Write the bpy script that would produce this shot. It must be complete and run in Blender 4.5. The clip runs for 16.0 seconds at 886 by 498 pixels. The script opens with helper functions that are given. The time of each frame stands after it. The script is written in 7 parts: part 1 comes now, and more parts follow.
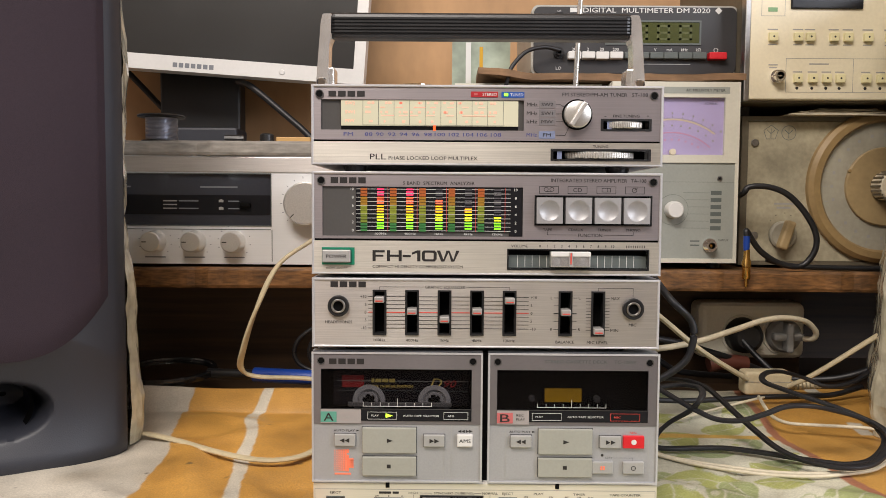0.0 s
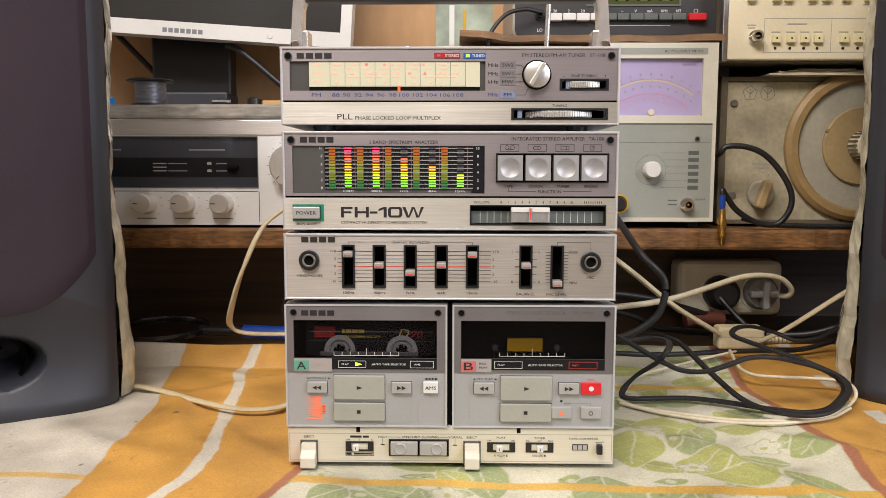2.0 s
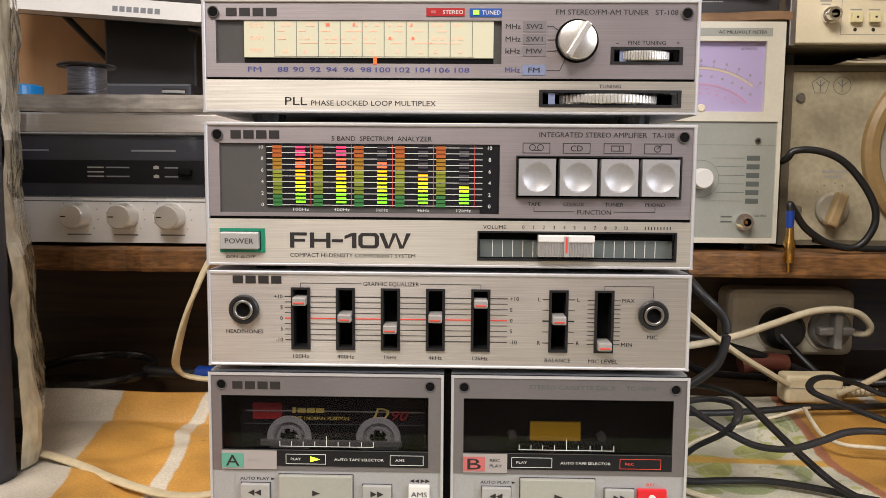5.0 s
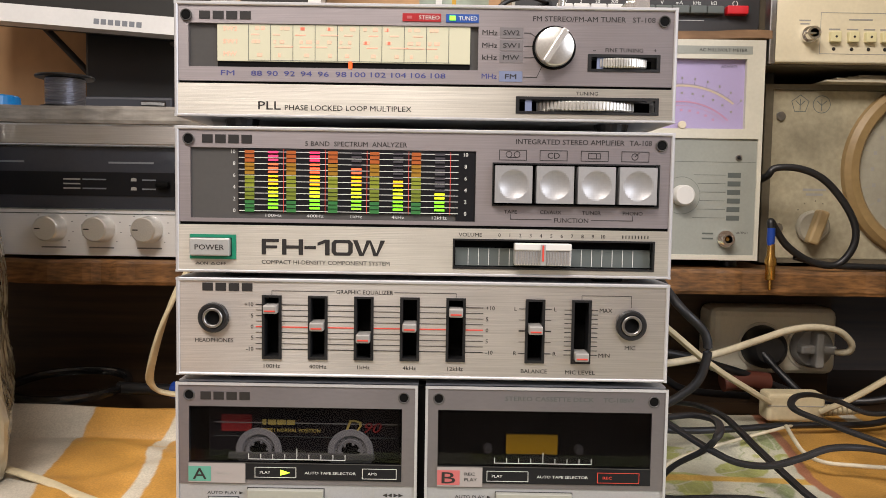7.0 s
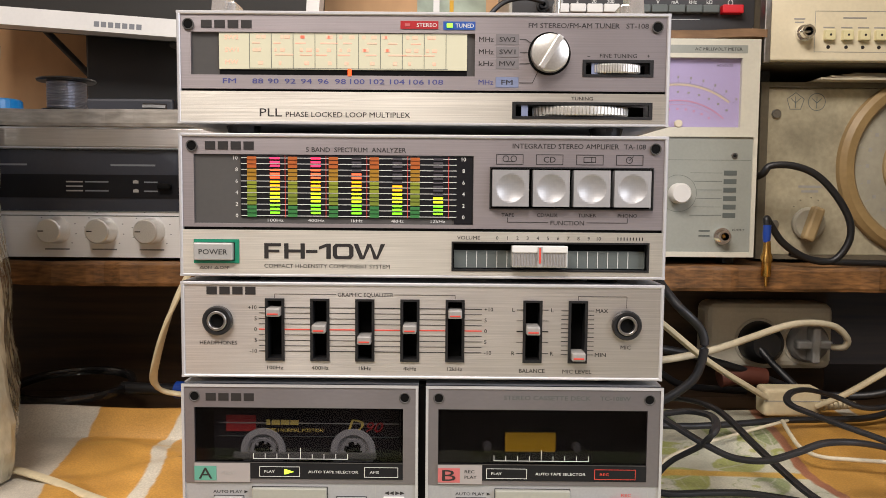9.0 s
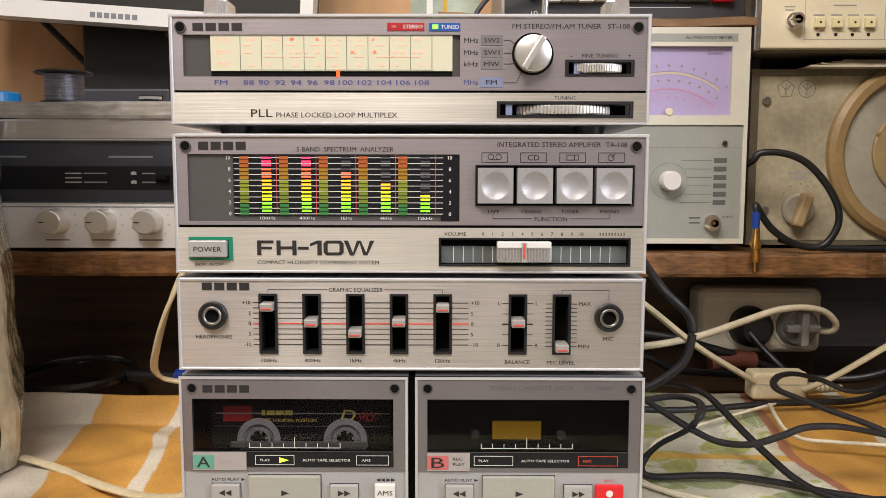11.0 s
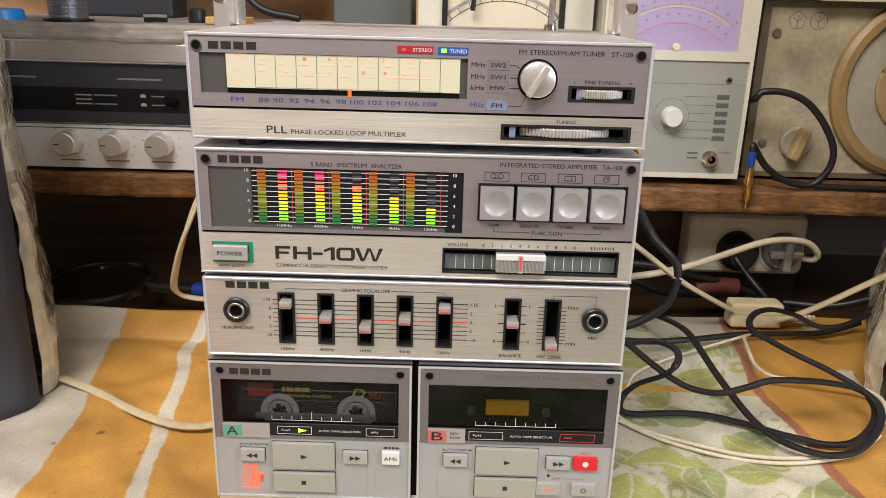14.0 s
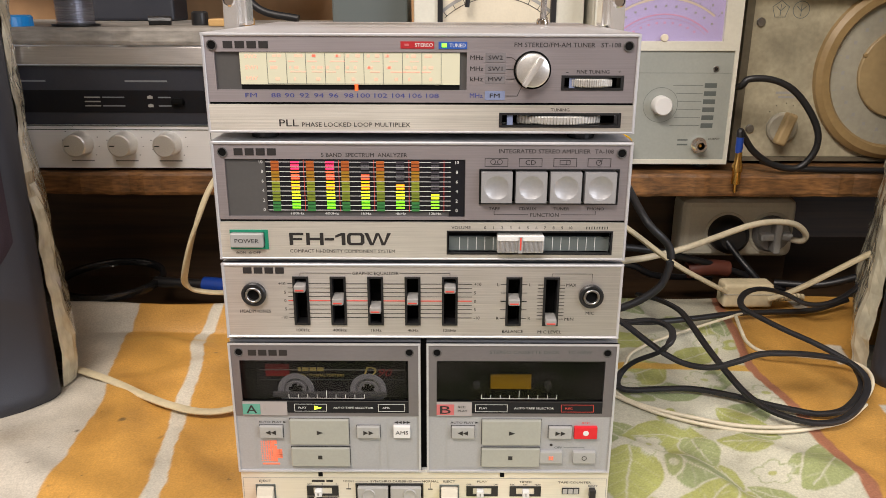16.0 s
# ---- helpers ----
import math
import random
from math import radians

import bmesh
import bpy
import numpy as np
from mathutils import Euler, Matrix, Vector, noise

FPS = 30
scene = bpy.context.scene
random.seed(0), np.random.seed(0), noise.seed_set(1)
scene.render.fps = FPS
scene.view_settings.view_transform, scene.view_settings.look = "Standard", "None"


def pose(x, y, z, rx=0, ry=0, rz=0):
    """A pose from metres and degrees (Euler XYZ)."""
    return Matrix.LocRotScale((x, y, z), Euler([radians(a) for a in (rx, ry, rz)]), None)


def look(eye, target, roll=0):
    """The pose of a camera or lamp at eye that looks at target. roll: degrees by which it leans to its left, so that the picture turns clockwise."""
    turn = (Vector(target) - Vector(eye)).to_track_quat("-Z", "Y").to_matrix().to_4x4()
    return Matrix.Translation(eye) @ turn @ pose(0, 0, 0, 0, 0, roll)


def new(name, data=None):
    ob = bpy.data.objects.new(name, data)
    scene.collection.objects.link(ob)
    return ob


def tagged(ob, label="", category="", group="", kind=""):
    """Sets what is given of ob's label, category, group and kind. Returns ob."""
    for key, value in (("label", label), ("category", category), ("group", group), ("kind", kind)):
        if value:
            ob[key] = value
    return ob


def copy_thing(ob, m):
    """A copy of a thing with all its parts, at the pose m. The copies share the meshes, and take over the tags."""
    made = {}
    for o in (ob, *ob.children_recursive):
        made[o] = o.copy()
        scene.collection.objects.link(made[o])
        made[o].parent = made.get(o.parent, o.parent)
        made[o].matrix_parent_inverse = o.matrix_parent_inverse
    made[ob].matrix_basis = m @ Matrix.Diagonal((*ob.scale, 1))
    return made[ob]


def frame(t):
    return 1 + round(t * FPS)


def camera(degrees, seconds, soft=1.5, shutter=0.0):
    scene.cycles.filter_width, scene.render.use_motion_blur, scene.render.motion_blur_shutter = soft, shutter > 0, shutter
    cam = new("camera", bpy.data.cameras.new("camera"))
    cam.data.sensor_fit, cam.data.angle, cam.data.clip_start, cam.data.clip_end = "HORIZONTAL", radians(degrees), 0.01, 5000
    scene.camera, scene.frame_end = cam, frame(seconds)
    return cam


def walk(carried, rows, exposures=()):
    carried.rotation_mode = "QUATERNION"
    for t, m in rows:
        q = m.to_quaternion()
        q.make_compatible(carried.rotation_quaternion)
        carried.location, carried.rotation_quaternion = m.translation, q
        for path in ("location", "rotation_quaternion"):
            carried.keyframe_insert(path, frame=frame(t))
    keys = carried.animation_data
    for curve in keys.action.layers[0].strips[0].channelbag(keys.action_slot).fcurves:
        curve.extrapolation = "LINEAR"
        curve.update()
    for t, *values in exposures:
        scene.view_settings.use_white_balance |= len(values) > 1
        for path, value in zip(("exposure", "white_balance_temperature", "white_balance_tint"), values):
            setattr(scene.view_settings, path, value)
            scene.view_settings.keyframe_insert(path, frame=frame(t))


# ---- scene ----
cam = camera(60.0, 16.0, 0.7)
PATH = [
    (0, (-0.026, -0.486, 0.216), (-0.033, 1.511, 0.099), 0.4),
    (0.5, (-0.013, -0.499, 0.213), (-0.02, 1.497, 0.083), 0.5),
    (1, (-0.006, -0.51, 0.211), (-0.019, 1.484, 0.059), 0.5),
    (1.5, (-0.003, -0.513, 0.211), (-0.026, 1.479, 0.033), 0.3),
    (2, (0.003, -0.508, 0.211), (-0.027, 1.481, 0.006), 0.1),
    (2.5, (0.006, -0.498, 0.212), (-0.033, 1.489, -0.016), 0.1),
    (3, (0.009, -0.473, 0.218), (-0.036, 1.513, -0.021), 0.1),
    (3.5, (0.002, -0.418, 0.223), (-0.049, 1.567, -0.015), 0.2),
    (4, (0.002, -0.371, 0.22), (-0.05, 1.615, -0.007), 0.3),
    (6.5, (0.01, -0.341, 0.207), (-0.006, 1.654, 0.064), 0.8),
    (7, (0.01, -0.342, 0.206), (0.002, 1.653, 0.073), 0.9),
    (7.5, (0.011, -0.346, 0.208), (0.008, 1.65, 0.078), 0.8),
    (8, (0.011, -0.346, 0.209), (0.009, 1.649, 0.077), 0.7),
    (8.5, (0.01, -0.347, 0.209), (0.005, 1.648, 0.07), 0.6),
    (11, (0.017, -0.359, 0.218), (0.006, 1.631, 0.022), 0.1),
    (11.5, (0.018, -0.361, 0.22), (0.008, 1.626, -0.011), 0.3),
    (12, (0.012, -0.362, 0.243), (0.002, 1.619, -0.03), 0.6),
    (12.5, (0.011, -0.375, 0.263), (-0.003, 1.596, -0.077), 0.9),
    (13, (0.014, -0.362, 0.283), (0.003, 1.569, -0.235), 1.4),
    (13.5, (0.013, -0.363, 0.301), (0.005, 1.55, -0.281), 1.9),
    (14, (0.015, -0.372, 0.307), (0.006, 1.531, -0.306), 1.5),
    (14.5, (0.017, -0.375, 0.307), (0.009, 1.524, -0.319), 1.1),
    (15, (0.017, -0.381, 0.308), (0.013, 1.517, -0.321), 0.8),
    (15.5, (0.014, -0.39, 0.309), (0.013, 1.508, -0.319), 0.5),
    (16, (0.011, -0.398, 0.307), (0.011, 1.504, -0.312), 0.2),
]
walk(cam, [(t, look(eye, target, roll)) for t, eye, target, roll in PATH],
     exposures=[(0, -0.15), (1, -0.08), (2, -0.04), (4, 0.02), (8, -0.02), (12, 0.0), (16, -0.04)])


# ---- world and lights ----
world = bpy.data.worlds.new("room_ambience")
scene.world = world
world.use_nodes = True
world.node_tree.nodes["Background"].inputs[0].default_value = (0.9, 0.86, 0.8, 1)
world.node_tree.nodes["Background"].inputs[1].default_value = 0.02


def area_lamp(name, eye, target, sx, sy, watts, colour):
    d = bpy.data.lights.new(name, "AREA")
    d.shape, d.size, d.size_y, d.energy, d.color = "RECTANGLE", sx, sy, watts, colour
    ob = new(name, d)
    ob.matrix_world = look(eye, target)
    return ob


area_lamp("ceiling_tube_lamp", (-0.38, -0.85, 1.42), (-0.05, 0.0, 0.1), 1.0, 0.45, 36, (1.0, 0.915, 0.845))
area_lamp("window_daylight", (1.5, -1.15, 0.90), (0.15, 0.2, 0.1), 0.9, 0.8, 30, (0.90, 0.92, 1.0))

# ---- materials ----


def material(name, colour, rough=0.5, metal=0.0, grain=0.0, grain_scale=(200, 200, 200), stain=0.0, stain_scale=8.0, bump=0.0, coat=0.0, spec=0.5, brushed=0.0):
    """Principled surface with fine grain and larger stains in object space."""
    m = bpy.data.materials.new(name)
    m.use_nodes = True
    nt = m.node_tree
    n, l = nt.nodes, nt.links
    b = n["Principled BSDF"]
    b.inputs["Roughness"].default_value = rough
    b.inputs["Metallic"].default_value = metal
    b.inputs["Coat Weight"].default_value = coat
    b.inputs["Specular IOR Level"].default_value = spec
    b.inputs["Base Color"].default_value = (*colour, 1)
    if brushed:
        # brushed from side to side: the gloss spreads up and down
        up = n.new("ShaderNodeCombineXYZ")
        up.inputs[2].default_value = 1.0
        b.inputs["Anisotropic"].default_value = brushed
        l.new(up.outputs[0], b.inputs["Tangent"])
    if grain or stain or bump:
        tc = n.new("ShaderNodeTexCoord")
        mp = n.new("ShaderNodeMapping")
        mp.inputs["Scale"].default_value = grain_scale
        l.new(tc.outputs["Object"], mp.inputs["Vector"])
        fine = n.new("ShaderNodeTexNoise")
        fine.inputs["Scale"].default_value = 1.0
        fine.inputs["Detail"].default_value = 3.0
        l.new(mp.outputs["Vector"], fine.inputs["Vector"])
        big = n.new("ShaderNodeTexNoise")
        big.inputs["Scale"].default_value = stain_scale
        big.inputs["Detail"].default_value = 5.0
        l.new(tc.outputs["Object"], big.inputs["Vector"])
        r1 = n.new("ShaderNodeMapRange")
        r1.inputs["From Min"].default_value, r1.inputs["From Max"].default_value = 0.3, 0.7
        r1.inputs["To Min"].default_value, r1.inputs["To Max"].default_value = 1 - grain, 1 + grain
        l.new(fine.outputs["Fac"], r1.inputs["Value"])
        r2 = n.new("ShaderNodeMapRange")
        r2.inputs["From Min"].default_value, r2.inputs["From Max"].default_value = 0.3, 0.7
        r2.inputs["To Min"].default_value, r2.inputs["To Max"].default_value = 1 - stain, 1 + stain * 0.4
        l.new(big.outputs["Fac"], r2.inputs["Value"])
        mul = n.new("ShaderNodeMath")
        mul.operation = "MULTIPLY"
        l.new(r1.outputs["Result"], mul.inputs[0])
        l.new(r2.outputs["Result"], mul.inputs[1])
        sc = n.new("ShaderNodeVectorMath")
        sc.operation = "SCALE"
        sc.inputs[0].default_value = colour
        l.new(mul.outputs["Value"], sc.inputs["Scale"])
        l.new(sc.outputs["Vector"], b.inputs["Base Color"])
        rr = n.new("ShaderNodeMapRange")
        rr.inputs["To Min"].default_value, rr.inputs["To Max"].default_value = max(0.03, rough - 0.08), min(1, rough + 0.1)
        l.new(big.outputs["Fac"], rr.inputs["Value"])
        l.new(rr.outputs["Result"], b.inputs["Roughness"])
        if bump:
            bp = n.new("ShaderNodeBump")
            bp.inputs["Strength"].default_value = bump
            bp.inputs["Distance"].default_value = 0.0006
            l.new(fine.outputs["Fac"], bp.inputs["Height"])
            l.new(bp.outputs["Normal"], b.inputs["Normal"])
    return m


def glowing(name, colour, strength, base=None):
    m = material(name, base or colour, 0.4)
    b = m.node_tree.nodes["Principled BSDF"]
    b.inputs["Emission Color"].default_value = (*colour, 1)
    b.inputs["Emission Strength"].default_value = strength
    return m


def clear(name, tint=(1, 1, 1), alpha=0.12, rough=0.05):
    """Thin clear pane: mostly see-through, with a glossy skin."""
    m = bpy.data.materials.new(name)
    m.use_nodes = True
    n, l = m.node_tree.nodes, m.node_tree.links
    n.remove(n["Principled BSDF"])
    tr = n.new("ShaderNodeBsdfTransparent")
    tr.inputs[0].default_value = (*tint, 1)
    gl = n.new("ShaderNodeBsdfGlossy")
    gl.inputs["Roughness"].default_value = rough
    mx = n.new("ShaderNodeMixShader")
    mx.inputs[0].default_value = alpha
    l.new(tr.outputs[0], mx.inputs[1])
    l.new(gl.outputs[0], mx.inputs[2])
    l.new(mx.outputs[0], n["Material Output"].inputs[0])
    return m


BRUSH = (22, 400, 3800)
M_SILVER = material("brushed_pale_aluminium", (0.67, 0.645, 0.59), 0.36, 0.8, 0.13, BRUSH, 0.05, 14, 0.12, brushed=0.8)
M_MAUVE = material("brushed_grey_aluminium", (0.325, 0.295, 0.308), 0.40, 0.7, 0.08, BRUSH, 0.05, 14, 0.08, brushed=0.6)
M_EQ = material("brushed_mid_aluminium", (0.63, 0.60, 0.58), 0.34, 0.85, 0.14, BRUSH, 0.05, 14, 0.12, brushed=0.8)
M_CASE = material("silver_painted_case", (0.58, 0.58, 0.60), 0.42, 0.5, 0.03, (600, 600, 600), 0.06, 20)
M_DECK = material("silver_plastic", (0.37, 0.37, 0.38), 0.42, 0.25, 0.04, (900, 900, 900), 0.05, 20)
M_BASE = material("champagne_aluminium", (0.74, 0.70, 0.60), 0.36, 0.45, 0.06, BRUSH, 0.04, 14, 0.08)
M_KEY = material("grey_green_key", (0.36, 0.36, 0.32), 0.45, 0.2, 0.03, (700, 700, 700), 0.05, 30)
M_FKEY = material("satin_metal_key", (0.36, 0.355, 0.36), 0.42, 0.4, 0.03, (700, 700, 700), 0.05, 30)
M_KEYLIGHT = material("pale_grey_key", (0.39, 0.385, 0.375), 0.42, 0.25, 0.03, (700, 700, 700), 0.05, 30)
M_WHITE = material("white_plastic", (0.64, 0.63, 0.61), 0.4)
M_CREAM = material("cream_plastic", (0.68, 0.61, 0.47), 0.42, 0, 0.03, (500, 500, 500), 0.10, 25)
M_BLACK = material("black_plastic", (0.012, 0.012, 0.013), 0.38, 0, 0.15, (900, 900, 900), 0.2, 30)
M_PIT = material("dark_recess", (0.004, 0.004, 0.004), 0.7, spec=0.08)
M_POST = material("bright_plated_metal", (0.80, 0.79, 0.77), 0.16, 0.75, 0.04, (200, 200, 60), 0.1, 60)
M_FRAME = material("satin_grey_frame", (0.235, 0.218, 0.235), 0.38, 0.75, 0.03, (300, 300, 900), 0.05, 18, brushed=0.7)
M_SLIDER = material("grey_slider", (0.31, 0.295, 0.28), 0.4, 0.15, 0.05, (600, 600, 600))
M_PANEL = material("smoked_grey_panel", (0.075, 0.072, 0.07), 0.3, 0, 0.03, (500, 500, 500), 0.08, 20)
M_CHROME = material("chrome", (0.85, 0.84, 0.82), 0.09, 1.0, 0, stain=0.05, stain_scale=60)
M_STEEL = material("dull_steel", (0.42, 0.41, 0.40), 0.35, 1.0, 0.1, (300, 300, 300), 0.15, 40)
M_ALUKNOB = material("turned_aluminium", (0.78, 0.77, 0.74), 0.28, 0.75, 0.06, (900, 900, 900))
M_INK = material("black_ink", (0.018, 0.016, 0.016), 0.5)
M_INKBLUE = material("blue_ink", (0.045, 0.055, 0.22), 0.5)
M_INKWHITE = material("white_ink", (0.62, 0.62, 0.60), 0.5)
M_INKRED = material("red_ink", (0.62, 0.06, 0.04), 0.5)
M_INKORANGE = material("orange_ink", (0.90, 0.22, 0.12), 0.5)
M_DIALINK = glowing("lit_orange_ink", (1.0, 0.46, 0.33), 0.3, (0.85, 0.42, 0.30))
M_INKGOLD = material("gold_ink", (0.75, 0.58, 0.16), 0.45)
M_BADGERED = material("red_badge", (0.36, 0.02, 0.025), 0.35)
M_BADGEBLUE = material("blue_badge", (0.02, 0.08, 0.33), 0.35)
M_BADGEGREY = material("grey_badge", (0.20, 0.185, 0.19), 0.42, 0.3)
M_BADGEFM = material("blue_grey_badge", (0.17, 0.20, 0.31), 0.45)
M_GREEN = material("green_plastic", (0.012, 0.19, 0.11), 0.35)
M_REDKEY = material("red_key", (0.58, 0.012, 0.02), 0.35)
M_TEAL = material("teal_badge", (0.10, 0.30, 0.23), 0.4)
M_PINK = material("red_pink_badge", (0.47, 0.12, 0.12), 0.4)
M_BADGEPLATE = material("warm_grey_plate", (0.32, 0.29, 0.28), 0.45)
M_YELLOW = material("yellow_sticker", (0.52, 0.29, 0.01), 0.45, 0, 0.04, (400, 400, 400))
M_DIAL = glowing("lit_tuning_glass", (0.93, 0.86, 0.60), 0.16, (0.47, 0.45, 0.33))
M_NEEDLE = glowing("red_pointer", (1.0, 0.10, 0.02), 0.9)
M_GREENLED = glowing("green_lamp", (0.25, 1.0, 0.05), 1.5)
M_PLAYLED = glowing("yellow_green_lamp", (0.6, 1.0, 0.05), 1.6)
M_UNLIT = material("unlit_segment", (0.06, 0.055, 0.065), 0.4)
LED = [glowing("segment_green", (0.22, 1.0, 0.02), 0.85), glowing("segment_yellow", (0.85, 1.0, 0.02), 0.85), glowing("segment_orange", (1.0, 0.42, 0.01), 0.85),
       glowing("segment_red_orange", (1.0, 0.13, 0.05), 0.85), glowing("segment_pink_red", (1.0, 0.04, 0.13), 0.85)]
PRINT = [material("printed_green", (0.03, 0.16, 0.04), 0.5), material("printed_olive", (0.16, 0.20, 0.02), 0.5), material("printed_olive_light", (0.22, 0.25, 0.02), 0.5),
         material("printed_amber", (0.32, 0.16, 0.01), 0.5), material("printed_rust", (0.38, 0.09, 0.015), 0.5)]
M_SMOKE = clear("smoked_window", (0.52, 0.51, 0.52), 0.02, 0.03)
M_GLASS = clear("clear_pane", (0.97, 0.97, 0.97), 0.05, 0.03)
M_TAPE = material("dark_cassette_shell", (0.016, 0.014, 0.016), 0.35, 0, 0.05, (500, 500, 500), 0.1, 60, spec=0.15)
M_LEDGE = material("grey_ledge", (0.13, 0.125, 0.12), 0.3)
M_REEL = material("pale_reel", (0.36, 0.35, 0.345), 0.4, spec=0.2)
M_LEVER = material("aged_ivory_plastic", (0.56, 0.52, 0.43), 0.42, 0, 0.03, (500, 500, 500), 0.1, 40)
M_TAPERED = material("red_label", (0.36, 0.03, 0.03), 0.4)
M_SPK = material("charcoal_moulding", (0.023, 0.025, 0.034), 0.48, 0, 0.08, (1200, 1200, 1200), 0.1, 10, 0.15)
M_GRILLE = material("dark_speaker_cloth", (0.033, 0.023, 0.031), 0.8, 0, 0.2, (1500, 1500, 1500), 0.15, 8, 0.5, spec=0.22)
M_FILM = material("yellowed_cling_film", (0.47, 0.44, 0.335), 0.14, 0, 0.2, (130, 130, 70), 0.25, 35, 1.0, 1.0)
M_SHELF = material("raw_shelf_board", (0.21, 0.098, 0.032), 0.6, 0, 0.45, (70, 420, 420), 0.65, 26, 0.6)
# dark brown wood, its colour lowered further to deepen the shade under the shelf
M_BOARD = material("dark_brown_board", (0.055, 0.029, 0.0125), 0.5, 0, 0.4, (6, 90, 130), 0.45, 6, 0.3)
M_RECV = material("pale_satin_metal", (0.74, 0.745, 0.75), 0.42, 0.15, 0.03, BRUSH, 0.06, 8)
# smoked pane; its bluish base is lifted in place of light reflected there
M_RECVGLASS = material("smoked_display", (0.034, 0.037, 0.048), 0.2, 0, 0.03, (300, 300, 300), 0.1, 10, 0, 0.3)
M_RECVBAND = material("black_display_band", (0.012, 0.012, 0.014), 0.25, spec=0.2)
M_FELT = material("grey_board", (0.31, 0.285, 0.25), 0.85, 0, 0.25, (60, 60, 220), 0.45, 12, 0.6)
M_BEZEL = material("silver_white_bezel", (0.66, 0.65, 0.63), 0.38, 0.1, 0.02, (300, 300, 300), 0.05, 10)
M_SCREEN = material("dark_screen", (0.022, 0.021, 0.020), 0.30, 0, 0.04, (400, 400, 400), 0.1, 5, 0.0)
M_LOGO = material("grey_lettering", (0.17, 0.18, 0.20), 0.4)
M_METER = material("ivory_case", (0.62, 0.60, 0.51), 0.42, 0, 0.03, (400, 400, 400), 0.12, 12)
M_METERPANEL = material("grey_green_panel", (0.30, 0.315, 0.285), 0.45, 0, 0.03, (400, 400, 400), 0.10, 14)
# the lilac puts the tint of mixed light on the meter face into its colour
M_LILAC = material("lilac_tinted_scale_card", (0.47, 0.40, 0.66), 0.5, 0, 0.02, (300, 300, 300), 0.05, 10)
M_ARC = material("cream_scale_band", (0.66, 0.55, 0.42), 0.5)
M_PINKINK = material("pink_scale_ink", (0.62, 0.30, 0.45), 0.5)
M_GEN = material("aged_beige_enamel", (0.41, 0.365, 0.255), 0.45, 0, 0.12, (200, 200, 200), 0.4, 16, 0.15)
M_GENEDGE = material("aged_dark_edge", (0.13, 0.11, 0.075), 0.5, 0, 0.1, (200, 200, 200), 0.3, 12)
M_TAN = material("tan_dial_ring", (0.29, 0.195, 0.085), 0.4, 0, 0.06, (200, 200, 200), 0.25, 20)
M_TANLIGHT = material("tan_dial_disc", (0.36, 0.26, 0.13), 0.42, 0, 0.06, (200, 200, 200), 0.25, 20)
M_DIALPLATE = material("dull_dial_plate", (0.36, 0.335, 0.265), 0.35, 0, 0.06, (200, 200, 200), 0.25, 20)
M_UPPER = material("cream_instrument", (0.74, 0.665, 0.49), 0.42, 0, 0.03, (300, 300, 300), 0.12, 10)
M_UPPERBTN = material("pale_yellow_key", (0.70, 0.64, 0.38), 0.4)
M_MMBLACK = material("charcoal_front", (0.035, 0.034, 0.036), 0.4, 0, 0.05, (500, 500, 500), 0.1, 20)
M_MMEDGE = material("grey_case_rim", (0.42, 0.41, 0.37), 0.45, 0, 0.04, (300, 300, 300), 0.15, 20)
M_LCD = material("olive_liquid_crystal", (0.062, 0.070, 0.022), 0.2)
M_LCDSEG = material("pale_segment", (0.088, 0.098, 0.032), 0.3)
M_GREYKEY = material("slate_key", (0.10, 0.115, 0.11), 0.4)
M_CARDBOARD = material("brown_cardboard", (0.22, 0.13, 0.07), 0.85, 0, 0.2, (40, 40, 200), 0.4, 20, 0.4)
M_PAPER = material("aged_paper", (0.56, 0.50, 0.38), 0.8, 0, 0.08, (60, 60, 300), 0.3, 30)
M_GOLD = material("gilt_metal", (0.62, 0.36, 0.10), 0.22, 1.0, 0.05, (200, 200, 200))
M_BLUE = material("blue_plastic", (0.01, 0.05, 0.30), 0.35)
M_CYAN = material("bright_blue_cap", (0.015, 0.28, 0.72), 0.35)
M_CABLE = material("black_cable", (0.010, 0.010, 0.012), 0.45, 0, 0.1, (300, 300, 300), 0.2, 20)
M_IVORY = material("ivory_cable", (0.58, 0.50, 0.33), 0.5, 0, 0.08, (200, 200, 200), 0.25, 20)
M_IVORYLIGHT = material("pale_thin_cable", (0.62, 0.55, 0.40), 0.5, 0, 0.08, (200, 200, 200), 0.2, 20)
M_GREYPLUG = material("grey_plug", (0.33, 0.32, 0.30), 0.45, 0, 0.05, (200, 200, 200), 0.2, 20)
M_BROWN = material("brown_rubber", (0.10, 0.03, 0.02), 0.4)
M_BLOCK = material("pale_wood", (0.50, 0.30, 0.11), 0.6, 0, 0.15, (20, 200, 200), 0.2, 20)
M_SOLDER = material("solder_wire", (0.42, 0.43, 0.48), 0.3, 0.9, 0.25, (30, 30, 1500), 0.1, 30, 0.6)
M_WALL = material("orange_tan_wallpaper", (0.50, 0.295, 0.145), 0.7, 0, 0.06, (60, 60, 30), 0.3, 5, 0.1)
M_ROOM = material("plain_plaster", (0.55, 0.50, 0.44), 0.85, 0, 0.05, (60, 60, 60), 0.1, 3)
M_CEIL = material("white_ceiling", (0.75, 0.73, 0.70), 0.9, 0, 0.03, (60, 60, 60), 0.05, 3)
M_FLOOR = material("brown_floor", (0.16, 0.10, 0.06), 0.6, 0, 0.2, (10, 80, 80), 0.2, 4)

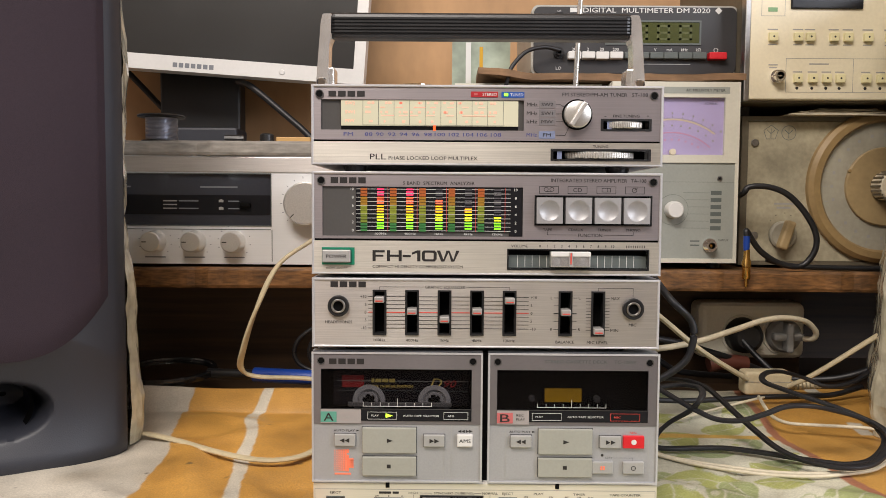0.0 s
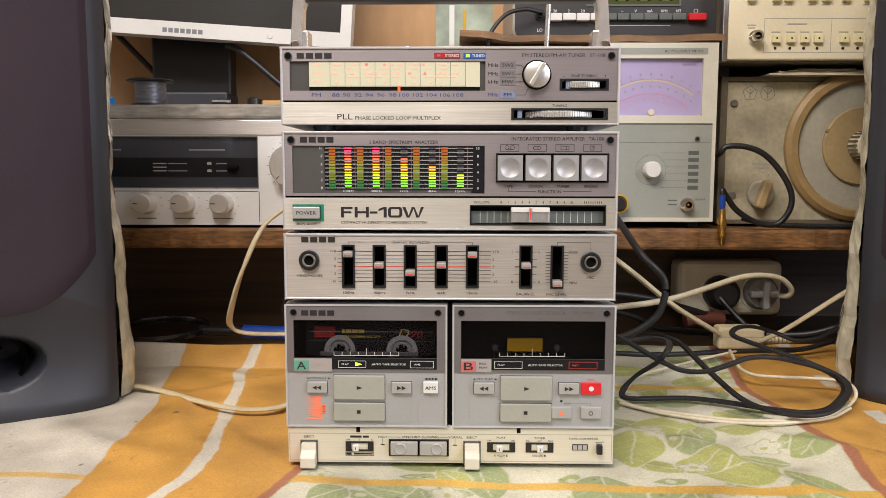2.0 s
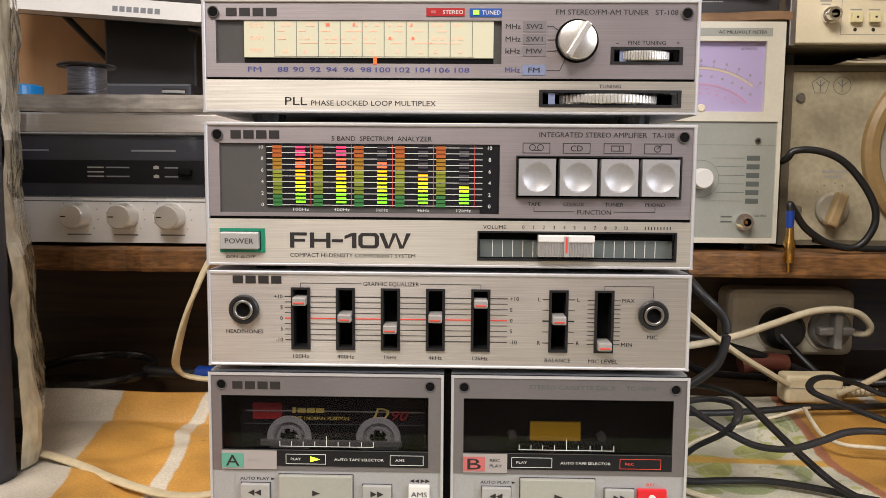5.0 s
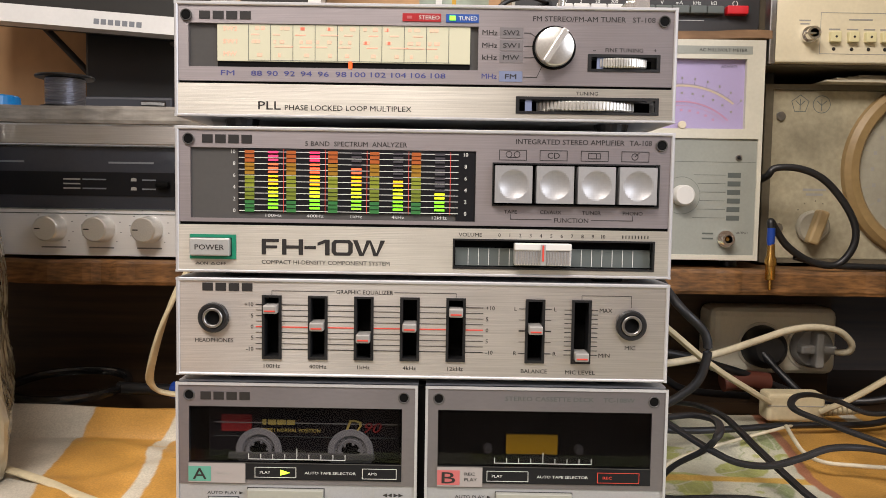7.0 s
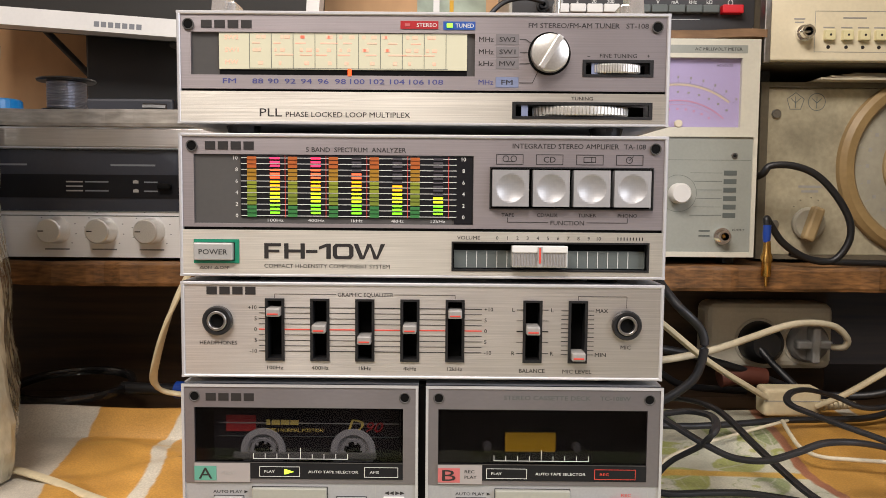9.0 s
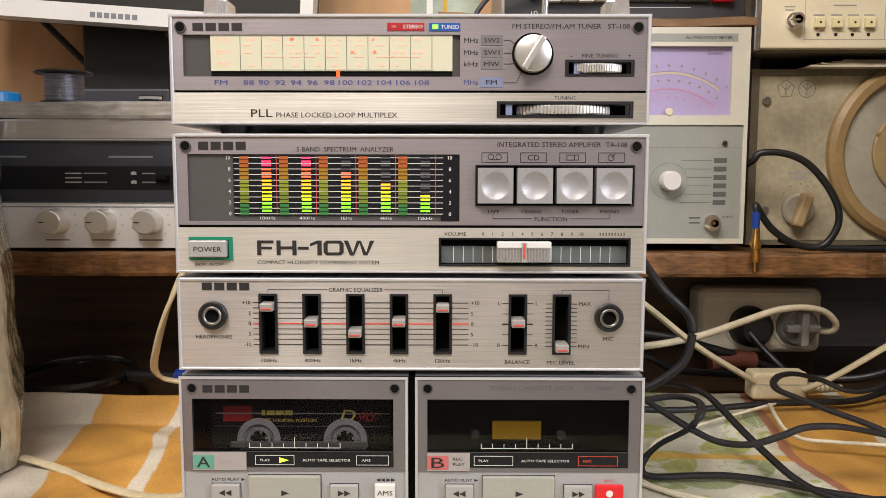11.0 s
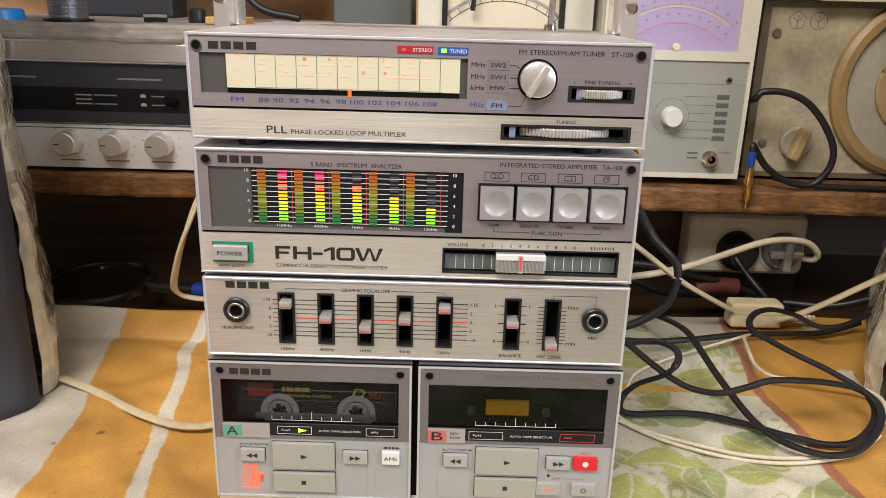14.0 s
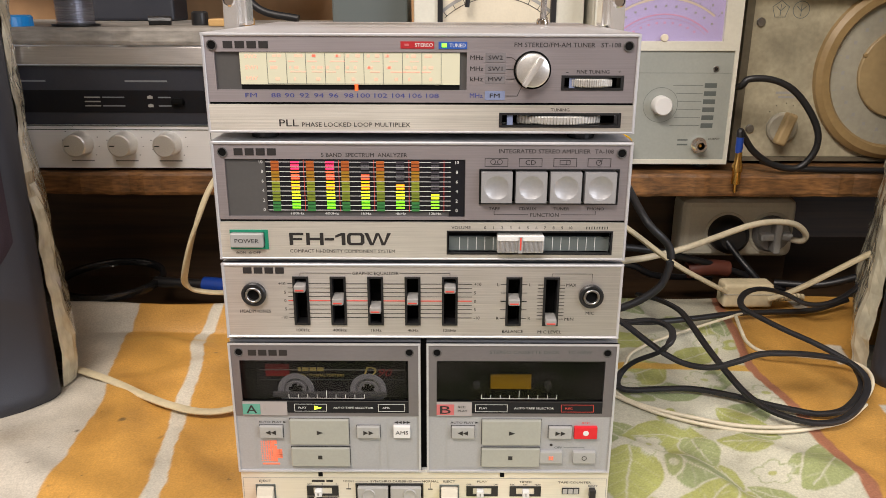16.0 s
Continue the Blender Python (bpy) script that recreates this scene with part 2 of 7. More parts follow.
# ---- building helpers ----


def thing(name, base, label, category, group="", kind=""):
    ob = new(name)
    ob.empty_display_size = 0.02
    ob.location = base
    return tagged(ob, label, category, group, kind)


def part(name, bm, mat, parent=None, label="", smooth=False):
    """Links a bmesh as one mesh object, under its parent."""
    me = bpy.data.meshes.new(name)
    bm.to_mesh(me)
    bm.free()
    me.materials.append(mat)
    if smooth:
        for f in me.polygons:
            f.use_smooth = True
        me.set_sharp_from_angle(angle=radians(38))
    ob = new(name, me)
    if parent is not None:
        ob.parent = parent
        ob.matrix_parent_inverse = Matrix.Translation(root_place(parent)).inverted()
    if label:
        ob["label"] = label
    return ob


def root_place(ob):
    """Where the thing's own origin lies: its parts are modelled in the world's coordinates."""
    return ob.location if ob.parent is None else Vector((0, 0, 0))


def solid(name, bm, mat, label, category="", kind="", group="", smooth=False):
    return tagged(part(name, bm, mat, None, "", smooth), label, category, group, kind)


def box(x0, x1, y0, y1, z0, z1, bevel=0.0, seg=2):
    bm = bmesh.new()
    bmesh.ops.create_cube(bm, size=1.0)
    for v in bm.verts:
        v.co = Vector(((x0 + x1) / 2 + v.co.x * (x1 - x0), (y0 + y1) / 2 + v.co.y * (y1 - y0), (z0 + z1) / 2 + v.co.z * (z1 - z0)))
    if bevel:
        bmesh.ops.bevel(bm, geom=bm.edges[:], offset=bevel, segments=seg, affect="EDGES", profile=0.5)
    return bm


def join(*bms):
    out = bms[0]
    for b in bms[1:]:
        me = bpy.data.meshes.new("scrap")
        b.to_mesh(me)
        b.free()
        out.from_mesh(me)
        bpy.data.meshes.remove(me)
    return out


def moved(bm, m):
    bmesh.ops.transform(bm, matrix=m, verts=bm.verts)
    return bm


def lathe(profile, centre, axis="Y", seg=40):
    """Turns (radius, along) pairs round an axis; for Y, 'along' runs away from the viewer."""
    bm = bmesh.new()
    rings = []
    for r, a in profile:
        if r < 1e-7:
            rings.append([bm.verts.new((0, a, 0))])
        else:
            rings.append([bm.verts.new((r * math.cos(2 * math.pi * i / seg), a, r * math.sin(2 * math.pi * i / seg))) for i in range(seg)])
    for p, q in zip(rings, rings[1:]):
        for i in range(seg):
            j = (i + 1) % seg
            if len(p) == 1 and len(q) == 1:
                continue
            if len(p) == 1:
                bm.faces.new((p[0], q[j], q[i]))
            elif len(q) == 1:
                bm.faces.new((p[i], p[j], q[0]))
            else:
                bm.faces.new((p[i], p[j], q[j], q[i]))
    if axis == "Z":
        bmesh.ops.rotate(bm, verts=bm.verts, cent=(0, 0, 0), matrix=Matrix.Rotation(radians(90), 3, "X"))
    if axis == "X":
        bmesh.ops.rotate(bm, verts=bm.verts, cent=(0, 0, 0), matrix=Matrix.Rotation(radians(-90), 3, "Z"))
    bmesh.ops.translate(bm, verts=bm.verts, vec=centre)
    bmesh.ops.recalc_face_normals(bm, faces=bm.faces)
    return bm


def disc(centre, r, depth, bevel=0.0006, seg=32):
    """A round button or boss facing the viewer: front at centre, 'depth' thick."""
    return lathe([(0, 0), (r - bevel, 0), (r, bevel), (r, depth), (0, depth)], centre, "Y", seg)


def ring(centre, r0, r1, depth, seg=36):
    b = (r1 - r0) * 0.25
    return lathe([(r0, depth), (r0, b), (r0 + b, 0), (r1 - b, 0), (r1, b), (r1, depth)], centre, "Y", seg)


def holed(x0, x1, z0, z1, y0, y1, holes):
    """A plate facing the viewer (front at y0) with rectangular openings cut through to y1."""
    xs = sorted({x0, x1, *[h[0] for h in holes], *[h[1] for h in holes]})
    zs = sorted({z0, z1, *[h[2] for h in holes], *[h[3] for h in holes]})
    bm = bmesh.new()

    def full(i, k):
        if not (0 <= i < len(xs) - 1 and 0 <= k < len(zs) - 1):
            return False
        cx, cz = (xs[i] + xs[i + 1]) / 2, (zs[k] + zs[k + 1]) / 2
        return not any(h[0] < cx < h[1] and h[2] < cz < h[3] for h in holes)

    def quad(*p):
        bm.faces.new([bm.verts.new(q) for q in p])

    for i in range(len(xs) - 1):
        for k in range(len(zs) - 1):
            if not full(i, k):
                continue
            a, b, c, d = xs[i], xs[i + 1], zs[k], zs[k + 1]
            quad((a, y0, c), (b, y0, c), (b, y0, d), (a, y0, d))
            quad((a, y1, d), (b, y1, d), (b, y1, c), (a, y1, c))
            if not full(i - 1, k):
                quad((a, y0, c), (a, y0, d), (a, y1, d), (a, y1, c))
            if not full(i + 1, k):
                quad((b, y0, c), (b, y1, c), (b, y1, d), (b, y0, d))
            if not full(i, k - 1):
                quad((a, y0, c), (a, y1, c), (b, y1, c), (b, y0, c))
            if not full(i, k + 1):
                quad((a, y0, d), (b, y0, d), (b, y1, d), (a, y1, d))
    bmesh.ops.remove_doubles(bm, verts=bm.verts, dist=1e-6)
    bmesh.ops.recalc_face_normals(bm, faces=bm.faces)
    return bm


def rim(x0, x1, z0, z1, w, y0, y1):
    """A thin frame round an opening."""
    return holed(x0 - w, x1 + w, z0 - w, z1 + w, y0, y1, [(x0, x1, z0, z1)])


def spline(points, steps=10):
    """A smooth line through the points."""
    p = [Vector(q) for q in points]
    p = [p[0] * 2 - p[1]] + p + [p[-1] * 2 - p[-2]]
    out = []
    for i in range(1, len(p) - 2):
        for s in range(steps):
            t = s / steps
            a, b, c, d = p[i - 1], p[i], p[i + 1], p[i + 2]
            out.append(0.5 * ((2 * b) + (c - a) * t + (2 * a - 5 * b + 4 * c - d) * t * t + (3 * b - a - 3 * c + d) * t ** 3))
    return out + [p[-2]]


def tube(points, r, steps=10, seg=10, wide=1.0, taper=None):
    """A cable or rod along the points; wide > 1 makes a flat twin flex."""
    line = spline(points, steps) if steps > 1 else [Vector(q) for q in points]
    bm = bmesh.new()
    rings = []
    for i, q in enumerate(line):
        d = (line[min(i + 1, len(line) - 1)] - line[max(i - 1, 0)]).normalized()
        side = d.cross(Vector((0, 0, 1)))
        side = side.normalized() if side.length > 1e-4 else Vector((1, 0, 0))
        up = side.cross(d).normalized()
        k = r if taper is None else r + (taper - r) * i / (len(line) - 1)
        ringv = []
        for s in range(seg):
            a = 2 * math.pi * s / seg
            pinch = 1.0 if wide == 1.0 else 1 - 0.35 * abs(math.sin(a)) ** 6
            ringv.append(bm.verts.new(q + side * math.cos(a) * k * wide + up * math.sin(a) * k * pinch))
        rings.append(ringv)
    for p, q in zip(rings, rings[1:]):
        for s in range(seg):
            bm.faces.new((p[s], p[(s + 1) % seg], q[(s + 1) % seg], q[s]))
    bm.faces.new(rings[0][::-1])
    bm.faces.new(rings[-1])
    bmesh.ops.recalc_face_normals(bm, faces=bm.faces)
    return bm


def text(s, x, z, h, mat, parent, y, width=None, align="C", name="lettering", depth=0.00012, bold=0.014, shear=0.0):
    """Flat lettering facing the viewer: h is the capitals' height, width (if given) the whole length."""
    cu = bpy.data.curves.new("scrap_text", "FONT")
    cu.body, cu.size, cu.resolution_u, cu.extrude, cu.shear = s, 1.0, 2, 0.0, shear
    ob = bpy.data.objects.new("scrap_text", cu)
    me = bpy.data.meshes.new_from_object(ob)
    bpy.data.objects.remove(ob)
    bpy.data.curves.remove(cu)
    co = np.empty(len(me.vertices) * 3)
    me.vertices.foreach_get("co", co)
    co = co.reshape(-1, 3)
    kz = h / 0.69
    w = co[:, 0].max() - co[:, 0].min()
    kx = width / w if width else kz
    left = {"C": -w * kx / 2, "L": 0.0, "R": -w * kx}[align]
    out = np.stack([x + left + (co[:, 0] - co[:, 0].min()) * kx, np.full(len(co), y - depth), z - h / 2 + co[:, 1] * kz], 1)
    me.vertices.foreach_set("co", out.ravel())
    if bold:
        # a second strike, a hair to the side, thickens the strokes
        bm = bmesh.new()
        bm.from_mesh(me)
        geo = bmesh.ops.duplicate(bm, geom=bm.verts[:] + bm.edges[:] + bm.faces[:])["geom"]
        bmesh.ops.translate(bm, verts=[v for v in geo if isinstance(v, bmesh.types.BMVert)], vec=(bold * kz, -0.00002, bold * 0.4 * kz))
        bm.to_mesh(me)
        bm.free()
    me.name = name
    me.materials.clear()
    me.materials.append(mat)
    ob = new(name, me)
    ob.parent = parent
    ob.matrix_parent_inverse = Matrix.Translation(root_place(parent)).inverted()
    return ob


def plate(x0, x1, z0, z1, y, d=0.0002):
    """A thin printed patch, a little proud of the plane y."""
    return box(x0, x1, y - d, y + 0.0001, z0, z1)


def line_pts(pts, w, y):
    """Thin printed line through (x, z) points."""
    bm = bmesh.new()
    for k, ((xa, za), (xb, zb)) in enumerate(zip(pts, pts[1:])):
        yk = y - 0.00015 - 0.00004 * (k % 2)
        d = Vector((xb - xa, 0, zb - za))
        e = d.normalized() * w / 2
        n = Vector((-d.z, 0, d.x)).normalized() * w / 2
        a, b = Vector((xa, yk, za)) - e, Vector((xb, yk, zb)) + e
        bm.faces.new([bm.verts.new(v) for v in (a - n, b - n, b + n, a + n)])
    return bm


def arc_pts(cx, cz, r, a0, a1, n=24):
    return [(cx + r * math.cos(radians(a0 + (a1 - a0) * i / n)), cz + r * math.sin(radians(a0 + (a1 - a0) * i / n))) for i in range(n + 1)]


def tri(pts, y, d=0.0002):
    bm = bmesh.new()
    bm.faces.new([bm.verts.new((x, y - d, z)) for x, z in pts])
    return bm


def wordmark(x0, x1, z0, z1, n, mat, parent, y, name="maker_mark"):
    """A maker's mark as a row of plain blocks."""
    pitch = (x1 - x0) / n
    for i in range(n):
        a = x0 + i * pitch
        part(name, plate(a, a + pitch * 0.8, z0, z1, y, 0.0002), mat, parent)

# ---- room, desk, shelf ----
solid("wall_north", box(-1.7, 1.7, 0.64, 0.72, -0.78, 1.75), M_WALL, "orange tan papered wall behind the bench", "wall", "structure")
solid("wall_south", box(-1.7, 1.7, -2.3, -2.22, -0.78, 1.75), M_ROOM, "plain plaster wall of the workshop", "wall", "structure")
solid("wall_west", box(-1.78, -1.7, -2.3, 0.72, -0.78, 1.75), M_ROOM, "plain plaster wall of the workshop", "wall", "structure")
solid("wall_east", holed(-2.3, 0.72, -0.78, 1.75, 1.7, 1.78, [(-1.8, -0.8, 0.2, 1.3)]), M_ROOM, "plain plaster wall with a window opening", "wall", "structure")
bpy.data.objects["wall_east"].data.transform(Matrix(((0, 1, 0, 0), (1, 0, 0, 0), (0, 0, 1, 0), (0, 0, 0, 1))))
solid("ceiling", box(-1.78, 1.78, -2.3, 0.72, 1.75, 1.83), M_CEIL, "white painted ceiling", "ceiling", "structure")
solid("floor", box(-1.78, 1.78, -2.3, 0.72, -0.84, -0.78), M_FLOOR, "brown wooden floor", "floor", "structure")
desk = thing("work_bench", (0, 0, -0.78), "wooden work bench covered with an oilcloth", "bench")
part("bench_top", box(-0.95, 0.95, -0.25, 0.63, -0.035, 0.0, 0.003), M_BOARD, desk)
for lx in (-0.9, 0.9):
    for ly in (-0.20, 0.58):
        part("leg", box(lx - 0.03, lx + 0.03, ly - 0.03, ly + 0.03, -0.78, -0.035, 0.003), M_BOARD, desk)
rng = random.Random(4)


def rough_board(x0, x1, y0, y1, z0, z1, n, chip):
    """A long board whose front edge is worn and chipped."""
    bm = bmesh.new()
    rows = []
    for i in range(n + 1):
        x = x0 + (x1 - x0) * i / n
        e = y0 + chip * (0.5 + 0.5 * noise.noise(Vector((x * 9, 3, 0)))) + chip * 0.6 * noise.noise(Vector((x * 60, 7, 0)))
        zt = z1 - 0.35 * chip * max(0, noise.noise(Vector((x * 16, 1, 5))))
        zb = z0 + 0.5 * chip * max(0, noise.noise(Vector((x * 22, 9, 2))))
        rows.append([bm.verts.new(p) for p in ((x, e + 0.0015, zb), (x, e, zb + 0.003), (x, e, zt - 0.003), (x, e + 0.002, zt), (x, y1, z1), (x, y1, z0))])
    for p, q in zip(rows, rows[1:]):
        for k in range(6):
            bm.faces.new((p[k], q[k], q[(k + 1) % 6], p[(k + 1) % 6]))
    bm.faces.new(rows[0][::-1]), bm.faces.new(rows[-1])
    bmesh.ops.recalc_face_normals(bm, faces=bm.faces)
    return bm


shelf = thing("bench_shelf", (0, 0.48, 0.0), "raw wooden shelf with a chipped front edge over the bench", "shelf")
part("shelf_board", rough_board(-0.85, 0.85, 0.326, 0.63, 0.125, 0.147, 220, 0.005), M_SHELF, shelf)
part("back_board", box(-0.85, 0.405, 0.44, 0.455, 0.0, 0.125), M_BOARD, shelf, "dark brown back board, deepened in colour for shade")
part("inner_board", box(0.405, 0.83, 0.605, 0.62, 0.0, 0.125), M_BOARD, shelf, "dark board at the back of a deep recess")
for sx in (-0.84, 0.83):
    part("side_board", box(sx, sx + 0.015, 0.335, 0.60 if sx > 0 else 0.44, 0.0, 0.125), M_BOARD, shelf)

# ---- oilcloth with its printed pattern ----


def smooth01(a, b, v):
    t = np.clip((v - a) / (b - a), 0, 1)
    return t * t * (3 - 2 * t)


def cloth_height(x, y):
    """Soft creases, and a standing fold along the far side."""
    h = 0.0078 + 0.0010 * np.sin(x * 31 + y * 12) * np.sin(y * 23 - x * 9)
    h = h + 0.0007 * np.sin((x * 0.8 + y) * 55) * smooth01(0.02, 0.2, y)
    # long creases: (a point on it, its heading, half width, height)
    for px, py, deg, wd, up in ((-0.235, 0.12, 118, 0.016, 0.0055), (-0.20, 0.20, 35, 0.012, 0.0022), (-0.16, 0.06, 128, 0.010, 0.0026), (-0.27, 0.05, 150, 0.014, 0.0035), (-0.18, 0.13, 150, 0.009, -0.0016), (-0.24, 0.24, 170, 0.010, 0.0020), (0.20, 0.24, 20, 0.014, 0.0020), (0.30, 0.10, 65, 0.016, 0.0020), (0.24, 0.07, 140, 0.012, 0.0014), (0.36, 0.22, 100, 0.016, 0.0030), (0.165, 0.045, 128, 0.013, 0.0050), (0.205, 0.00, 118, 0.010, 0.0030), (0.26, 0.045, 150, 0.014, 0.0032), (0.19, 0.085, 35, 0.009, -0.0018), (0.30, 0.00, 100, 0.018, 0.0035)):
        c, s = math.cos(radians(deg)), math.sin(radians(deg))
        along, off = (x - px) * c + (y - py) * s, -(x - px) * s + (y - py) * c + 0.006 * np.sin(((x - px) * c + (y - py) * s) * 40 + px * 50)
        h = h + 1.5 * up * np.exp(-(off / wd) ** 2) * np.exp(-(along / 0.07) ** 2)
    near = np.exp(-((x / 0.15) ** 4)) * smooth01(0.26, 0.2, y)
    h = h * (1 - near) + 0.0075 * near
    spk = np.exp(-(((np.abs(x) - 0.36) / 0.10) ** 4)) * np.exp(-(((y - 0.2) / 0.15) ** 4))
    h = h * (1 - 0.7 * spk) + 0.0078 * 0.7 * spk
    left = smooth01(-0.06, -0.13, x)
    wave = 0.0015 * np.sin(x * 21 + 1)
    stand = 0.0185 * np.clip((y - 0.262 - wave) / 0.0265, 0, 1) ** 0.8 + 0.0010 * np.sin(x * 33) * smooth01(0.27, 0.29, y)
    rise = smooth01(0.215, 0.30, y) * 0.011 * (1 + 0.12 * np.sin(x * 19))
    return h + stand * left + rise * (1 - left)


def spaced(lo, a, b, hi, fine, coarse):
    """Grid lines, close together between a and b."""
    return np.concatenate([np.arange(lo, a - coarse / 2, coarse), np.arange(a, b, fine), np.linspace(b, hi, max(2, int((hi - b) / coarse) + 2))])


def cloth_mesh():
    xs = spaced(-0.62, -0.43, 0.47, 0.62, 0.00125, 0.01)
    ys = np.concatenate([spaced(-0.245, -0.13, 0.282, 0.2825, 0.00125, 0.01)[:-1], np.arange(0.2825, 0.293, 0.0007), np.arange(0.2935, 0.3425, 0.0013)])
    nx, ny = len(xs), len(ys)
    X, Y = np.meshgrid(xs, ys, indexing="ij")
    Z = cloth_height(X, Y)
    Yb = Y + 0.004 * np.sin(X * 23) * smooth01(0.3, 0.34, Y)
    behind = smooth01(-0.06, -0.13, X)
    drop = smooth01(0.331, 0.342, Y) * (1 - behind) + smooth01(0.2925, 0.304, Y) * behind
    Z = Z * (1 - drop) + 0.004 * drop
    co = np.stack([X, Yb, Z], 2).reshape(-1, 3)
    idx = np.arange(nx * ny).reshape(nx, ny)
    quads = np.stack([idx[:-1, :-1], idx[1:, :-1], idx[1:, 1:], idx[:-1, 1:]], 2).reshape(-1, 4)
    me = bpy.data.meshes.new("oilcloth")
    me.from_pydata(co.tolist(), [], quads.tolist())
    me.polygons.foreach_set("use_smooth", np.ones(len(quads), dtype=bool))
    # printed zones
    g = np.random.default_rng(5)

    def wob(a, f, p):
        return a * np.sin(X * f + p) * np.cos(Y * f * 0.8 + 2 * p)

    # the standing fold takes up cloth: the print runs on along its height
    x, y = X + wob(0.002, 70, 1) + wob(0.0005, 420, 3), Y + wob(0.002, 70, 2) + wob(0.0005, 460, 5)
    onfold = smooth01(0.2615, 0.2635, Y)
    # cream is set darker, so it carries the loudspeaker's shadow on that field
    orange, cream, white = np.array([0.55, 0.292, 0.066]), np.array([0.55, 0.505, 0.425]), np.array([0.60, 0.555, 0.46])
    pale, rose, amber = np.array([0.56, 0.54, 0.42]), np.array([0.36, 0.15, 0.085]), np.array([0.58, 0.36, 0.08])
    col = np.ones((nx, ny, 3)) * orange

    def paint(mask, c):
        col[:] = col * (1 - mask[..., None]) + c * mask[..., None]

    def band(d, w, soft=0.0007):
        return smooth01(w + soft, w - soft, np.abs(d))

    def spot(sx, sy, reach):
        """Index window round a place, to paint small marks quickly."""
        i0, i1 = np.searchsorted(xs, (sx - reach, sx + reach))
        j0, j1 = np.searchsorted(ys, (sy - reach, sy + reach))
        return slice(i0, i1), slice(j0, j1)

    # pale field on one side, and a pale stripe inside the orange
    edge_l = (-0.244 - 0.19 * np.clip(y - 0.06, 0, 1) - 0.003 * np.sin(y * 34)) * (1 - onfold) - 0.281 * onfold
    field = smooth01(0.0007, -0.0007, x - edge_l)
    paint(field, cream)
    paint(field * band(y + 0.0175, 0.0042) * 0.8, amber)
    mid = (-0.174 - 0.165 * np.clip(y - 0.03, 0, 1) - 0.28 * np.clip(-0.02 - y, 0, 1)) * (1 - onfold) - 0.2085 * onfold
    paint(band(x - mid + 0.0015 * np.sin(y * 60), 0.0056) * (1 - field), white)
    paint((1 - field) * band(y - 0.247 - 0.02 * (x + 0.2), 0.0022) * smooth01(-0.17, -0.20, x) * 0.35, amber)
    # leafy green field between two rose lines
    gl = -0.097 + 0.55 * np.clip(y, 0, 0.16) - 0.32 * np.clip(-y, 0, 1)
    gr = 0.2765 + 0.05 * np.clip(y - 0.2, 0, 1) + 0.003 * np.sin(y * 21)
    inside = smooth01(-0.0007, 0.0007, x - gl) * smooth01(0.0007, -0.0007, x - gr)
    paint(inside, pale)
    # overlapping leaves, each with a pale outline, a midrib and side veins
    wx = x + 0.004 * np.sin(Y * 31 + 1) + 0.002 * np.sin(X * 60 + Y * 40)
    wy = y + 0.004 * np.sin(X * 27 + 2) + 0.002 * np.sin(Y * 55 - X * 35)
    gp = np.random.default_rng(23)
    sage, lime = np.array([0.265, 0.315, 0.14]), np.array([0.37, 0.385, 0.10])

    def put(w, mask, c):
        m = (mask * inside[w])[..., None]
        col[w] = col[w] * (1 - m) + c * m

    for _ in range(330):
        ox, oy = gp.uniform(-0.17, 0.31), gp.uniform(-0.40, 0.34)
        size, a = gp.choice([0.024, 0.036, 0.052, 0.068], p=[0.3, 0.35, 0.22, 0.13]), gp.uniform(0, 2 * math.pi)
        bend, tone, fat = gp.uniform(-5, 5), sage + (lime - sage) * gp.choice([0.0, 0.25, 0.9]), gp.uniform(0.24, 0.36)
        w = spot(ox, oy, size * 0.75)
        if wx[w].size == 0:
            continue
        lx = (wx[w] - ox) * math.cos(a) + (wy[w] - oy) * math.sin(a)
        ly = -(wx[w] - ox) * math.sin(a) + (wy[w] - oy) * math.cos(a) + bend * (lx * lx)
        q = np.clip(lx / size + 0.5, 0, 1)
        half = size * fat * np.sin(np.pi * q ** 0.8) ** 0.8
        body = (q > 0.01) * (q < 0.99)
        put(w, smooth01(0.0010, -0.0010, np.abs(ly) - half - 0.0016) * body, pale)
        put(w, smooth01(0.0007, -0.0007, np.abs(ly) - half) * body * 0.92, tone)
        if size > 0.03:
            veins = band(np.mod(lx - 0.8 * np.abs(ly), size / 6) - size / 12, 0.0004, 0.0006) * (np.abs(ly) < half * 0.85)
            put(w, np.maximum(band(ly, 0.0006, 0.0007), 0.45 * veins) * body * (q < 0.9), pale)
        else:
            put(w, smooth01(0.004, 0.003, np.hypot(lx, ly)) * 0.8, pale)
    for _ in range(46):
        ox, oy, r = gp.uniform(-0.16, 0.30), gp.uniform(-0.38, 0.33), gp.uniform(0.009, 0.016)
        w = spot(ox, oy, 0.022)
        ux, uy = wx[w] - ox, wy[w] - oy
        if ux.size == 0:
            continue
        rad, ang = np.hypot(ux, uy), np.arctan2(uy, ux)
        petal = r * (0.62 + 0.38 * np.abs(np.cos(2.5 * ang + ox * 90)))
        put(w, smooth01(0.0012, -0.0008, rad - petal - 0.001), pale)
        put(w, band(rad - petal, 0.0006) * 0.8, sage)
        put(w, smooth01(0.0032, 0.0024, rad) * 0.8, lime)
    paint(inside * band(y - 0.197 + 0.03 * (x - 0.2), 0.0055), amber)
    paint(inside * band(y + 0.0265 + 0.05 * x, 0.0055), amber)
    paint(band(x - gr - 0.004, 0.0042), rose)
    paint(band(x - gl + 0.004, 0.0042), rose)
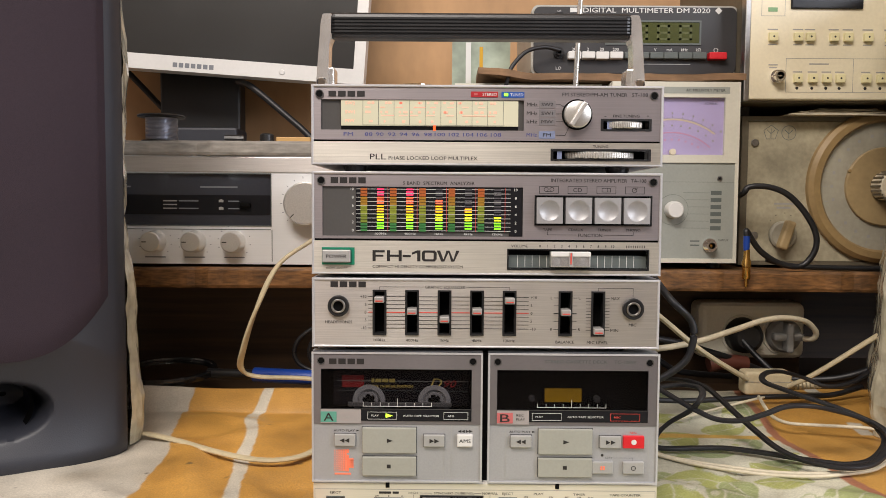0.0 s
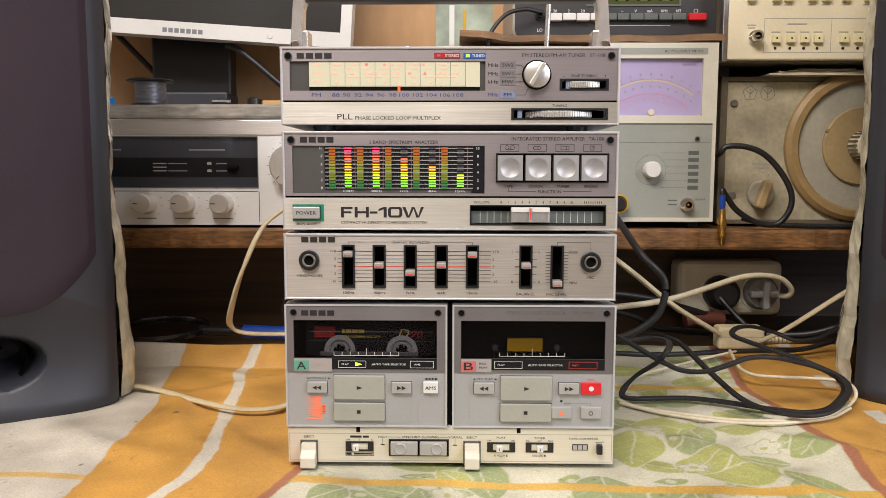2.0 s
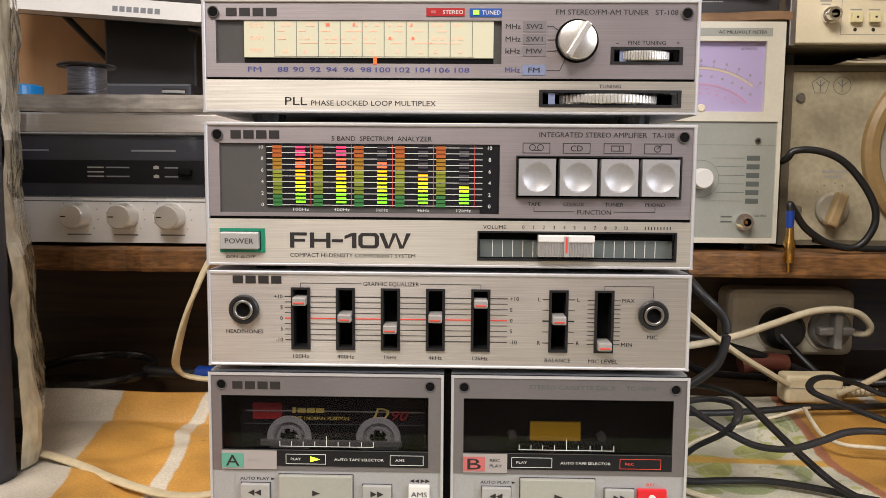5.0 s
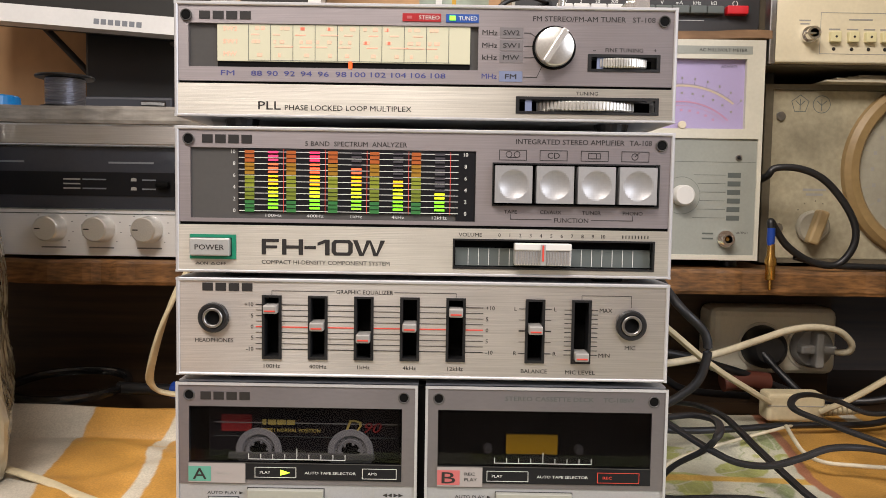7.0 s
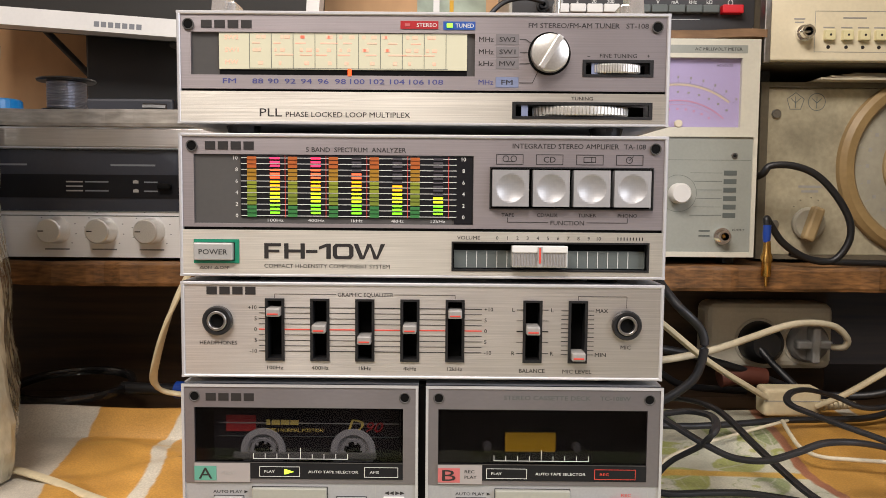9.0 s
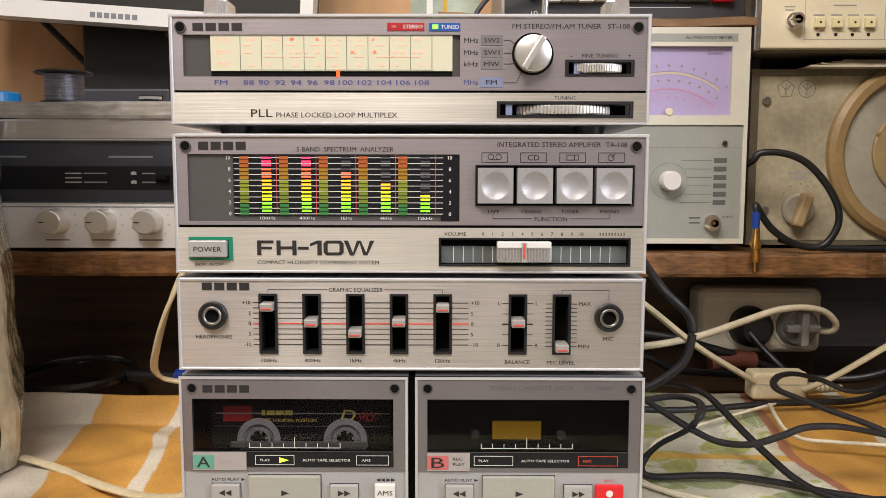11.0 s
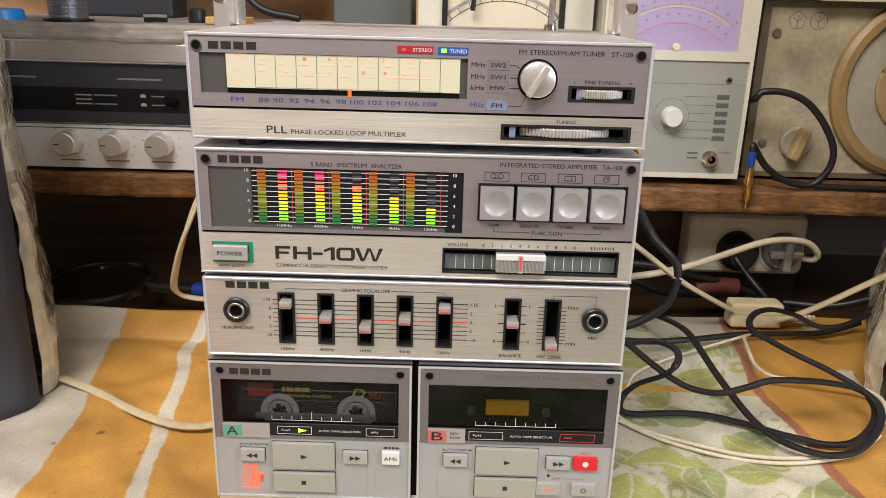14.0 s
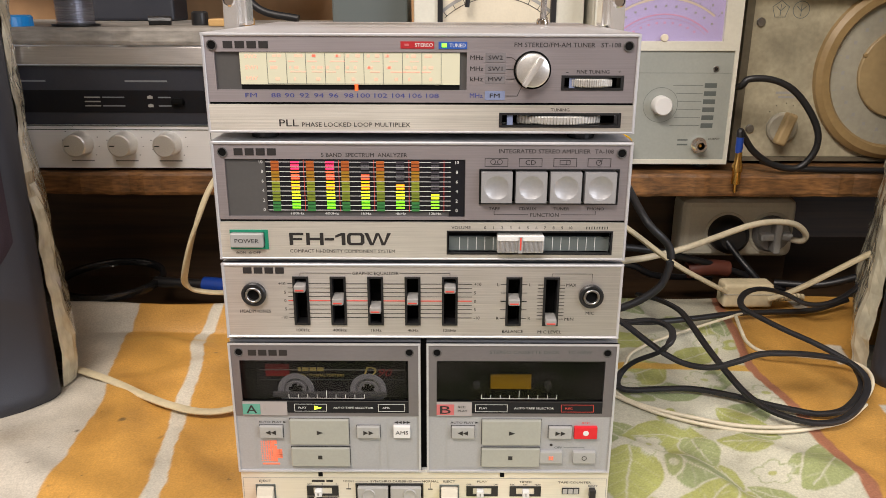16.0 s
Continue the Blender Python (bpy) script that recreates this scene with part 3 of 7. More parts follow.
    # small pale dashes in the far orange field
    right = smooth01(0, 0.004, x - gr - 0.01)
    dash = smooth01(0.3, 0.5, np.sin(y * 62 + 0.7))
    paint(right * dash * band(x - 0.36 - 0.05 * (y - 0.2), 0.007), white)
    paint(right * band(x - 0.452 - 0.1 * y, 0.006), white)
    # dark specks and smears
    for _ in range(90):
        sx, sy, sr = g.uniform(-0.42, 0.42), g.uniform(-0.12, 0.29), g.uniform(0.0005, 0.0017)
        kk, turn, dark = g.uniform(0.4, 2.2), g.uniform(0, 3), g.uniform(0.35, 0.85)
        w = spot(sx, sy, 0.008)
        u, v = (x[w] - sx) * math.cos(turn) + (y[w] - sy) * math.sin(turn), -(x[w] - sx) * math.sin(turn) + (y[w] - sy) * math.cos(turn)
        m = (smooth01(sr * 1.5, sr * 0.7, np.hypot(u, v * kk)) * dark)[..., None]
        col[w] = col[w] * (1 - m) + np.array([0.06, 0.045, 0.03]) * m
    for _ in range(45):
        sx, sy, sr = g.uniform(-0.44, -0.2), g.uniform(-0.1, 0.12), g.uniform(0.0004, 0.0013)
        w = spot(sx, sy, 0.006)
        m = (smooth01(sr * 1.5, sr * 0.7, np.hypot(x[w] - sx, (y[w] - sy) * g.uniform(0.5, 2.5))) * g.uniform(0.4, 0.85))[..., None]
        col[w] = col[w] * (1 - m) + np.array([0.05, 0.045, 0.035]) * m
    # soft stains: smudges, plus the cloth's darker shading put into its colour
    for _ in range(60):
        sx, sy, sr = g.uniform(-0.40, 0.42), g.uniform(-0.1, 0.29), g.uniform(0.004, 0.02)
        w = spot(sx, sy, 0.05)
        m = (smooth01(1.6, 0.2, np.hypot(x[w] - sx, (y[w] - sy) * g.uniform(0.6, 1.8)) / sr) * g.uniform(0.12, 0.38))[..., None]
        col[w] = col[w] * (1 - m) + col[w] * np.array([0.42, 0.36, 0.28]) * m
    grime = 1 - 0.14 * smooth01(0.1, 0.9, np.sin(X * 14 + 3 * np.sin(Y * 9)) * np.sin(Y * 17 + 2 * np.sin(X * 12)))
    col *= grime[..., None]
    rgba = np.concatenate([col.reshape(-1, 3), np.ones((nx * ny, 1))], 1)
    at = me.color_attributes.new("print", "FLOAT_COLOR", "POINT")
    at.data.foreach_set("color", rgba.ravel())
    return me


M_CLOTH = material("printed_oilcloth", (0.5, 0.3, 0.1), 0.46, 0, 0.14, (700, 700, 700), 0.26, 22, 0.4)
nt = M_CLOTH.node_tree
att = nt.nodes.new("ShaderNodeAttribute")
att.attribute_name = "print"
scale_node = [q for q in nt.nodes if q.type == "VECT_MATH"][0]
nt.links.new(att.outputs["Color"], scale_node.inputs[0])
cloth_me = cloth_mesh()
cloth_me.materials.append(M_CLOTH)
tagged(new("oilcloth", cloth_me), "creased oilcloth printed orange, cream and leafy green", "tablecloth")

# ---- stereo receiver on the shelf ----
rec = thing("stereo_receiver", (-0.30, 0.45, 0.147), "pale silver stereo receiver with a smoked display", "receiver")
part("cabinet", box(-0.50, -0.075, 0.344, 0.60, 0.153, 0.266, 0.002), M_RECV, rec)
part("front_panel", holed(-0.50, -0.075, 0.150, 0.266, 0.336, 0.345, [(-0.395, -0.2135, 0.1915, 0.2465)]), M_RECV, rec)
part("display_window", box(-0.395, -0.2135, 0.3395, 0.343, 0.1915, 0.2465), M_RECVGLASS, rec, "smoked display window")
part("display_band", box(-0.394, -0.214, 0.3388, 0.340, 0.203, 0.224), M_RECVBAND, rec)
part("window_rim", rim(-0.395, -0.2135, 0.1915, 0.2465, 0.0008, 0.3352, 0.338), M_GREYKEY, rec)
part("groove", box(-0.50, -0.2135, 0.3357, 0.337, 0.1868, 0.1876), M_GREYKEY, rec)
part("groove", box(-0.2128, -0.2120, 0.3357, 0.337, 0.153, 0.187), M_GREYKEY, rec)
part("trim_strip", box(-0.50, -0.075, 0.3345, 0.337, 0.2485, 0.2645, 0.0006), M_EQ, rec)
for kx in (-0.338, -0.2955, -0.2530):
    k = part("tone_knob", lathe([(0, -0.016), (0.0098, -0.016), (0.0108, -0.015), (0.0114, -0.002), (0.0122, 0.0), (0.0122, 0.002), (0, 0.002)], (kx, 0.336, 0.174), "Y", 36), M_ALUKNOB, rec, "", True)
    part("pointer", box(kx - 0.0088, kx - 0.004, 0.3197, 0.3205, 0.1735, 0.1745), M_INK, k)
    part("legend_bar", plate(kx - 0.011, kx + 0.011, 0.1565, 0.1578, 0.336), M_LOGO, rec)
    part("scale_marks", join(*[plate(kx + 0.0175 * math.cos(radians(a)) - 0.0006, kx + 0.0175 * math.cos(radians(a)) + 0.0006, 0.174 + 0.0175 * math.sin(radians(a)) - 0.0004, 0.174 + 0.0175 * math.sin(radians(a)) + 0.0004, 0.336) for a in range(-40, 230, 30)]), M_LOGO, rec)
k = part("volume_knob", lathe([(0, -0.02), (0.021, -0.02), (0.0225, -0.018), (0.0225, 0.0), (0.0245, 0.001), (0.0245, 0.003), (0, 0.003)], (-0.174, 0.336, 0.2155), "Y", 48), M_ALUKNOB, rec, "large turned volume knob", True)
part("pointer", line_pts([(-0.1885, 0.2010), (-0.1855, 0.2040)], 0.0009, 0.3160), M_INK, k)
for a in range(-40, 221, 20):
    c, q = math.cos(radians(a)), math.sin(radians(a))
    part("scale_mark", line_pts([(-0.174 + r * c, 0.2155 + r * q) for r in (0.0275, 0.0290)], 0.0006, 0.336), M_LOGO, rec)
for (a, b, c, w) in ((-0.395, 0.2325, 0.0016, 0.030), (-0.29, 0.2325, 0.0016, 0.040)):
    part("legend_bar", plate(a, a + w, b - c / 2, b + c / 2, 0.3394), M_LOGO, rec)
for zz in (0.2175, 0.2135, 0.2095):
    part("legend_bar", plate(-0.330, -0.315, zz - 0.0006, zz + 0.0006, 0.3387), M_GREYPLUG, rec)
    if zz != 0.2135:
        part("legend_bar", plate(-0.313, -0.292, zz - 0.0006, zz + 0.0006, 0.3387), M_LOGO, rec)
for zz in (0.2175, 0.2095):
    part("push_symbol", tri([(-0.270, zz - 0.0012), (-0.265, zz - 0.0012), (-0.265, zz + 0.0012), (-0.2675, zz + 0.002), (-0.270, zz + 0.0012)], 0.3387), M_GREYPLUG, rec)
    part("legend_bar", plate(-0.260, -0.248, zz - 0.0006, zz + 0.0006, 0.3387), M_LOGO, rec)
part("push_switch", box(-0.247, -0.235, 0.333, 0.340, 0.2105, 0.2165, 0.002), M_PIT, rec)
for fx in (-0.46, -0.115):
    part("foot", box(fx - 0.015, fx + 0.015, 0.36, 0.39, 0.1468, 0.153), M_BLACK, rec)

solid("grey_pad", rough_board(-0.52, -0.09, 0.330, 0.60, 0.2662, 0.2815, 120, 0.003), M_FELT, "grey layered board lying on the receiver", "board")

# ---- monitor ----
mon = thing("monitor", (-0.295, 0.56, 0.2815), "silver framed flat monitor with a dark screen", "monitor")
tilt = Matrix.Translation((-0.132, 0.50, 0.366)) @ Matrix.Rotation(radians(3.9), 4, "Y") @ Matrix.Translation((0.119, -0.50, -0.365))
part("bezel", moved(holed(-0.555, -0.119, 0.365, 0.72, 0.498, 0.525, [(-0.541, -0.133, 0.384, 0.706)]), tilt), M_BEZEL, mon)
part("screen", moved(box(-0.543, -0.131, 0.5005, 0.504, 0.382, 0.708), tilt), M_SCREEN, mon, "dark switched-off screen")
part("back_shell", moved(box(-0.55, -0.124, 0.5255, 0.57, 0.37, 0.715, 0.008), tilt), M_BLACK, mon)
for i in range(7):
    part("mark", moved(plate(-0.362 + i * 0.0077, -0.3563 + i * 0.0077, 0.3698, 0.3756, 0.498), tilt), M_LOGO, mon)
part("button", moved(disc((-0.223, 0.4968, 0.3735), 0.0034, 0.003, 0.0006), tilt), M_BEZEL, mon)
part("neck", box(-0.418, -0.308, 0.571, 0.60, 0.2815, 0.45, 0.003), M_BLACK, mon)
part("stand_base", box(-0.416, -0.306, 0.545, 0.598, 0.2815, 0.316, 0.003), M_SPK, mon)
solid("monitor_lead", tube([(-0.500, 0.585, 0.425), (-0.484, 0.590, 0.411), (-0.458, 0.604, 0.381), (-0.424, 0.614, 0.343), (-0.390, 0.620, 0.306), (-0.372, 0.620, 0.286)], 0.0042), M_CABLE, "black lead hanging from the monitor", "cable", smooth=True)
solid("monitor_lead", tube([(-0.30, 0.53, 0.375), (-0.275, 0.515, 0.363), (-0.216, 0.50, 0.315), (-0.190, 0.495, 0.294), (-0.15, 0.49, 0.286)], 0.0042), M_CABLE, "black lead hanging from the monitor", "cable", smooth=True)

# ---- small things on the receiver ----
sp = thing("solder_spool", (-0.340, 0.365, 0.2815), "small spool of grey solder wire with black flanges", "spool")
part("flange", lathe([(0, 0), (0.021, 0), (0.0215, 0.001), (0.0215, 0.002), (0, 0.002)], (-0.340, 0.365, 0.2815), "Z", 36), M_BLACK, sp)
wind = [(0.0165 + 0.0007 * (i % 2), 0.002 + i * 0.0007) for i in range(36)]
part("wire", lathe([(0, 0.002)] + wind + [(0, 0.0272)], (-0.340, 0.365, 0.2815), "Z", 36), M_SOLDER, sp)
part("flange", lathe([(0, 0.0272), (0.0245, 0.0272), (0.0255, 0.0285), (0.0245, 0.0298), (0, 0.0298)], (-0.340, 0.365, 0.2815), "Z", 40), M_BLACK, sp)
solid("wood_block", box(-0.214, -0.176, 0.365, 0.395, 0.2816, 0.2885, 0.001), M_BLOCK, "small pale wooden block on the grey board", "block")
solid("cable_stub", tube([(-0.272, 0.37, 0.2865), (-0.262, 0.372, 0.2868), (-0.252, 0.374, 0.2865)], 0.0045), M_BLACK, "short black connector lying on the grey board", "connector")
solid("potentiometer_knob", lathe([(0, 0), (0.0085, 0), (0.008, 0.012), (0.006, 0.0135), (0, 0.0135)], (-0.232, 0.40, 0.2816), "Z", 28), M_BLACK, "black knob standing on the grey board", "knob")
cap = thing("blue_cap", (-0.398, 0.356, 0.2815), "bright blue plastic cap on the grey board", "cap")
part("shell", lathe([(0, 0.010), (0.018, 0.010), (0.0195, 0.0085), (0.020, 0), (0, 0)], (-0.398, 0.356, 0.2816), "Z", 32), M_CYAN, cap)

# ---- millivolt meter ----
mv = thing("millivolt_meter", (0.219, 0.44, 0.147), "ivory millivolt meter with a lilac scale", "meter")
part("case", box(0.1495, 0.2885, 0.3475, 0.56, 0.1535, 0.349, 0.004), M_METER, mv)
part("front_frame", holed(0.1505, 0.2875, 0.1545, 0.348, 0.3415, 0.348, [(0.163, 0.2715, 0.2705, 0.3315), (0.155, 0.284, 0.159, 0.262)]), M_METER, mv)
part("scale_card", box(0.162, 0.2725, 0.3462, 0.3474, 0.2695, 0.3325), M_LILAC, mv, "scale card with the light's lilac tint in its colour")
part("lower_panel", box(0.1545, 0.2845, 0.3432, 0.3474, 0.1585, 0.2625), M_METERPANEL, mv, "grey-green control panel")
part("pane", box(0.163, 0.2715, 0.3426, 0.3430, 0.2705, 0.3315), M_GLASS, mv)
bpy.data.objects["pane"].visible_shadow = False
part("name_strip", plate(0.175, 0.276, 0.3355, 0.3425, 0.3415), M_METERPANEL, mv)
text("AC MILLIVOLT METER", 0.250, 0.339, 0.0026, M_INK, mv, 0.3412, 0.042)
part("red_mark", plate(0.1765, 0.1825, 0.337, 0.3415, 0.3412), M_PINK, mv)
MX, MZ = 0.2165, 0.2335
part("scale_band", line_pts(arc_pts(MX, MZ, 0.075, 53, 127), 0.0018, 0.3461), M_ARC, mv)
part("scale_line", line_pts(arc_pts(MX, MZ, 0.0765, 52, 128), 0.0003, 0.3461), M_GREYPLUG, mv)
part("scale_line", line_pts(arc_pts(MX, MZ, 0.061, 48, 132), 0.0012, 0.3461), M_PINKINK, mv)
part("scale_line", line_pts(arc_pts(MX, MZ, 0.0575, 48, 132), 0.0003, 0.3461), M_PINKINK, mv)
for i, a in enumerate(range(50, 134, 8)):
    c, s = math.cos(radians(a)), math.sin(radians(a))
    part("figure_bar", plate(MX + 0.0815 * c - 0.0008, MX + 0.0815 * c + 0.0008, MZ + 0.0815 * s - 0.0011, MZ + 0.0815 * s + 0.0011, 0.3461), M_GREYPLUG, mv)
    part("tick", line_pts([(MX + r * c, MZ + r * s) for r in (0.0765, 0.0785)], 0.0003, 0.3461), M_GREYKEY, mv)
    part("figure_bar", plate(MX + 0.0685 * c - 0.0010, MX + 0.0685 * c + 0.0010, MZ + 0.0685 * s - 0.0009, MZ + 0.0685 * s + 0.0009, 0.3461), M_GREYPLUG, mv)
    if 54 < a < 128:
        part("figure_bar", plate(MX + 0.0535 * c - 0.0010, MX + 0.0535 * c + 0.0010, MZ + 0.0535 * s - 0.0009, MZ + 0.0535 * s + 0.0009, 0.3461), M_PINKINK, mv)
text("AC VOLTS", 0.2575, 0.3255, 0.0022, M_INK, mv, 0.3461, 0.014)
part("zero_screw", disc((0.2165, 0.3405, 0.2735), 0.0035, 0.003), M_CREAM, mv)
part("range_knob", lathe([(0, -0.012), (0.0078, -0.012), (0.0090, -0.0105), (0.0092, 0), (0, 0)], (0.2185, 0.3432, 0.2115), "Y", 36), M_WHITE, mv, "round ivory range knob", True)
part("knob_circle", line_pts(arc_pts(0.2185, 0.2115, 0.0165, 0, 360, 40), 0.0003, 0.3432), M_GREYKEY, mv)
for i in range(6):
    z = 0.2300 - i * 0.0076
    part("range_plate", plate(0.2590, 0.2705, z - 0.0022, z + 0.0022, 0.3432), M_GREYKEY, mv)
    part("range_line", line_pts([(0.2185 + 0.0165 * math.cos(radians(50 - i * 20)), z), (0.2575, z)], 0.00035, 0.3432), M_GREYKEY, mv)
part("panel_line", line_pts([(0.156, 0.2415), (0.283, 0.2415)], 0.0003, 0.3432), M_GREYKEY, mv)
part("pilot_lamp", disc((0.2680, 0.341, 0.2455), 0.0014, 0.003), M_BLACK, mv)
part("lamp_ring", ring((0.2680, 0.3420, 0.2455), 0.0014, 0.0028, 0.002), M_STEEL, mv)
jk = part("output_socket", lathe([(0.0035, -0.010), (0.0055, -0.010), (0.0055, -0.003), (0.0075, -0.003), (0.0075, 0), (0, 0)], (0.2585, 0.3432, 0.1735), "Y", 28), M_CHROME, mv, "bright coaxial socket", True)
part("pin", disc((0.2585, 0.336, 0.1735), 0.002, 0.007), M_GOLD, jk)
text("OUTPUT", 0.2735, 0.179, 0.0019, M_INK, mv, 0.3432, 0.011)
for z in (0.178, 0.1735):
    part("legend_bar", plate(0.238, 0.248, z - 0.0007, z + 0.0007, 0.3432), M_GREYKEY, mv)
yc = part("input_plug", lathe([(0, -0.016), (0.006, -0.016), (0.0085, -0.012), (0.0095, 0), (0, 0)], (0.182, 0.343, 0.1745), "Y", 28), M_BLACK, mv, "black plug with a yellow ring", True)
part("plug_ring", ring((0.182, 0.331, 0.1745), 0.0085, 0.0105, 0.004), M_YELLOW, yc)
for fx in (0.165, 0.272):
    part("foot", lathe([(0, 0), (0.008, 0), (0.007, 0.0065), (0, 0.0065)], (fx, 0.37, 0.1472), "Z", 20), M_BLACK, mv)

# ---- grey voltmeter beside it ----
gv = thing("panel_voltmeter", (0.064, 0.46, 0.147), "light grey voltmeter with a white dial in a black frame", "meter")
part("case", box(-0.018, 0.1455, 0.374, 0.56, 0.1475, 0.350, 0.004), M_METER, gv)
part("front_frame", holed(-0.017, 0.1445, 0.149, 0.349, 0.369, 0.375, [(0.006, 0.117, 0.215, 0.333)]), M_METER, gv)
part("dial_frame", rim(0.010, 0.113, 0.219, 0.329, 0.005, 0.3665, 0.373), M_BLACK, gv)
part("dial_card", box(0.006, 0.117, 0.3735, 0.3742, 0.215, 0.333), M_CREAM, gv, "white dial card")
part("dial_band", line_pts(arc_pts(0.0615, 0.235, 0.080, 48, 132), 0.003, 0.3734), M_GREYPLUG, gv)
part("dial_line", line_pts(arc_pts(0.0615, 0.235, 0.074, 48, 132), 0.0006, 0.3734), M_INK, gv)
for a in range(50, 132, 8):
    part("tick", line_pts([(0.0615 + r * math.cos(radians(a)), 0.235 + r * math.sin(radians(a))) for r in (0.074, 0.079)], 0.0006, 0.3734), M_INK, gv)
for sx in (-0.010, 0.138):
    part("screw", disc((sx, 0.3675, 0.341), 0.0035, 0.003), M_STEEL, gv)
part("maker_mark", join(plate(0.009, 0.013, 0.3365, 0.3455, 0.369), plate(0.014, 0.018, 0.338, 0.344, 0.369)), M_GREYPLUG, gv)
part("name_bar", plate(0.036, 0.098, 0.3395, 0.3435, 0.369), M_GREYPLUG, gv)

# ---- digital multimeter on cardboard ----
cb = box(0.008, 0.297, 0.352, 0.56, 0.3505, 0.3575)
bmesh.ops.subdivide_edges(cb, edges=cb.edges[:], cuts=24, use_grid_fill=True)
for v in cb.verts:
    v.co.z += 0.0022 * noise.noise(v.co * 30) + (0.007 * max(0, (0.06 - v.co.x) / 0.05) if v.co.z > 0.35 else 0)
    v.co.y += 0.006 * noise.noise(Vector((v.co.x * 40, 2, 3))) if v.co.y < 0.36 else 0
solid("cardboard_sheet", cb, M_CARDBOARD, "torn brown cardboard laid on the meters", "cardboard")
mm = thing("digital_multimeter", (0.183, 0.47, 0.358), "black fronted digital multimeter with push keys", "multimeter")


def rounded_plate(x0, x1, z0, z1, r, y0, y1, seg=8):
    bm = bmesh.new()
    pts = []
    for cx, cz, a0 in ((x1 - r, z1 - r, 0), (x0 + r, z1 - r, 90), (x0 + r, z0 + r, 180), (x1 - r, z0 + r, 270)):
        pts += [(cx + r * math.cos(radians(a0 + 90 * i / seg)), cz + r * math.sin(radians(a0 + 90 * i / seg))) for i in range(seg + 1)]
    f = bm.faces.new([bm.verts.new((x, y0, z)) for x, z in pts])
    ext = bmesh.ops.extrude_face_region(bm, geom=[f])
    bmesh.ops.translate(bm, verts=[v for v in ext["geom"] if isinstance(v, bmesh.types.BMVert)], vec=(0, y1 - y0, 0))
    bmesh.ops.recalc_face_normals(bm, faces=bm.faces)
    return bm


part("case", rounded_plate(0.068, 0.2985, 0.3605, 0.4385, 0.008, 0.385, 0.56), M_MMEDGE, mm)
part("front_panel", rounded_plate(0.0705, 0.296, 0.363, 0.436, 0.007, 0.382, 0.386), M_MMBLACK, mm, "charcoal front panel")
text("DIGITAL  MULTIMETER DM 2020", 0.1955, 0.4325, 0.0052, M_INKWHITE, mm, 0.382, 0.141)
part("maker_mark", plate(0.1105, 0.121, 0.4300, 0.4350, 0.382), M_INKWHITE, mm)
part("trade_sign", tri([(0.2795, 0.4325), (0.2755, 0.4365), (0.2715, 0.4325), (0.2755, 0.4285)], 0.382), M_INKWHITE, mm)
part("display_rim", rim(0.152, 0.2545, 0.3965, 0.4195, 0.002, 0.3808, 0.384), M_GREYKEY, mm)
part("display", box(0.152, 0.2545, 0.3814, 0.383, 0.3965, 0.4195), M_LCD, mm, "olive liquid crystal display")
for i in range(4):
    x = 0.1585 + i * 0.0245
    part("digit", join(*[plate(a, b, c, d, 0.3814) for a, b, c, d in ((x, x + 0.0028, 0.4, 0.4165), (x + 0.0115, x + 0.0145, 0.4, 0.4165), (x, x + 0.0145, 0.414, 0.4165), (x, x + 0.0145, 0.407, 0.4092), (x, x + 0.0145, 0.4, 0.402))]), M_LCDSEG, mm)
for i in range(4):
    part("push_key", box(0.108 + i * 0.0155, 0.1225 + i * 0.0155, 0.374, 0.383, 0.3775 + 0.0006 * (i % 2), 0.3858, 0.001), M_WHITE, mm)
for i, (a, b) in enumerate(((0.171, 0.184), (0.185, 0.198), (0.199, 0.214), (0.2145, 0.230), (0.231, 0.246), (0.2465, 0.2615))):
    part("push_key", box(a, b, 0.3755, 0.383, 0.3785, 0.3858, 0.001), M_GREYKEY, mm)
part("push_key", box(0.264, 0.2835, 0.374, 0.383, 0.378, 0.3858, 0.001), M_REDKEY, mm, "red push key")
for s, x in (("20", 0.1155), ("2", 0.1310), ("20", 0.1465), ("200", 0.162), ("~", 0.191), ("V", 0.206), ("mA", 0.222), ("kHz", 0.2385), ("kΩ", 0.254)):
    text(s, x, 0.3895, 0.0032, M_INKWHITE, mm, 0.382)
part("power_mark", line_pts(arc_pts(0.2735, 0.3892, 0.0022, 110, 430, 16), 0.0006, 0.382), M_INKWHITE, mm)
text("LO", 0.0985, 0.3685, 0.0035, M_INKWHITE, mm, 0.382)
text("HI", 0.0985, 0.431, 0.003, M_INKWHITE, mm, 0.382)
part("legend_line", line_pts([(0.176, 0.3735), (0.245, 0.3735)], 0.0006, 0.382), M_INKWHITE, mm)
for z in (0.385, 0.405, 0.424):
    part("input_socket", lathe([(0.0022, -0.008), (0.004, -0.008), (0.004, -0.003), (0.006, -0.003), (0.006, 0), (0, 0)], (0.0985, 0.382, z), "Y", 24), M_BLACK, mm, "", True)
solid("test_lead", tube([(0.098, 0.37, 0.386), (0.080, 0.365, 0.388), (0.060, 0.36, 0.382), (0.045, 0.357, 0.366), (0.040, 0.357, 0.352), (0.036, 0.362, 0.33), (0.033, 0.364, 0.30)], 0.0023), M_CABLE, "dark grey test lead plugged into the multimeter", "cable", smooth=True)

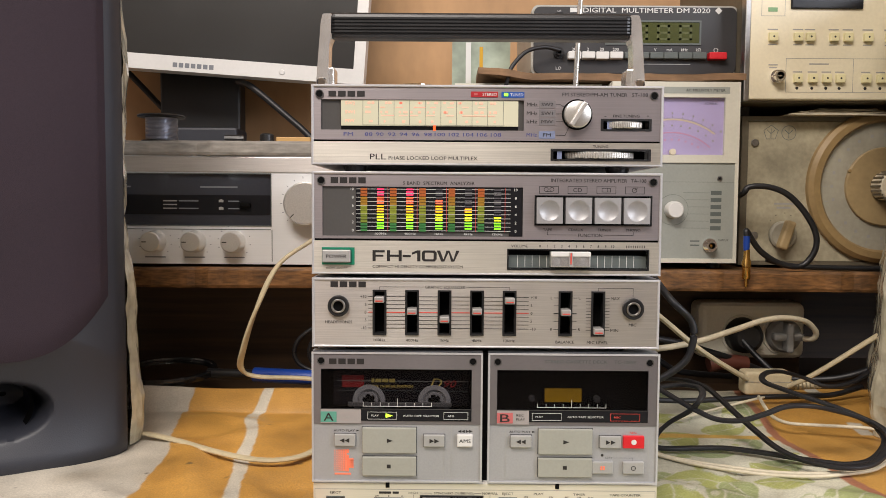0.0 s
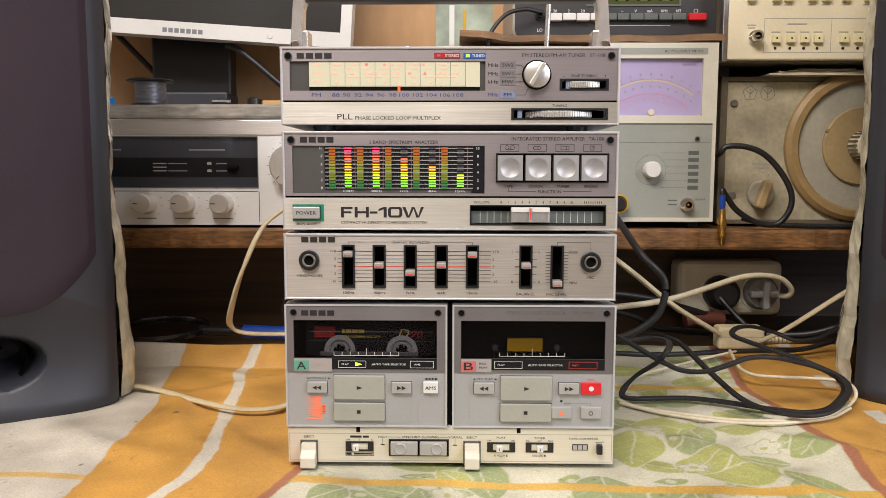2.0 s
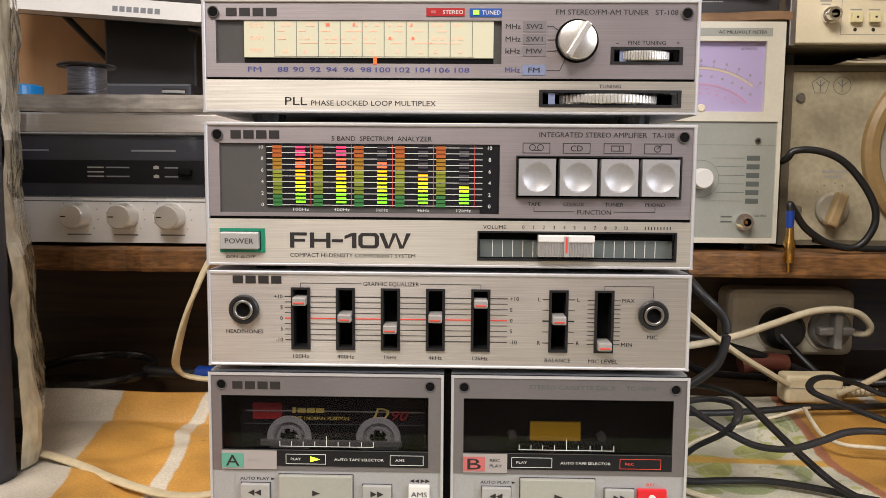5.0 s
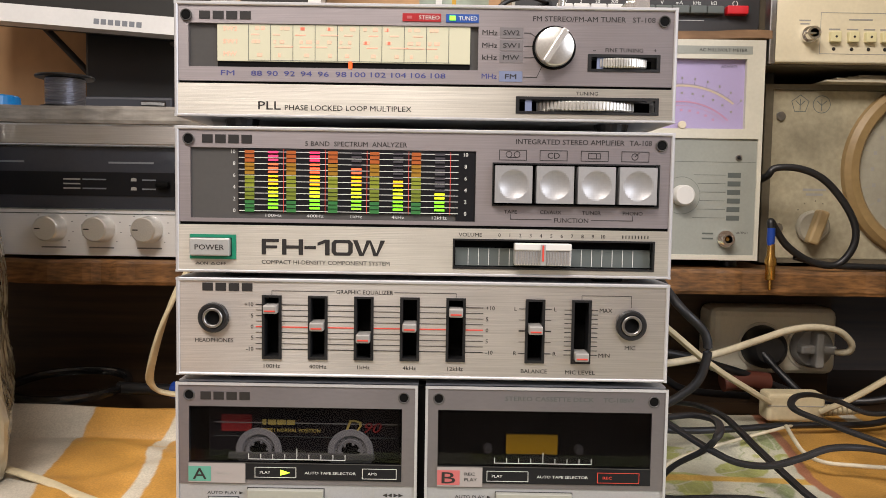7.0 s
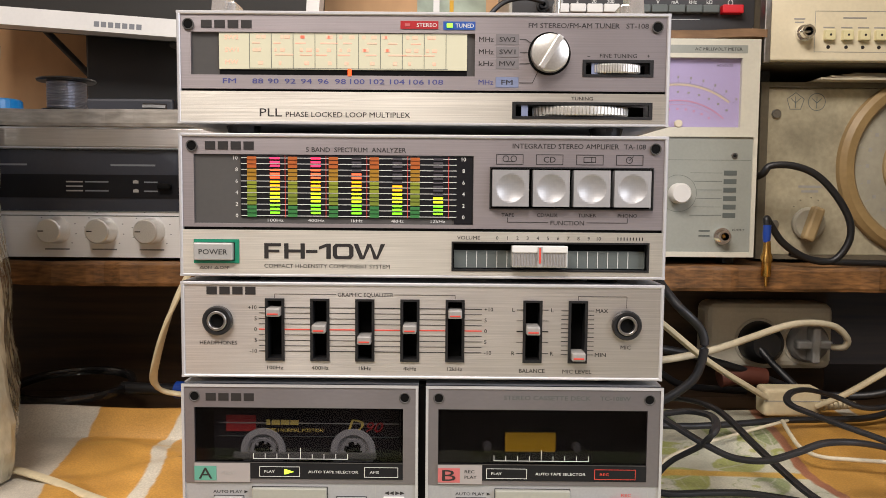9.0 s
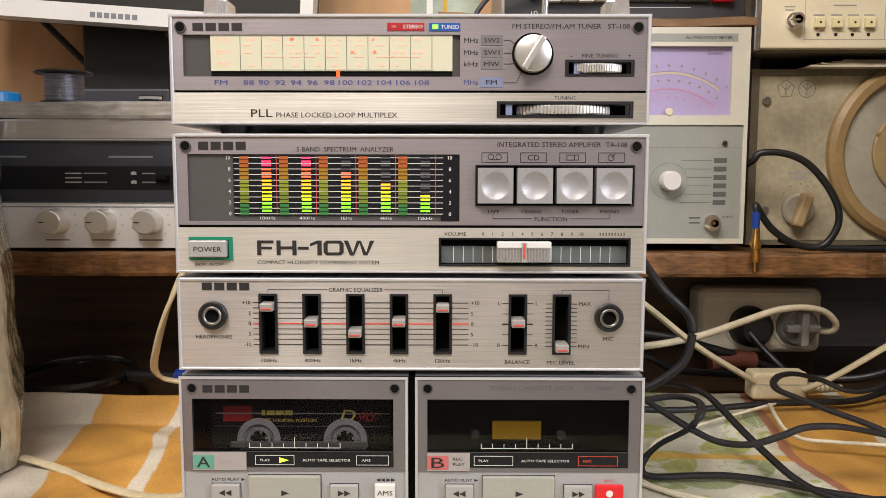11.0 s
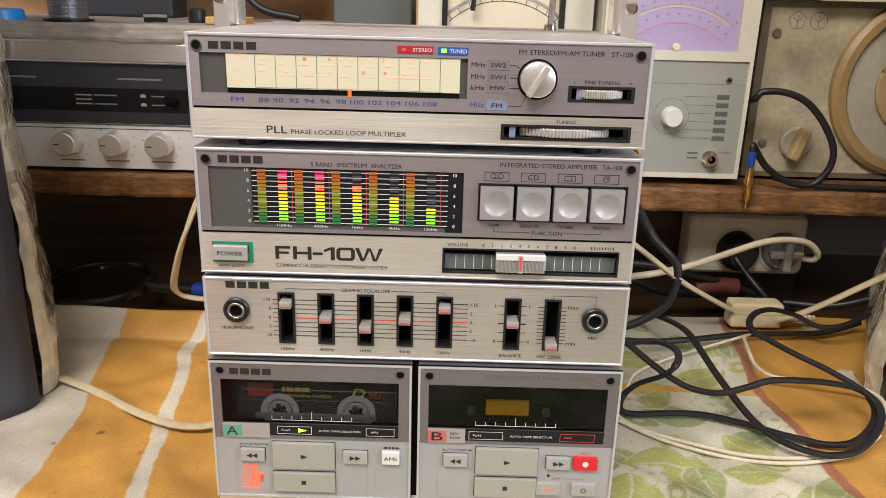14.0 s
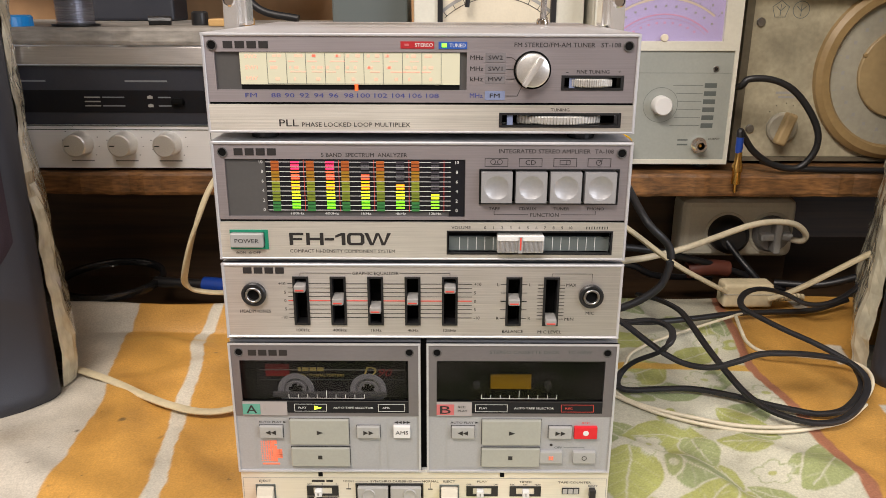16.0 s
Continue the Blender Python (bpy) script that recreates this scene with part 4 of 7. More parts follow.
# ---- jar and packet behind ----
jar = thing("glass_jar", (-0.062, 0.43, 0.2815), "clear glass jar standing behind the tuner", "jar")
part("shelf_box", box(-0.10, -0.025, 0.40, 0.50, 0.1475, 0.318, 0.002), M_GREYKEY, None)
tagged(bpy.data.objects["shelf_box"], "dark box standing on the shelf", "box")
jar.location = (-0.062, 0.43, 0.318)
part("glass", lathe([(0, 0.001), (0.022, 0.001), (0.0245, 0.004), (0.0245, 0.03), (0.022, 0.034), (0.022, 0.037), (0.0205, 0.037), (0.0205, 0.034), (0.0225, 0.03), (0.0225, 0.006), (0, 0.004)], (-0.062, 0.43, 0.318), "Z", 36), clear("jar_glass", (0.85, 0.86, 0.82), 0.16, 0.06), jar, "", True)
pk = thing("paper_packet", (0.0, 0.45, 0.3575), "pale green printed packet propped beside the multimeter", "packet")
part("sleeve", moved(box(-0.020, 0.048, 0.425, 0.429, 0.351, 0.42), Matrix.Identity(4)), material("pale_green_card", (0.36, 0.42, 0.34), 0.35, 0, 0.05, (60, 60, 60), 0.4, 30), pk)
part("print_bar", plate(-0.004, 0.002, 0.358, 0.405, 0.425), M_INKWHITE, pk)
part("print_bar", plate(0.012, 0.016, 0.365, 0.40, 0.425), M_YELLOW, pk)

# ---- signal generator ----
sg = thing("signal_generator", (0.45, 0.47, 0.147), "aged beige signal generator with a large tan dial", "generator")
part("case", box(0.305, 0.62, 0.388, 0.60, 0.150, 0.3165, 0.003), M_GENEDGE, sg)
part("front_panel", box(0.3125, 0.62, 0.3835, 0.390, 0.154, 0.3115, 0.001), M_GEN, sg, "beige enamel front panel")
part("case_rim", holed(0.305, 0.62, 0.150, 0.3165, 0.381, 0.389, [(0.3125, 0.615, 0.154, 0.3115)]), M_GENEDGE, sg)
DX, DZ = 0.465, 0.239
part("dial_ring", lathe([(0.0715, 0), (0.0715, -0.007), (0.074, -0.010), (0.081, -0.010), (0.0855, -0.006), (0.086, 0)], (DX, 0.3835, DZ), "Y", 72), M_TAN, sg, "tan dial ring", True)
part("dial_plate", disc((DX, 0.380, DZ), 0.072, 0.003, 0.0004, 64), M_DIALPLATE, sg)
part("dial_disc", disc((DX, 0.376, DZ), 0.044, 0.004, 0.001, 56), M_TANLIGHT, sg, "tan dial disc")
hub = lathe([(0, -0.018), (0.014, -0.018), (0.0155, -0.0165), (0.0165, 0), (0, 0)], (DX, 0.376, DZ), "Y", 40)
hk = part("hub_knob", hub, M_CREAM, sg, "ribbed cream hub knob", True)
for i in range(20):
    a = 2 * math.pi * i / 20
    part("rib", box(DX + 0.0163 * math.cos(a) - 0.0011, DX + 0.0163 * math.cos(a) + 0.0011, 0.3585, 0.3755, DZ + 0.0163 * math.sin(a) - 0.0011, DZ + 0.0163 * math.sin(a) + 0.0011), M_GENEDGE, hk)
for a in range(60, 300, 15):
    c, s = math.cos(radians(a)), math.sin(radians(a))
    part("tick", line_pts([(DX + r * c, DZ + r * s) for r in (0.064, 0.068)], 0.0006, 0.380), M_GREYPLUG, sg)
    part("figure_bar", plate(DX + 0.058 * c - 0.0016, DX + 0.058 * c + 0.0016, DZ + 0.058 * s - 0.0018, DZ + 0.058 * s + 0.0018, 0.380), M_GREYPLUG, sg)
part("bolt", disc((0.4245, 0.375, 0.256), 0.0022, 0.002), M_TAN, sg)
kn = part("range_knob", lathe([(0, -0.006), (0.0135, -0.006), (0.0155, -0.004), (0.0155, 0), (0, 0)], (0.3545, 0.3835, 0.1840), "Y", 32), M_DIALPLATE, sg, "round knob with a raised grip", True)
part("grip", moved(box(-0.0055, 0.0055, -0.016, -0.005, -0.0165, 0.0165, 0.0025), Matrix.Translation((0.3545, 0.3835, 0.1840)) @ Matrix.Rotation(radians(18), 4, "Y")), M_TANLIGHT, kn, "tan grip bar")
for x in (0.3385, 0.3585):
    e = 0.2985
    part("emblem", line_pts(arc_pts(x, e, 0.0080, 0, 360, 20) if x > 0.35 else arc_pts(x, e, 0.0085, 18, 378, 5), 0.0006, 0.3835), M_GREYKEY, sg)
    part("emblem_mark", join(line_pts([(x - 0.0042, e + 0.003), (x, e - 0.001), (x + 0.0042, e + 0.003)], 0.0007, 0.3835), line_pts([(x, e - 0.0055), (x, e + 0.0045)], 0.0007, 0.3835)), M_GREYKEY, sg)
for x, z in ((0.3205, 0.287), (0.3225, 0.183), (0.58, 0.165)):
    part("screw", disc((x, 0.381, z), 0.0042, 0.003), M_STEEL, sg)
for z, w in ((0.219, 0.022), (0.2145, 0.016)):
    part("legend_bar", plate(0.3555 - w / 2, 0.3555 + w / 2, z - 0.0011, z + 0.0011, 0.3835), M_GREYPLUG, sg)
for x, z in ((0.341, 0.2), (0.347, 0.206), (0.357, 0.2085), (0.364, 0.206)):
    part("mark", disc((x, 0.3832, z), 0.0009, 0.0004), M_INK, sg)
for fx in (0.335, 0.58):
    part("foot", lathe([(0, 0), (0.007, 0), (0.007, 0.0035), (0, 0.0035)], (fx, 0.40, 0.1468), "Z", 20), M_BLACK, sg)
pp = thing("paper_stack", (0.42, 0.42, 0.3165), "folded aged papers between two instruments", "papers")
for i in range(4):
    b = box(0.352 + 0.012 * i, 0.47 - 0.006 * i, 0.365 + 0.004 * i, 0.50, 0.3167 + 0.0022 * i, 0.3183 + 0.0022 * i)
    bmesh.ops.subdivide_edges(b, edges=b.edges[:], cuts=10, use_grid_fill=True)
    for v in b.verts:
        v.co.z += 0.0018 * max(0, noise.noise(Vector((v.co.x * 40, i * 3, 1)))) * (1 if v.co.z > 0.317 else 0)
        v.co.y += 0.005 * noise.noise(Vector((v.co.x * 30, i, 7))) if v.co.y < 0.39 else 0
    part("sheet", b, M_PAPER, pp)

# ---- cream instrument on top ----
ui = thing("frequency_counter", (0.46, 0.46, 0.3265), "cream laboratory counter with small square keys", "instrument")
part("case", box(0.2965, 0.64, 0.362, 0.60, 0.3295, 0.52, 0.003), M_GENEDGE, ui)
part("front_panel", box(0.3, 0.64, 0.354, 0.3635, 0.3315, 0.52, 0.0015), M_UPPER, ui, "cream front panel")
part("edge_strip", box(0.2945, 0.3005, 0.3525, 0.3645, 0.3295, 0.52, 0.001), M_STEEL, ui)
part("display", box(0.343, 0.42, 0.3515, 0.356, 0.428, 0.46, 0.001), M_RECVBAND, ui, "dark display window")


def square_key(x, z):
    k = part("key", box(x - 0.0046, x + 0.0046, 0.3495, 0.355, z - 0.0046, z + 0.0046, 0.0007), M_UPPERBTN, ui)
    part("dot", disc((x, 0.3493, z), 0.0011, 0.0006, 0.0002, 12), M_INK, k)


for x in (0.3245, 0.3515, 0.3645, 0.390, 0.405, 0.4265, 0.45, 0.475):
    square_key(x, 0.398)
    part("legend_bar", plate(x - 0.0055, x + 0.0055, 0.4055, 0.4068, 0.354), M_GREYPLUG, ui)
    part("legend_bar", plate(x - 0.0045, x + 0.0045, 0.3895, 0.3905, 0.354), M_GREYPLUG, ui)
part("key_outline", line_pts([(0.34, 0.3755), (0.50, 0.3755), (0.50, 0.3395), (0.34, 0.3395), (0.34, 0.3755)], 0.0005, 0.354), M_GREYPLUG, ui)
part("key_divider", line_pts([(0.4125, 0.3755), (0.4125, 0.3395)], 0.0005, 0.354), M_GREYPLUG, ui)
for x in (0.3525, 0.3685, 0.3835, 0.398, 0.426, 0.442, 0.458):
    square_key(x, 0.354)
    part("legend_bar", plate(x - 0.005, x + 0.005, 0.3605, 0.3617, 0.354), M_GREYPLUG, ui)
    part("hole", disc((x, 0.3535, 0.3438), 0.0016, 0.0008, 0.0002, 14), M_INK, ui)
part("legend_bar", plate(0.365, 0.386, 0.369, 0.3703, 0.354), M_GREYPLUG, ui)
bn = part("input_socket", lathe([(0.0038, -0.012), (0.0058, -0.012), (0.0058, -0.004), (0.0072, -0.004), (0.0072, 0), (0, 0)], (0.3295, 0.354, 0.3555), "Y", 28), M_CHROME, ui, "coaxial input socket", True)
part("pin", disc((0.3295, 0.345, 0.3555), 0.0015, 0.008), M_GOLD, bn)
part("bayonet", box(0.3225, 0.3365, 0.3445, 0.3475, 0.3545, 0.3565, 0.0004), M_CHROME, bn)
for z, w in ((0.3685, 0.010), (0.3655, 0.008)):
    part("legend_bar", plate(0.326 - w / 2, 0.326 + w / 2, z - 0.0006, z + 0.0006, 0.354), M_GREYPLUG, ui)
part("lamp", plate(0.319, 0.329, 0.425, 0.4295, 0.354), material("green_lens", (0.16, 0.30, 0.12), 0.3), ui)
part("lamp_outline", line_pts([(0.312, 0.45), (0.312, 0.4205), (0.337, 0.4205), (0.337, 0.45)], 0.0005, 0.354), M_GREYPLUG, ui)
for fx in (0.312, 0.60):
    part("foot", box(fx - 0.008, fx + 0.008, 0.40, 0.43, 0.3165, 0.3295), M_BLACK, ui)

# ---- wall sockets under the shelf ----
M_SOCKET = material("cream_socket_plastic", (0.80, 0.755, 0.62), 0.38, 0, 0.03, (400, 400, 400), 0.08, 25)
so = thing("double_socket", (0.33, 0.42, 0.04), "cream double wall socket fixed to the back board", "socket")
part("housing", box(0.2690, 0.3935, 0.400, 0.4395, 0.0385, 0.1045, 0.009, 3), M_SOCKET, so)
for wx in (0.3185, 0.3660):
    part("socket_well", ring((wx, 0.3985, 0.0670), 0.0200, 0.0235, 0.003), M_SOCKET, so)
bp = thing("power_plug", (0.3185, 0.39, 0.0670), "round black power plug in the wall socket", "plug")
part("body", lathe([(0, -0.024), (0.013, -0.024), (0.019, -0.017), (0.0205, -0.003), (0.0205, 0.002), (0, 0.002)], (0.3185, 0.401, 0.0670), "Y", 36), M_BLACK, bp, "", True)
part("lead", tube([(0.312, 0.380, 0.064), (0.322, 0.368, 0.050), (0.334, 0.356, 0.036), (0.346, 0.352, 0.024), (0.37, 0.358, 0.018)], 0.0033), M_CABLE, bp, "", True)
gp = thing("power_plug", (0.3660, 0.39, 0.0670), "grey moulded power plug with a pale lead", "plug")
part("body", lathe([(0, -0.010), (0.017, -0.010), (0.0195, -0.007), (0.0198, 0.002), (0, 0.002)], (0.3660, 0.4005, 0.0670), "Y", 36), M_GREYPLUG, gp, "", True)
part("grip", box(0.3620, 0.3700, 0.377, 0.392, 0.0500, 0.0840, 0.002), M_GREYPLUG, gp)
part("grip", box(0.3490, 0.3830, 0.380, 0.392, 0.0630, 0.0710, 0.002), M_GREYPLUG, gp)
part("lead", tube([(0.380, 0.376, 0.0665), (0.3860, 0.366, 0.069), (0.3850, 0.360, 0.0780), (0.3700, 0.354, 0.0900), (0.345, 0.347, 0.0945), (0.318, 0.340, 0.0925), (0.285, 0.332, 0.0835), (0.250, 0.322, 0.0745), (0.215, 0.312, 0.0690), (0.185, 0.305, 0.0665), (0.16, 0.30, 0.0650)], 0.0032), M_IVORYLIGHT, gp, "pale grey lead", True)

# ---- phono plug and its loop ----
ph = thing("phono_plug", (0.291, 0.322, 0.14), "gilt phono plug on a black lead hanging over the shelf edge", "plug")
part("sleeve", lathe([(0, 0), (0.0028, 0), (0.0034, 0.004), (0.0034, 0.015), (0, 0.015)], (0.2905, 0.3215, 0.1695), "Z", 20), M_BLUE, ph, "blue sleeve", True)
part("body", lathe([(0, 0), (0.0036, 0), (0.0042, 0.001), (0.0042, 0.012), (0.0049, 0.0125), (0.0049, 0.018), (0.0036, 0.021), (0.0030, 0.031), (0, 0.031)], (0.291, 0.3215, 0.1395), "Z", 28), M_GOLD, ph, "gilt body", True)
part("pin", lathe([(0, 0), (0.0011, 0.0008), (0.0015, 0.003), (0.0015, 0.010), (0, 0.010)], (0.291, 0.3215, 0.1300), "Z", 16), M_GOLD, ph, "", True)
solid("black_lead", tube([(0.2905, 0.3215, 0.1835), (0.2905, 0.323, 0.19), (0.296, 0.327, 0.184), (0.310, 0.332, 0.168), (0.332, 0.335, 0.155), (0.355, 0.335, 0.1525), (0.3675, 0.333, 0.168), (0.368, 0.332, 0.187), (0.356, 0.332, 0.209), (0.338, 0.333, 0.228), (0.318, 0.335, 0.2365), (0.298, 0.337, 0.2365), (0.2935, 0.345, 0.229), (0.2965, 0.40, 0.222)], 0.0032), M_CABLE, "black audio lead looped on the shelf", "cable", smooth=True)
solid("black_lead", tube([(0.318, 0.336, 0.159), (0.345, 0.336, 0.1525), (0.38, 0.334, 0.151), (0.43, 0.334, 0.1505), (0.50, 0.336, 0.1505), (0.60, 0.35, 0.1505)], 0.003), M_CABLE, "black audio lead lying along the shelf edge", "cable", smooth=True)

# ---- magnifying glass ----
mg = thing("magnifying_glass", (-0.29, 0.345, 0.031), "black rimmed magnifying glass with a blue handle on the cloth", "magnifier")
rimb = lathe([(0.0525, -0.0038), (0.0572, -0.0038), (0.0585, 0), (0.0572, 0.0038), (0.0525, 0.0038), (0.0512, 0), (0.0525, -0.0038)], (0, 0, 0), "Z", 56)
lens_m = Matrix.Translation((-0.331, 0.346, 0.0310)) @ Matrix.Rotation(radians(2), 4, "X") @ Matrix.Scale(0.92, 4)
part("rim", moved(rimb, lens_m), material("glossy_black_rim", (0.012, 0.012, 0.013), 0.16, coat=0.4), mg, "", True)
part("lens", moved(lathe([(0, 0.0022), (0.025, 0.0014), (0.052, 0), (0.025, -0.0014), (0, -0.0022)], (0, 0, 0), "Z", 48), lens_m), clear("lens_glass", (0.9, 0.9, 0.88), 0.14, 0.03), mg, "", True)
part("ferrule", tube([(-0.284, 0.340, 0.0305), (-0.262, 0.336, 0.0305), (-0.230, 0.331, 0.0310)], 0.0054), M_BLACK, mg, "", True)
part("handle", tube([(-0.231, 0.331, 0.0310), (-0.205, 0.326, 0.0310), (-0.17, 0.320, 0.0310), (-0.135, 0.316, 0.0310)], 0.0080, 8, 16), M_BLUE, mg, "blue handle", True)

# ---- the hi-fi stack: shared pieces ----
DEPTH = 0.195


def screw_head(parent, x, y, z):
    part("screw", ring((x, y - 0.0005, z), 0.0021, 0.0026, 0.0012, 24), M_PANEL, parent, "", True)
    part("screw_socket", disc((x, y - 0.0002, z), 0.0021, 0.001, 0.0003, 20), M_PIT, parent)


def shell(parent, x0, x1, z0, z1, y, mat=None):
    """The unit's metal sleeve: a bevelled body with a raised bright lip round the front."""
    b = join(holed(x0, x1, z0, z1, y + 0.0022, y + 0.016, [(x0 + 0.0015, x1 - 0.0015, z0 + 0.0012, z1 - 0.0012)]), box(x0, x1, y + 0.0155, y + DEPTH, z0, z1, 0.0002))
    part("case", b, M_CASE if mat is None else mat, parent, "silver painted metal case")
    lip = holed(x0, x1, z0, z1, y - 0.0004, y + 0.004, [(x0 + 0.0016, x1 - 0.0016, z0 + 0.0013, z1 - 0.0016)])
    bmesh.ops.bevel(lip, geom=[e for e in lip.edges if all(v.co.y < y for v in e.verts) and e.calc_length() > 0.03], offset=0.0004, segments=1, affect="EDGES")
    part("front_lip", lip, M_CASE if mat is None else mat, parent, "bright front lip")


def feet(parent, z0, z1, y=0.015):
    for fx in (-0.085, 0.085):
        for fy in (y, 0.165):
            part("foot", lathe([(0, 0), (0.007, 0), (0.008, z1 - z0), (0, z1 - z0)], (fx, fy, z0), "Z", 18), M_BLACK, parent)


def thumbwheel(parent, x0, x1, wx0, wx1, z0, z1, y, ribs, mat, label):
    """A ribbed wheel that shows through a slot: only its front bulges out."""
    part("wheel_well", holed(x0, x1, z0, z1, y - 0.0003, y + 0.0012, [(x0 + 0.0016, x1 - 0.0016, z0 + 0.0012, z1 - 0.0012)]), M_BLACK, parent)
    part("well_floor", box(x0 + 0.001, x1 - 0.001, y + 0.012, y + 0.013, z0 + 0.0008, z1 - 0.0008), M_PIT, parent)
    part("well_stop", box(x0 + 0.0042, x0 + 0.0072, y + 0.0006, y + 0.0012, z0 + 0.0012, z1 - 0.0012), M_BADGEFM, parent)
    cx, half = (wx0 + wx1) / 2, (wx1 - wx0) / 2
    r = half * 1.8
    span = math.asin(half / r)
    cy = y - 0.0022 + r
    h = (z1 - z0) / 2 - 0.0017
    zc = (z0 + z1) / 2
    bm = bmesh.new()
    rows = []
    n = ribs * 4
    for i in range(n + 1):
        a = -math.pi / 2 + span * (2 * i / n - 1)
        q = r - (0.0010 if i % 4 == 0 else 0.0)
        rows.append([bm.verts.new((cx + k * math.cos(a), cy + k * math.sin(a), zc + dz)) for k, dz in ((q - 0.006, -h), (q - 0.0006, -h), (q, -h + 0.0006), (q, h - 0.0006), (q - 0.0006, h), (q - 0.006, h))])
    for p, q in zip(rows, rows[1:]):
        for k in range(6):
            bm.faces.new((p[k], q[k], q[(k + 1) % 6], p[(k + 1) % 6]))
    bm.faces.new(rows[0][::-1]), bm.faces.new(rows[-1])
    bmesh.ops.recalc_face_normals(bm, faces=bm.faces)
    part("thumbwheel", bm, mat, parent, label)


# ---- tuner ----
TY = 0.0015
tu = thing("radio_tuner", (0, 0.1, 0.2365), "silver radio tuner with a lit dial, handle and aerial", "tuner")
shell(tu, -0.1115, 0.1105, 0.2405, 0.2908, TY)
WIN = (-0.1053, 0.0228, 0.2625, 0.2815)
part("upper_panel", holed(-0.110, 0.109, 0.2563, 0.2893, TY + 0.0004, TY + 0.0022, [WIN, (0.0712, 0.1032, 0.2627, 0.2703)]), M_MAUVE, tu, "brushed mauve-grey front panel")
part("lower_panel", holed(-0.110, 0.109, 0.2417, 0.2551, TY - 0.0002, TY + 0.003, [(0.0398, 0.1030, 0.2437, 0.2513)]), M_SILVER, tu, "brushed pale silver front panel")
part("panel_gap", box(-0.110, 0.109, TY + 0.0016, TY + 0.0026, 0.2548, 0.2566), M_PIT, tu)
part("window_back", box(WIN[0], WIN[1], TY + 0.0020, TY + 0.0028, WIN[2], WIN[3]), M_PANEL, tu, "smoked dial surround")
part("dial_glass", box(-0.0927, 0.0192, TY + 0.0010, TY + 0.0022, 0.2652, 0.2812), M_DIAL, tu, "glowing cream tuning dial")
part("needle_slot", box(-0.0927, 0.0192, TY + 0.0016, TY + 0.0022, 0.2627, 0.2650), M_PIT, tu)
part("needle", box(-0.0345, -0.0329, TY + 0.0002, TY + 0.0018, 0.2622, 0.2654), M_NEEDLE, tu, "glowing red pointer")
gy = TY + 0.0010
for i in range(10):
    x = -0.0789 + i * 0.00985
    part("dial_line", line_pts([(x, 0.2655), (x, 0.2810)], 0.00022, gy), M_GREYKEY, tu)
part("dial_line", line_pts([(-0.0789, 0.2656), (0.0105, 0.2656)], 0.00018, gy), M_GREYKEY, tu)
for s, z in (("SW2", 0.2793), ("SW1", 0.2737), ("MW", 0.2683)):
    text(s, -0.0870, z, 0.0019, M_DIALINK, tu, gy, 0.0062 if s != "MW" else 0.0058)
r2 = random.Random(11)
for i in range(9):
    x = -0.0789 + i * 0.00985
    for z, n in ((0.2796, 2), (0.2738, 2), (0.2680, 1)):
        for k in range(n):
            a = x + r2.uniform(0.0005, 0.006)
            w = r2.uniform(0.0009, 0.0024)
            part("dial_mark", plate(a, a + w, z - 0.0007, z + 0.0006, gy, 0.00015), M_DIALINK, tu)
    for z in (0.2768, 0.2716):
        if r2.random() < 0.75:
            a = x + r2.uniform(0, 0.004)
            part("dial_mark", plate(a, a + r2.uniform(0.003, 0.009), z - 0.0002, z + 0.0002, gy, 0.00015), M_DIALINK, tu)
fy = TY + 0.0004
text("FM", -0.0880, 0.2598, 0.0022, M_INKBLUE, tu, fy, 0.0060)
for i, s in enumerate(("88", "90", "92", "94", "96", "98", "100", "102", "104", "106", "108")):
    xs = (-0.0752, -0.0682, -0.0606, -0.0532, -0.0456, -0.0378, -0.0302, -0.0213, -0.0122, -0.0035, 0.0052)
    text(s, xs[i], 0.2598, 0.0022, M_INKBLUE, tu, fy, 0.0049 if i < 6 else 0.0066)
wordmark(-0.1005, -0.0765, 0.2832, 0.2867, 4, M_INK, tu, fy)
text("PLL", -0.0743, 0.2457, 0.0036, M_INK, tu, TY - 0.0002, 0.0100, "L")
text("PHASE LOCKED LOOP MULTIPLEX", -0.0625, 0.2449, 0.0023, M_INK, tu, TY - 0.0002, 0.0562, "L")
part("stereo_badge", plate(-0.0108, 0.0062, 0.2833, 0.2868, fy, 0.0003), M_BADGERED, tu)
text("STEREO", 0.0010, 0.28505, 0.0017, M_INKWHITE, tu, fy - 0.0003, 0.0090)
part("stereo_lamp", plate(-0.0088, -0.0066, 0.2844, 0.2857, fy - 0.0003), M_PINK, tu)
part("tuned_badge", plate(0.0084, 0.0228, 0.2831, 0.2867, fy, 0.0003), M_BADGEBLUE, tu)
text("TUNED", 0.0180, 0.2849, 0.0018, M_INKWHITE, tu, fy - 0.0003, 0.0082)
part("tuned_lamp", plate(0.0100, 0.0126, 0.2840, 0.2859, fy - 0.0003, 0.0004), M_GREENLED, tu)
text("FM STEREO/FM-AM TUNER", 0.0467, 0.2853, 0.0022, M_INK, tu, fy, 0.0408, "L")
text("ST-108", 0.0905, 0.2853, 0.0022, M_INK, tu, fy, 0.0100, "L")
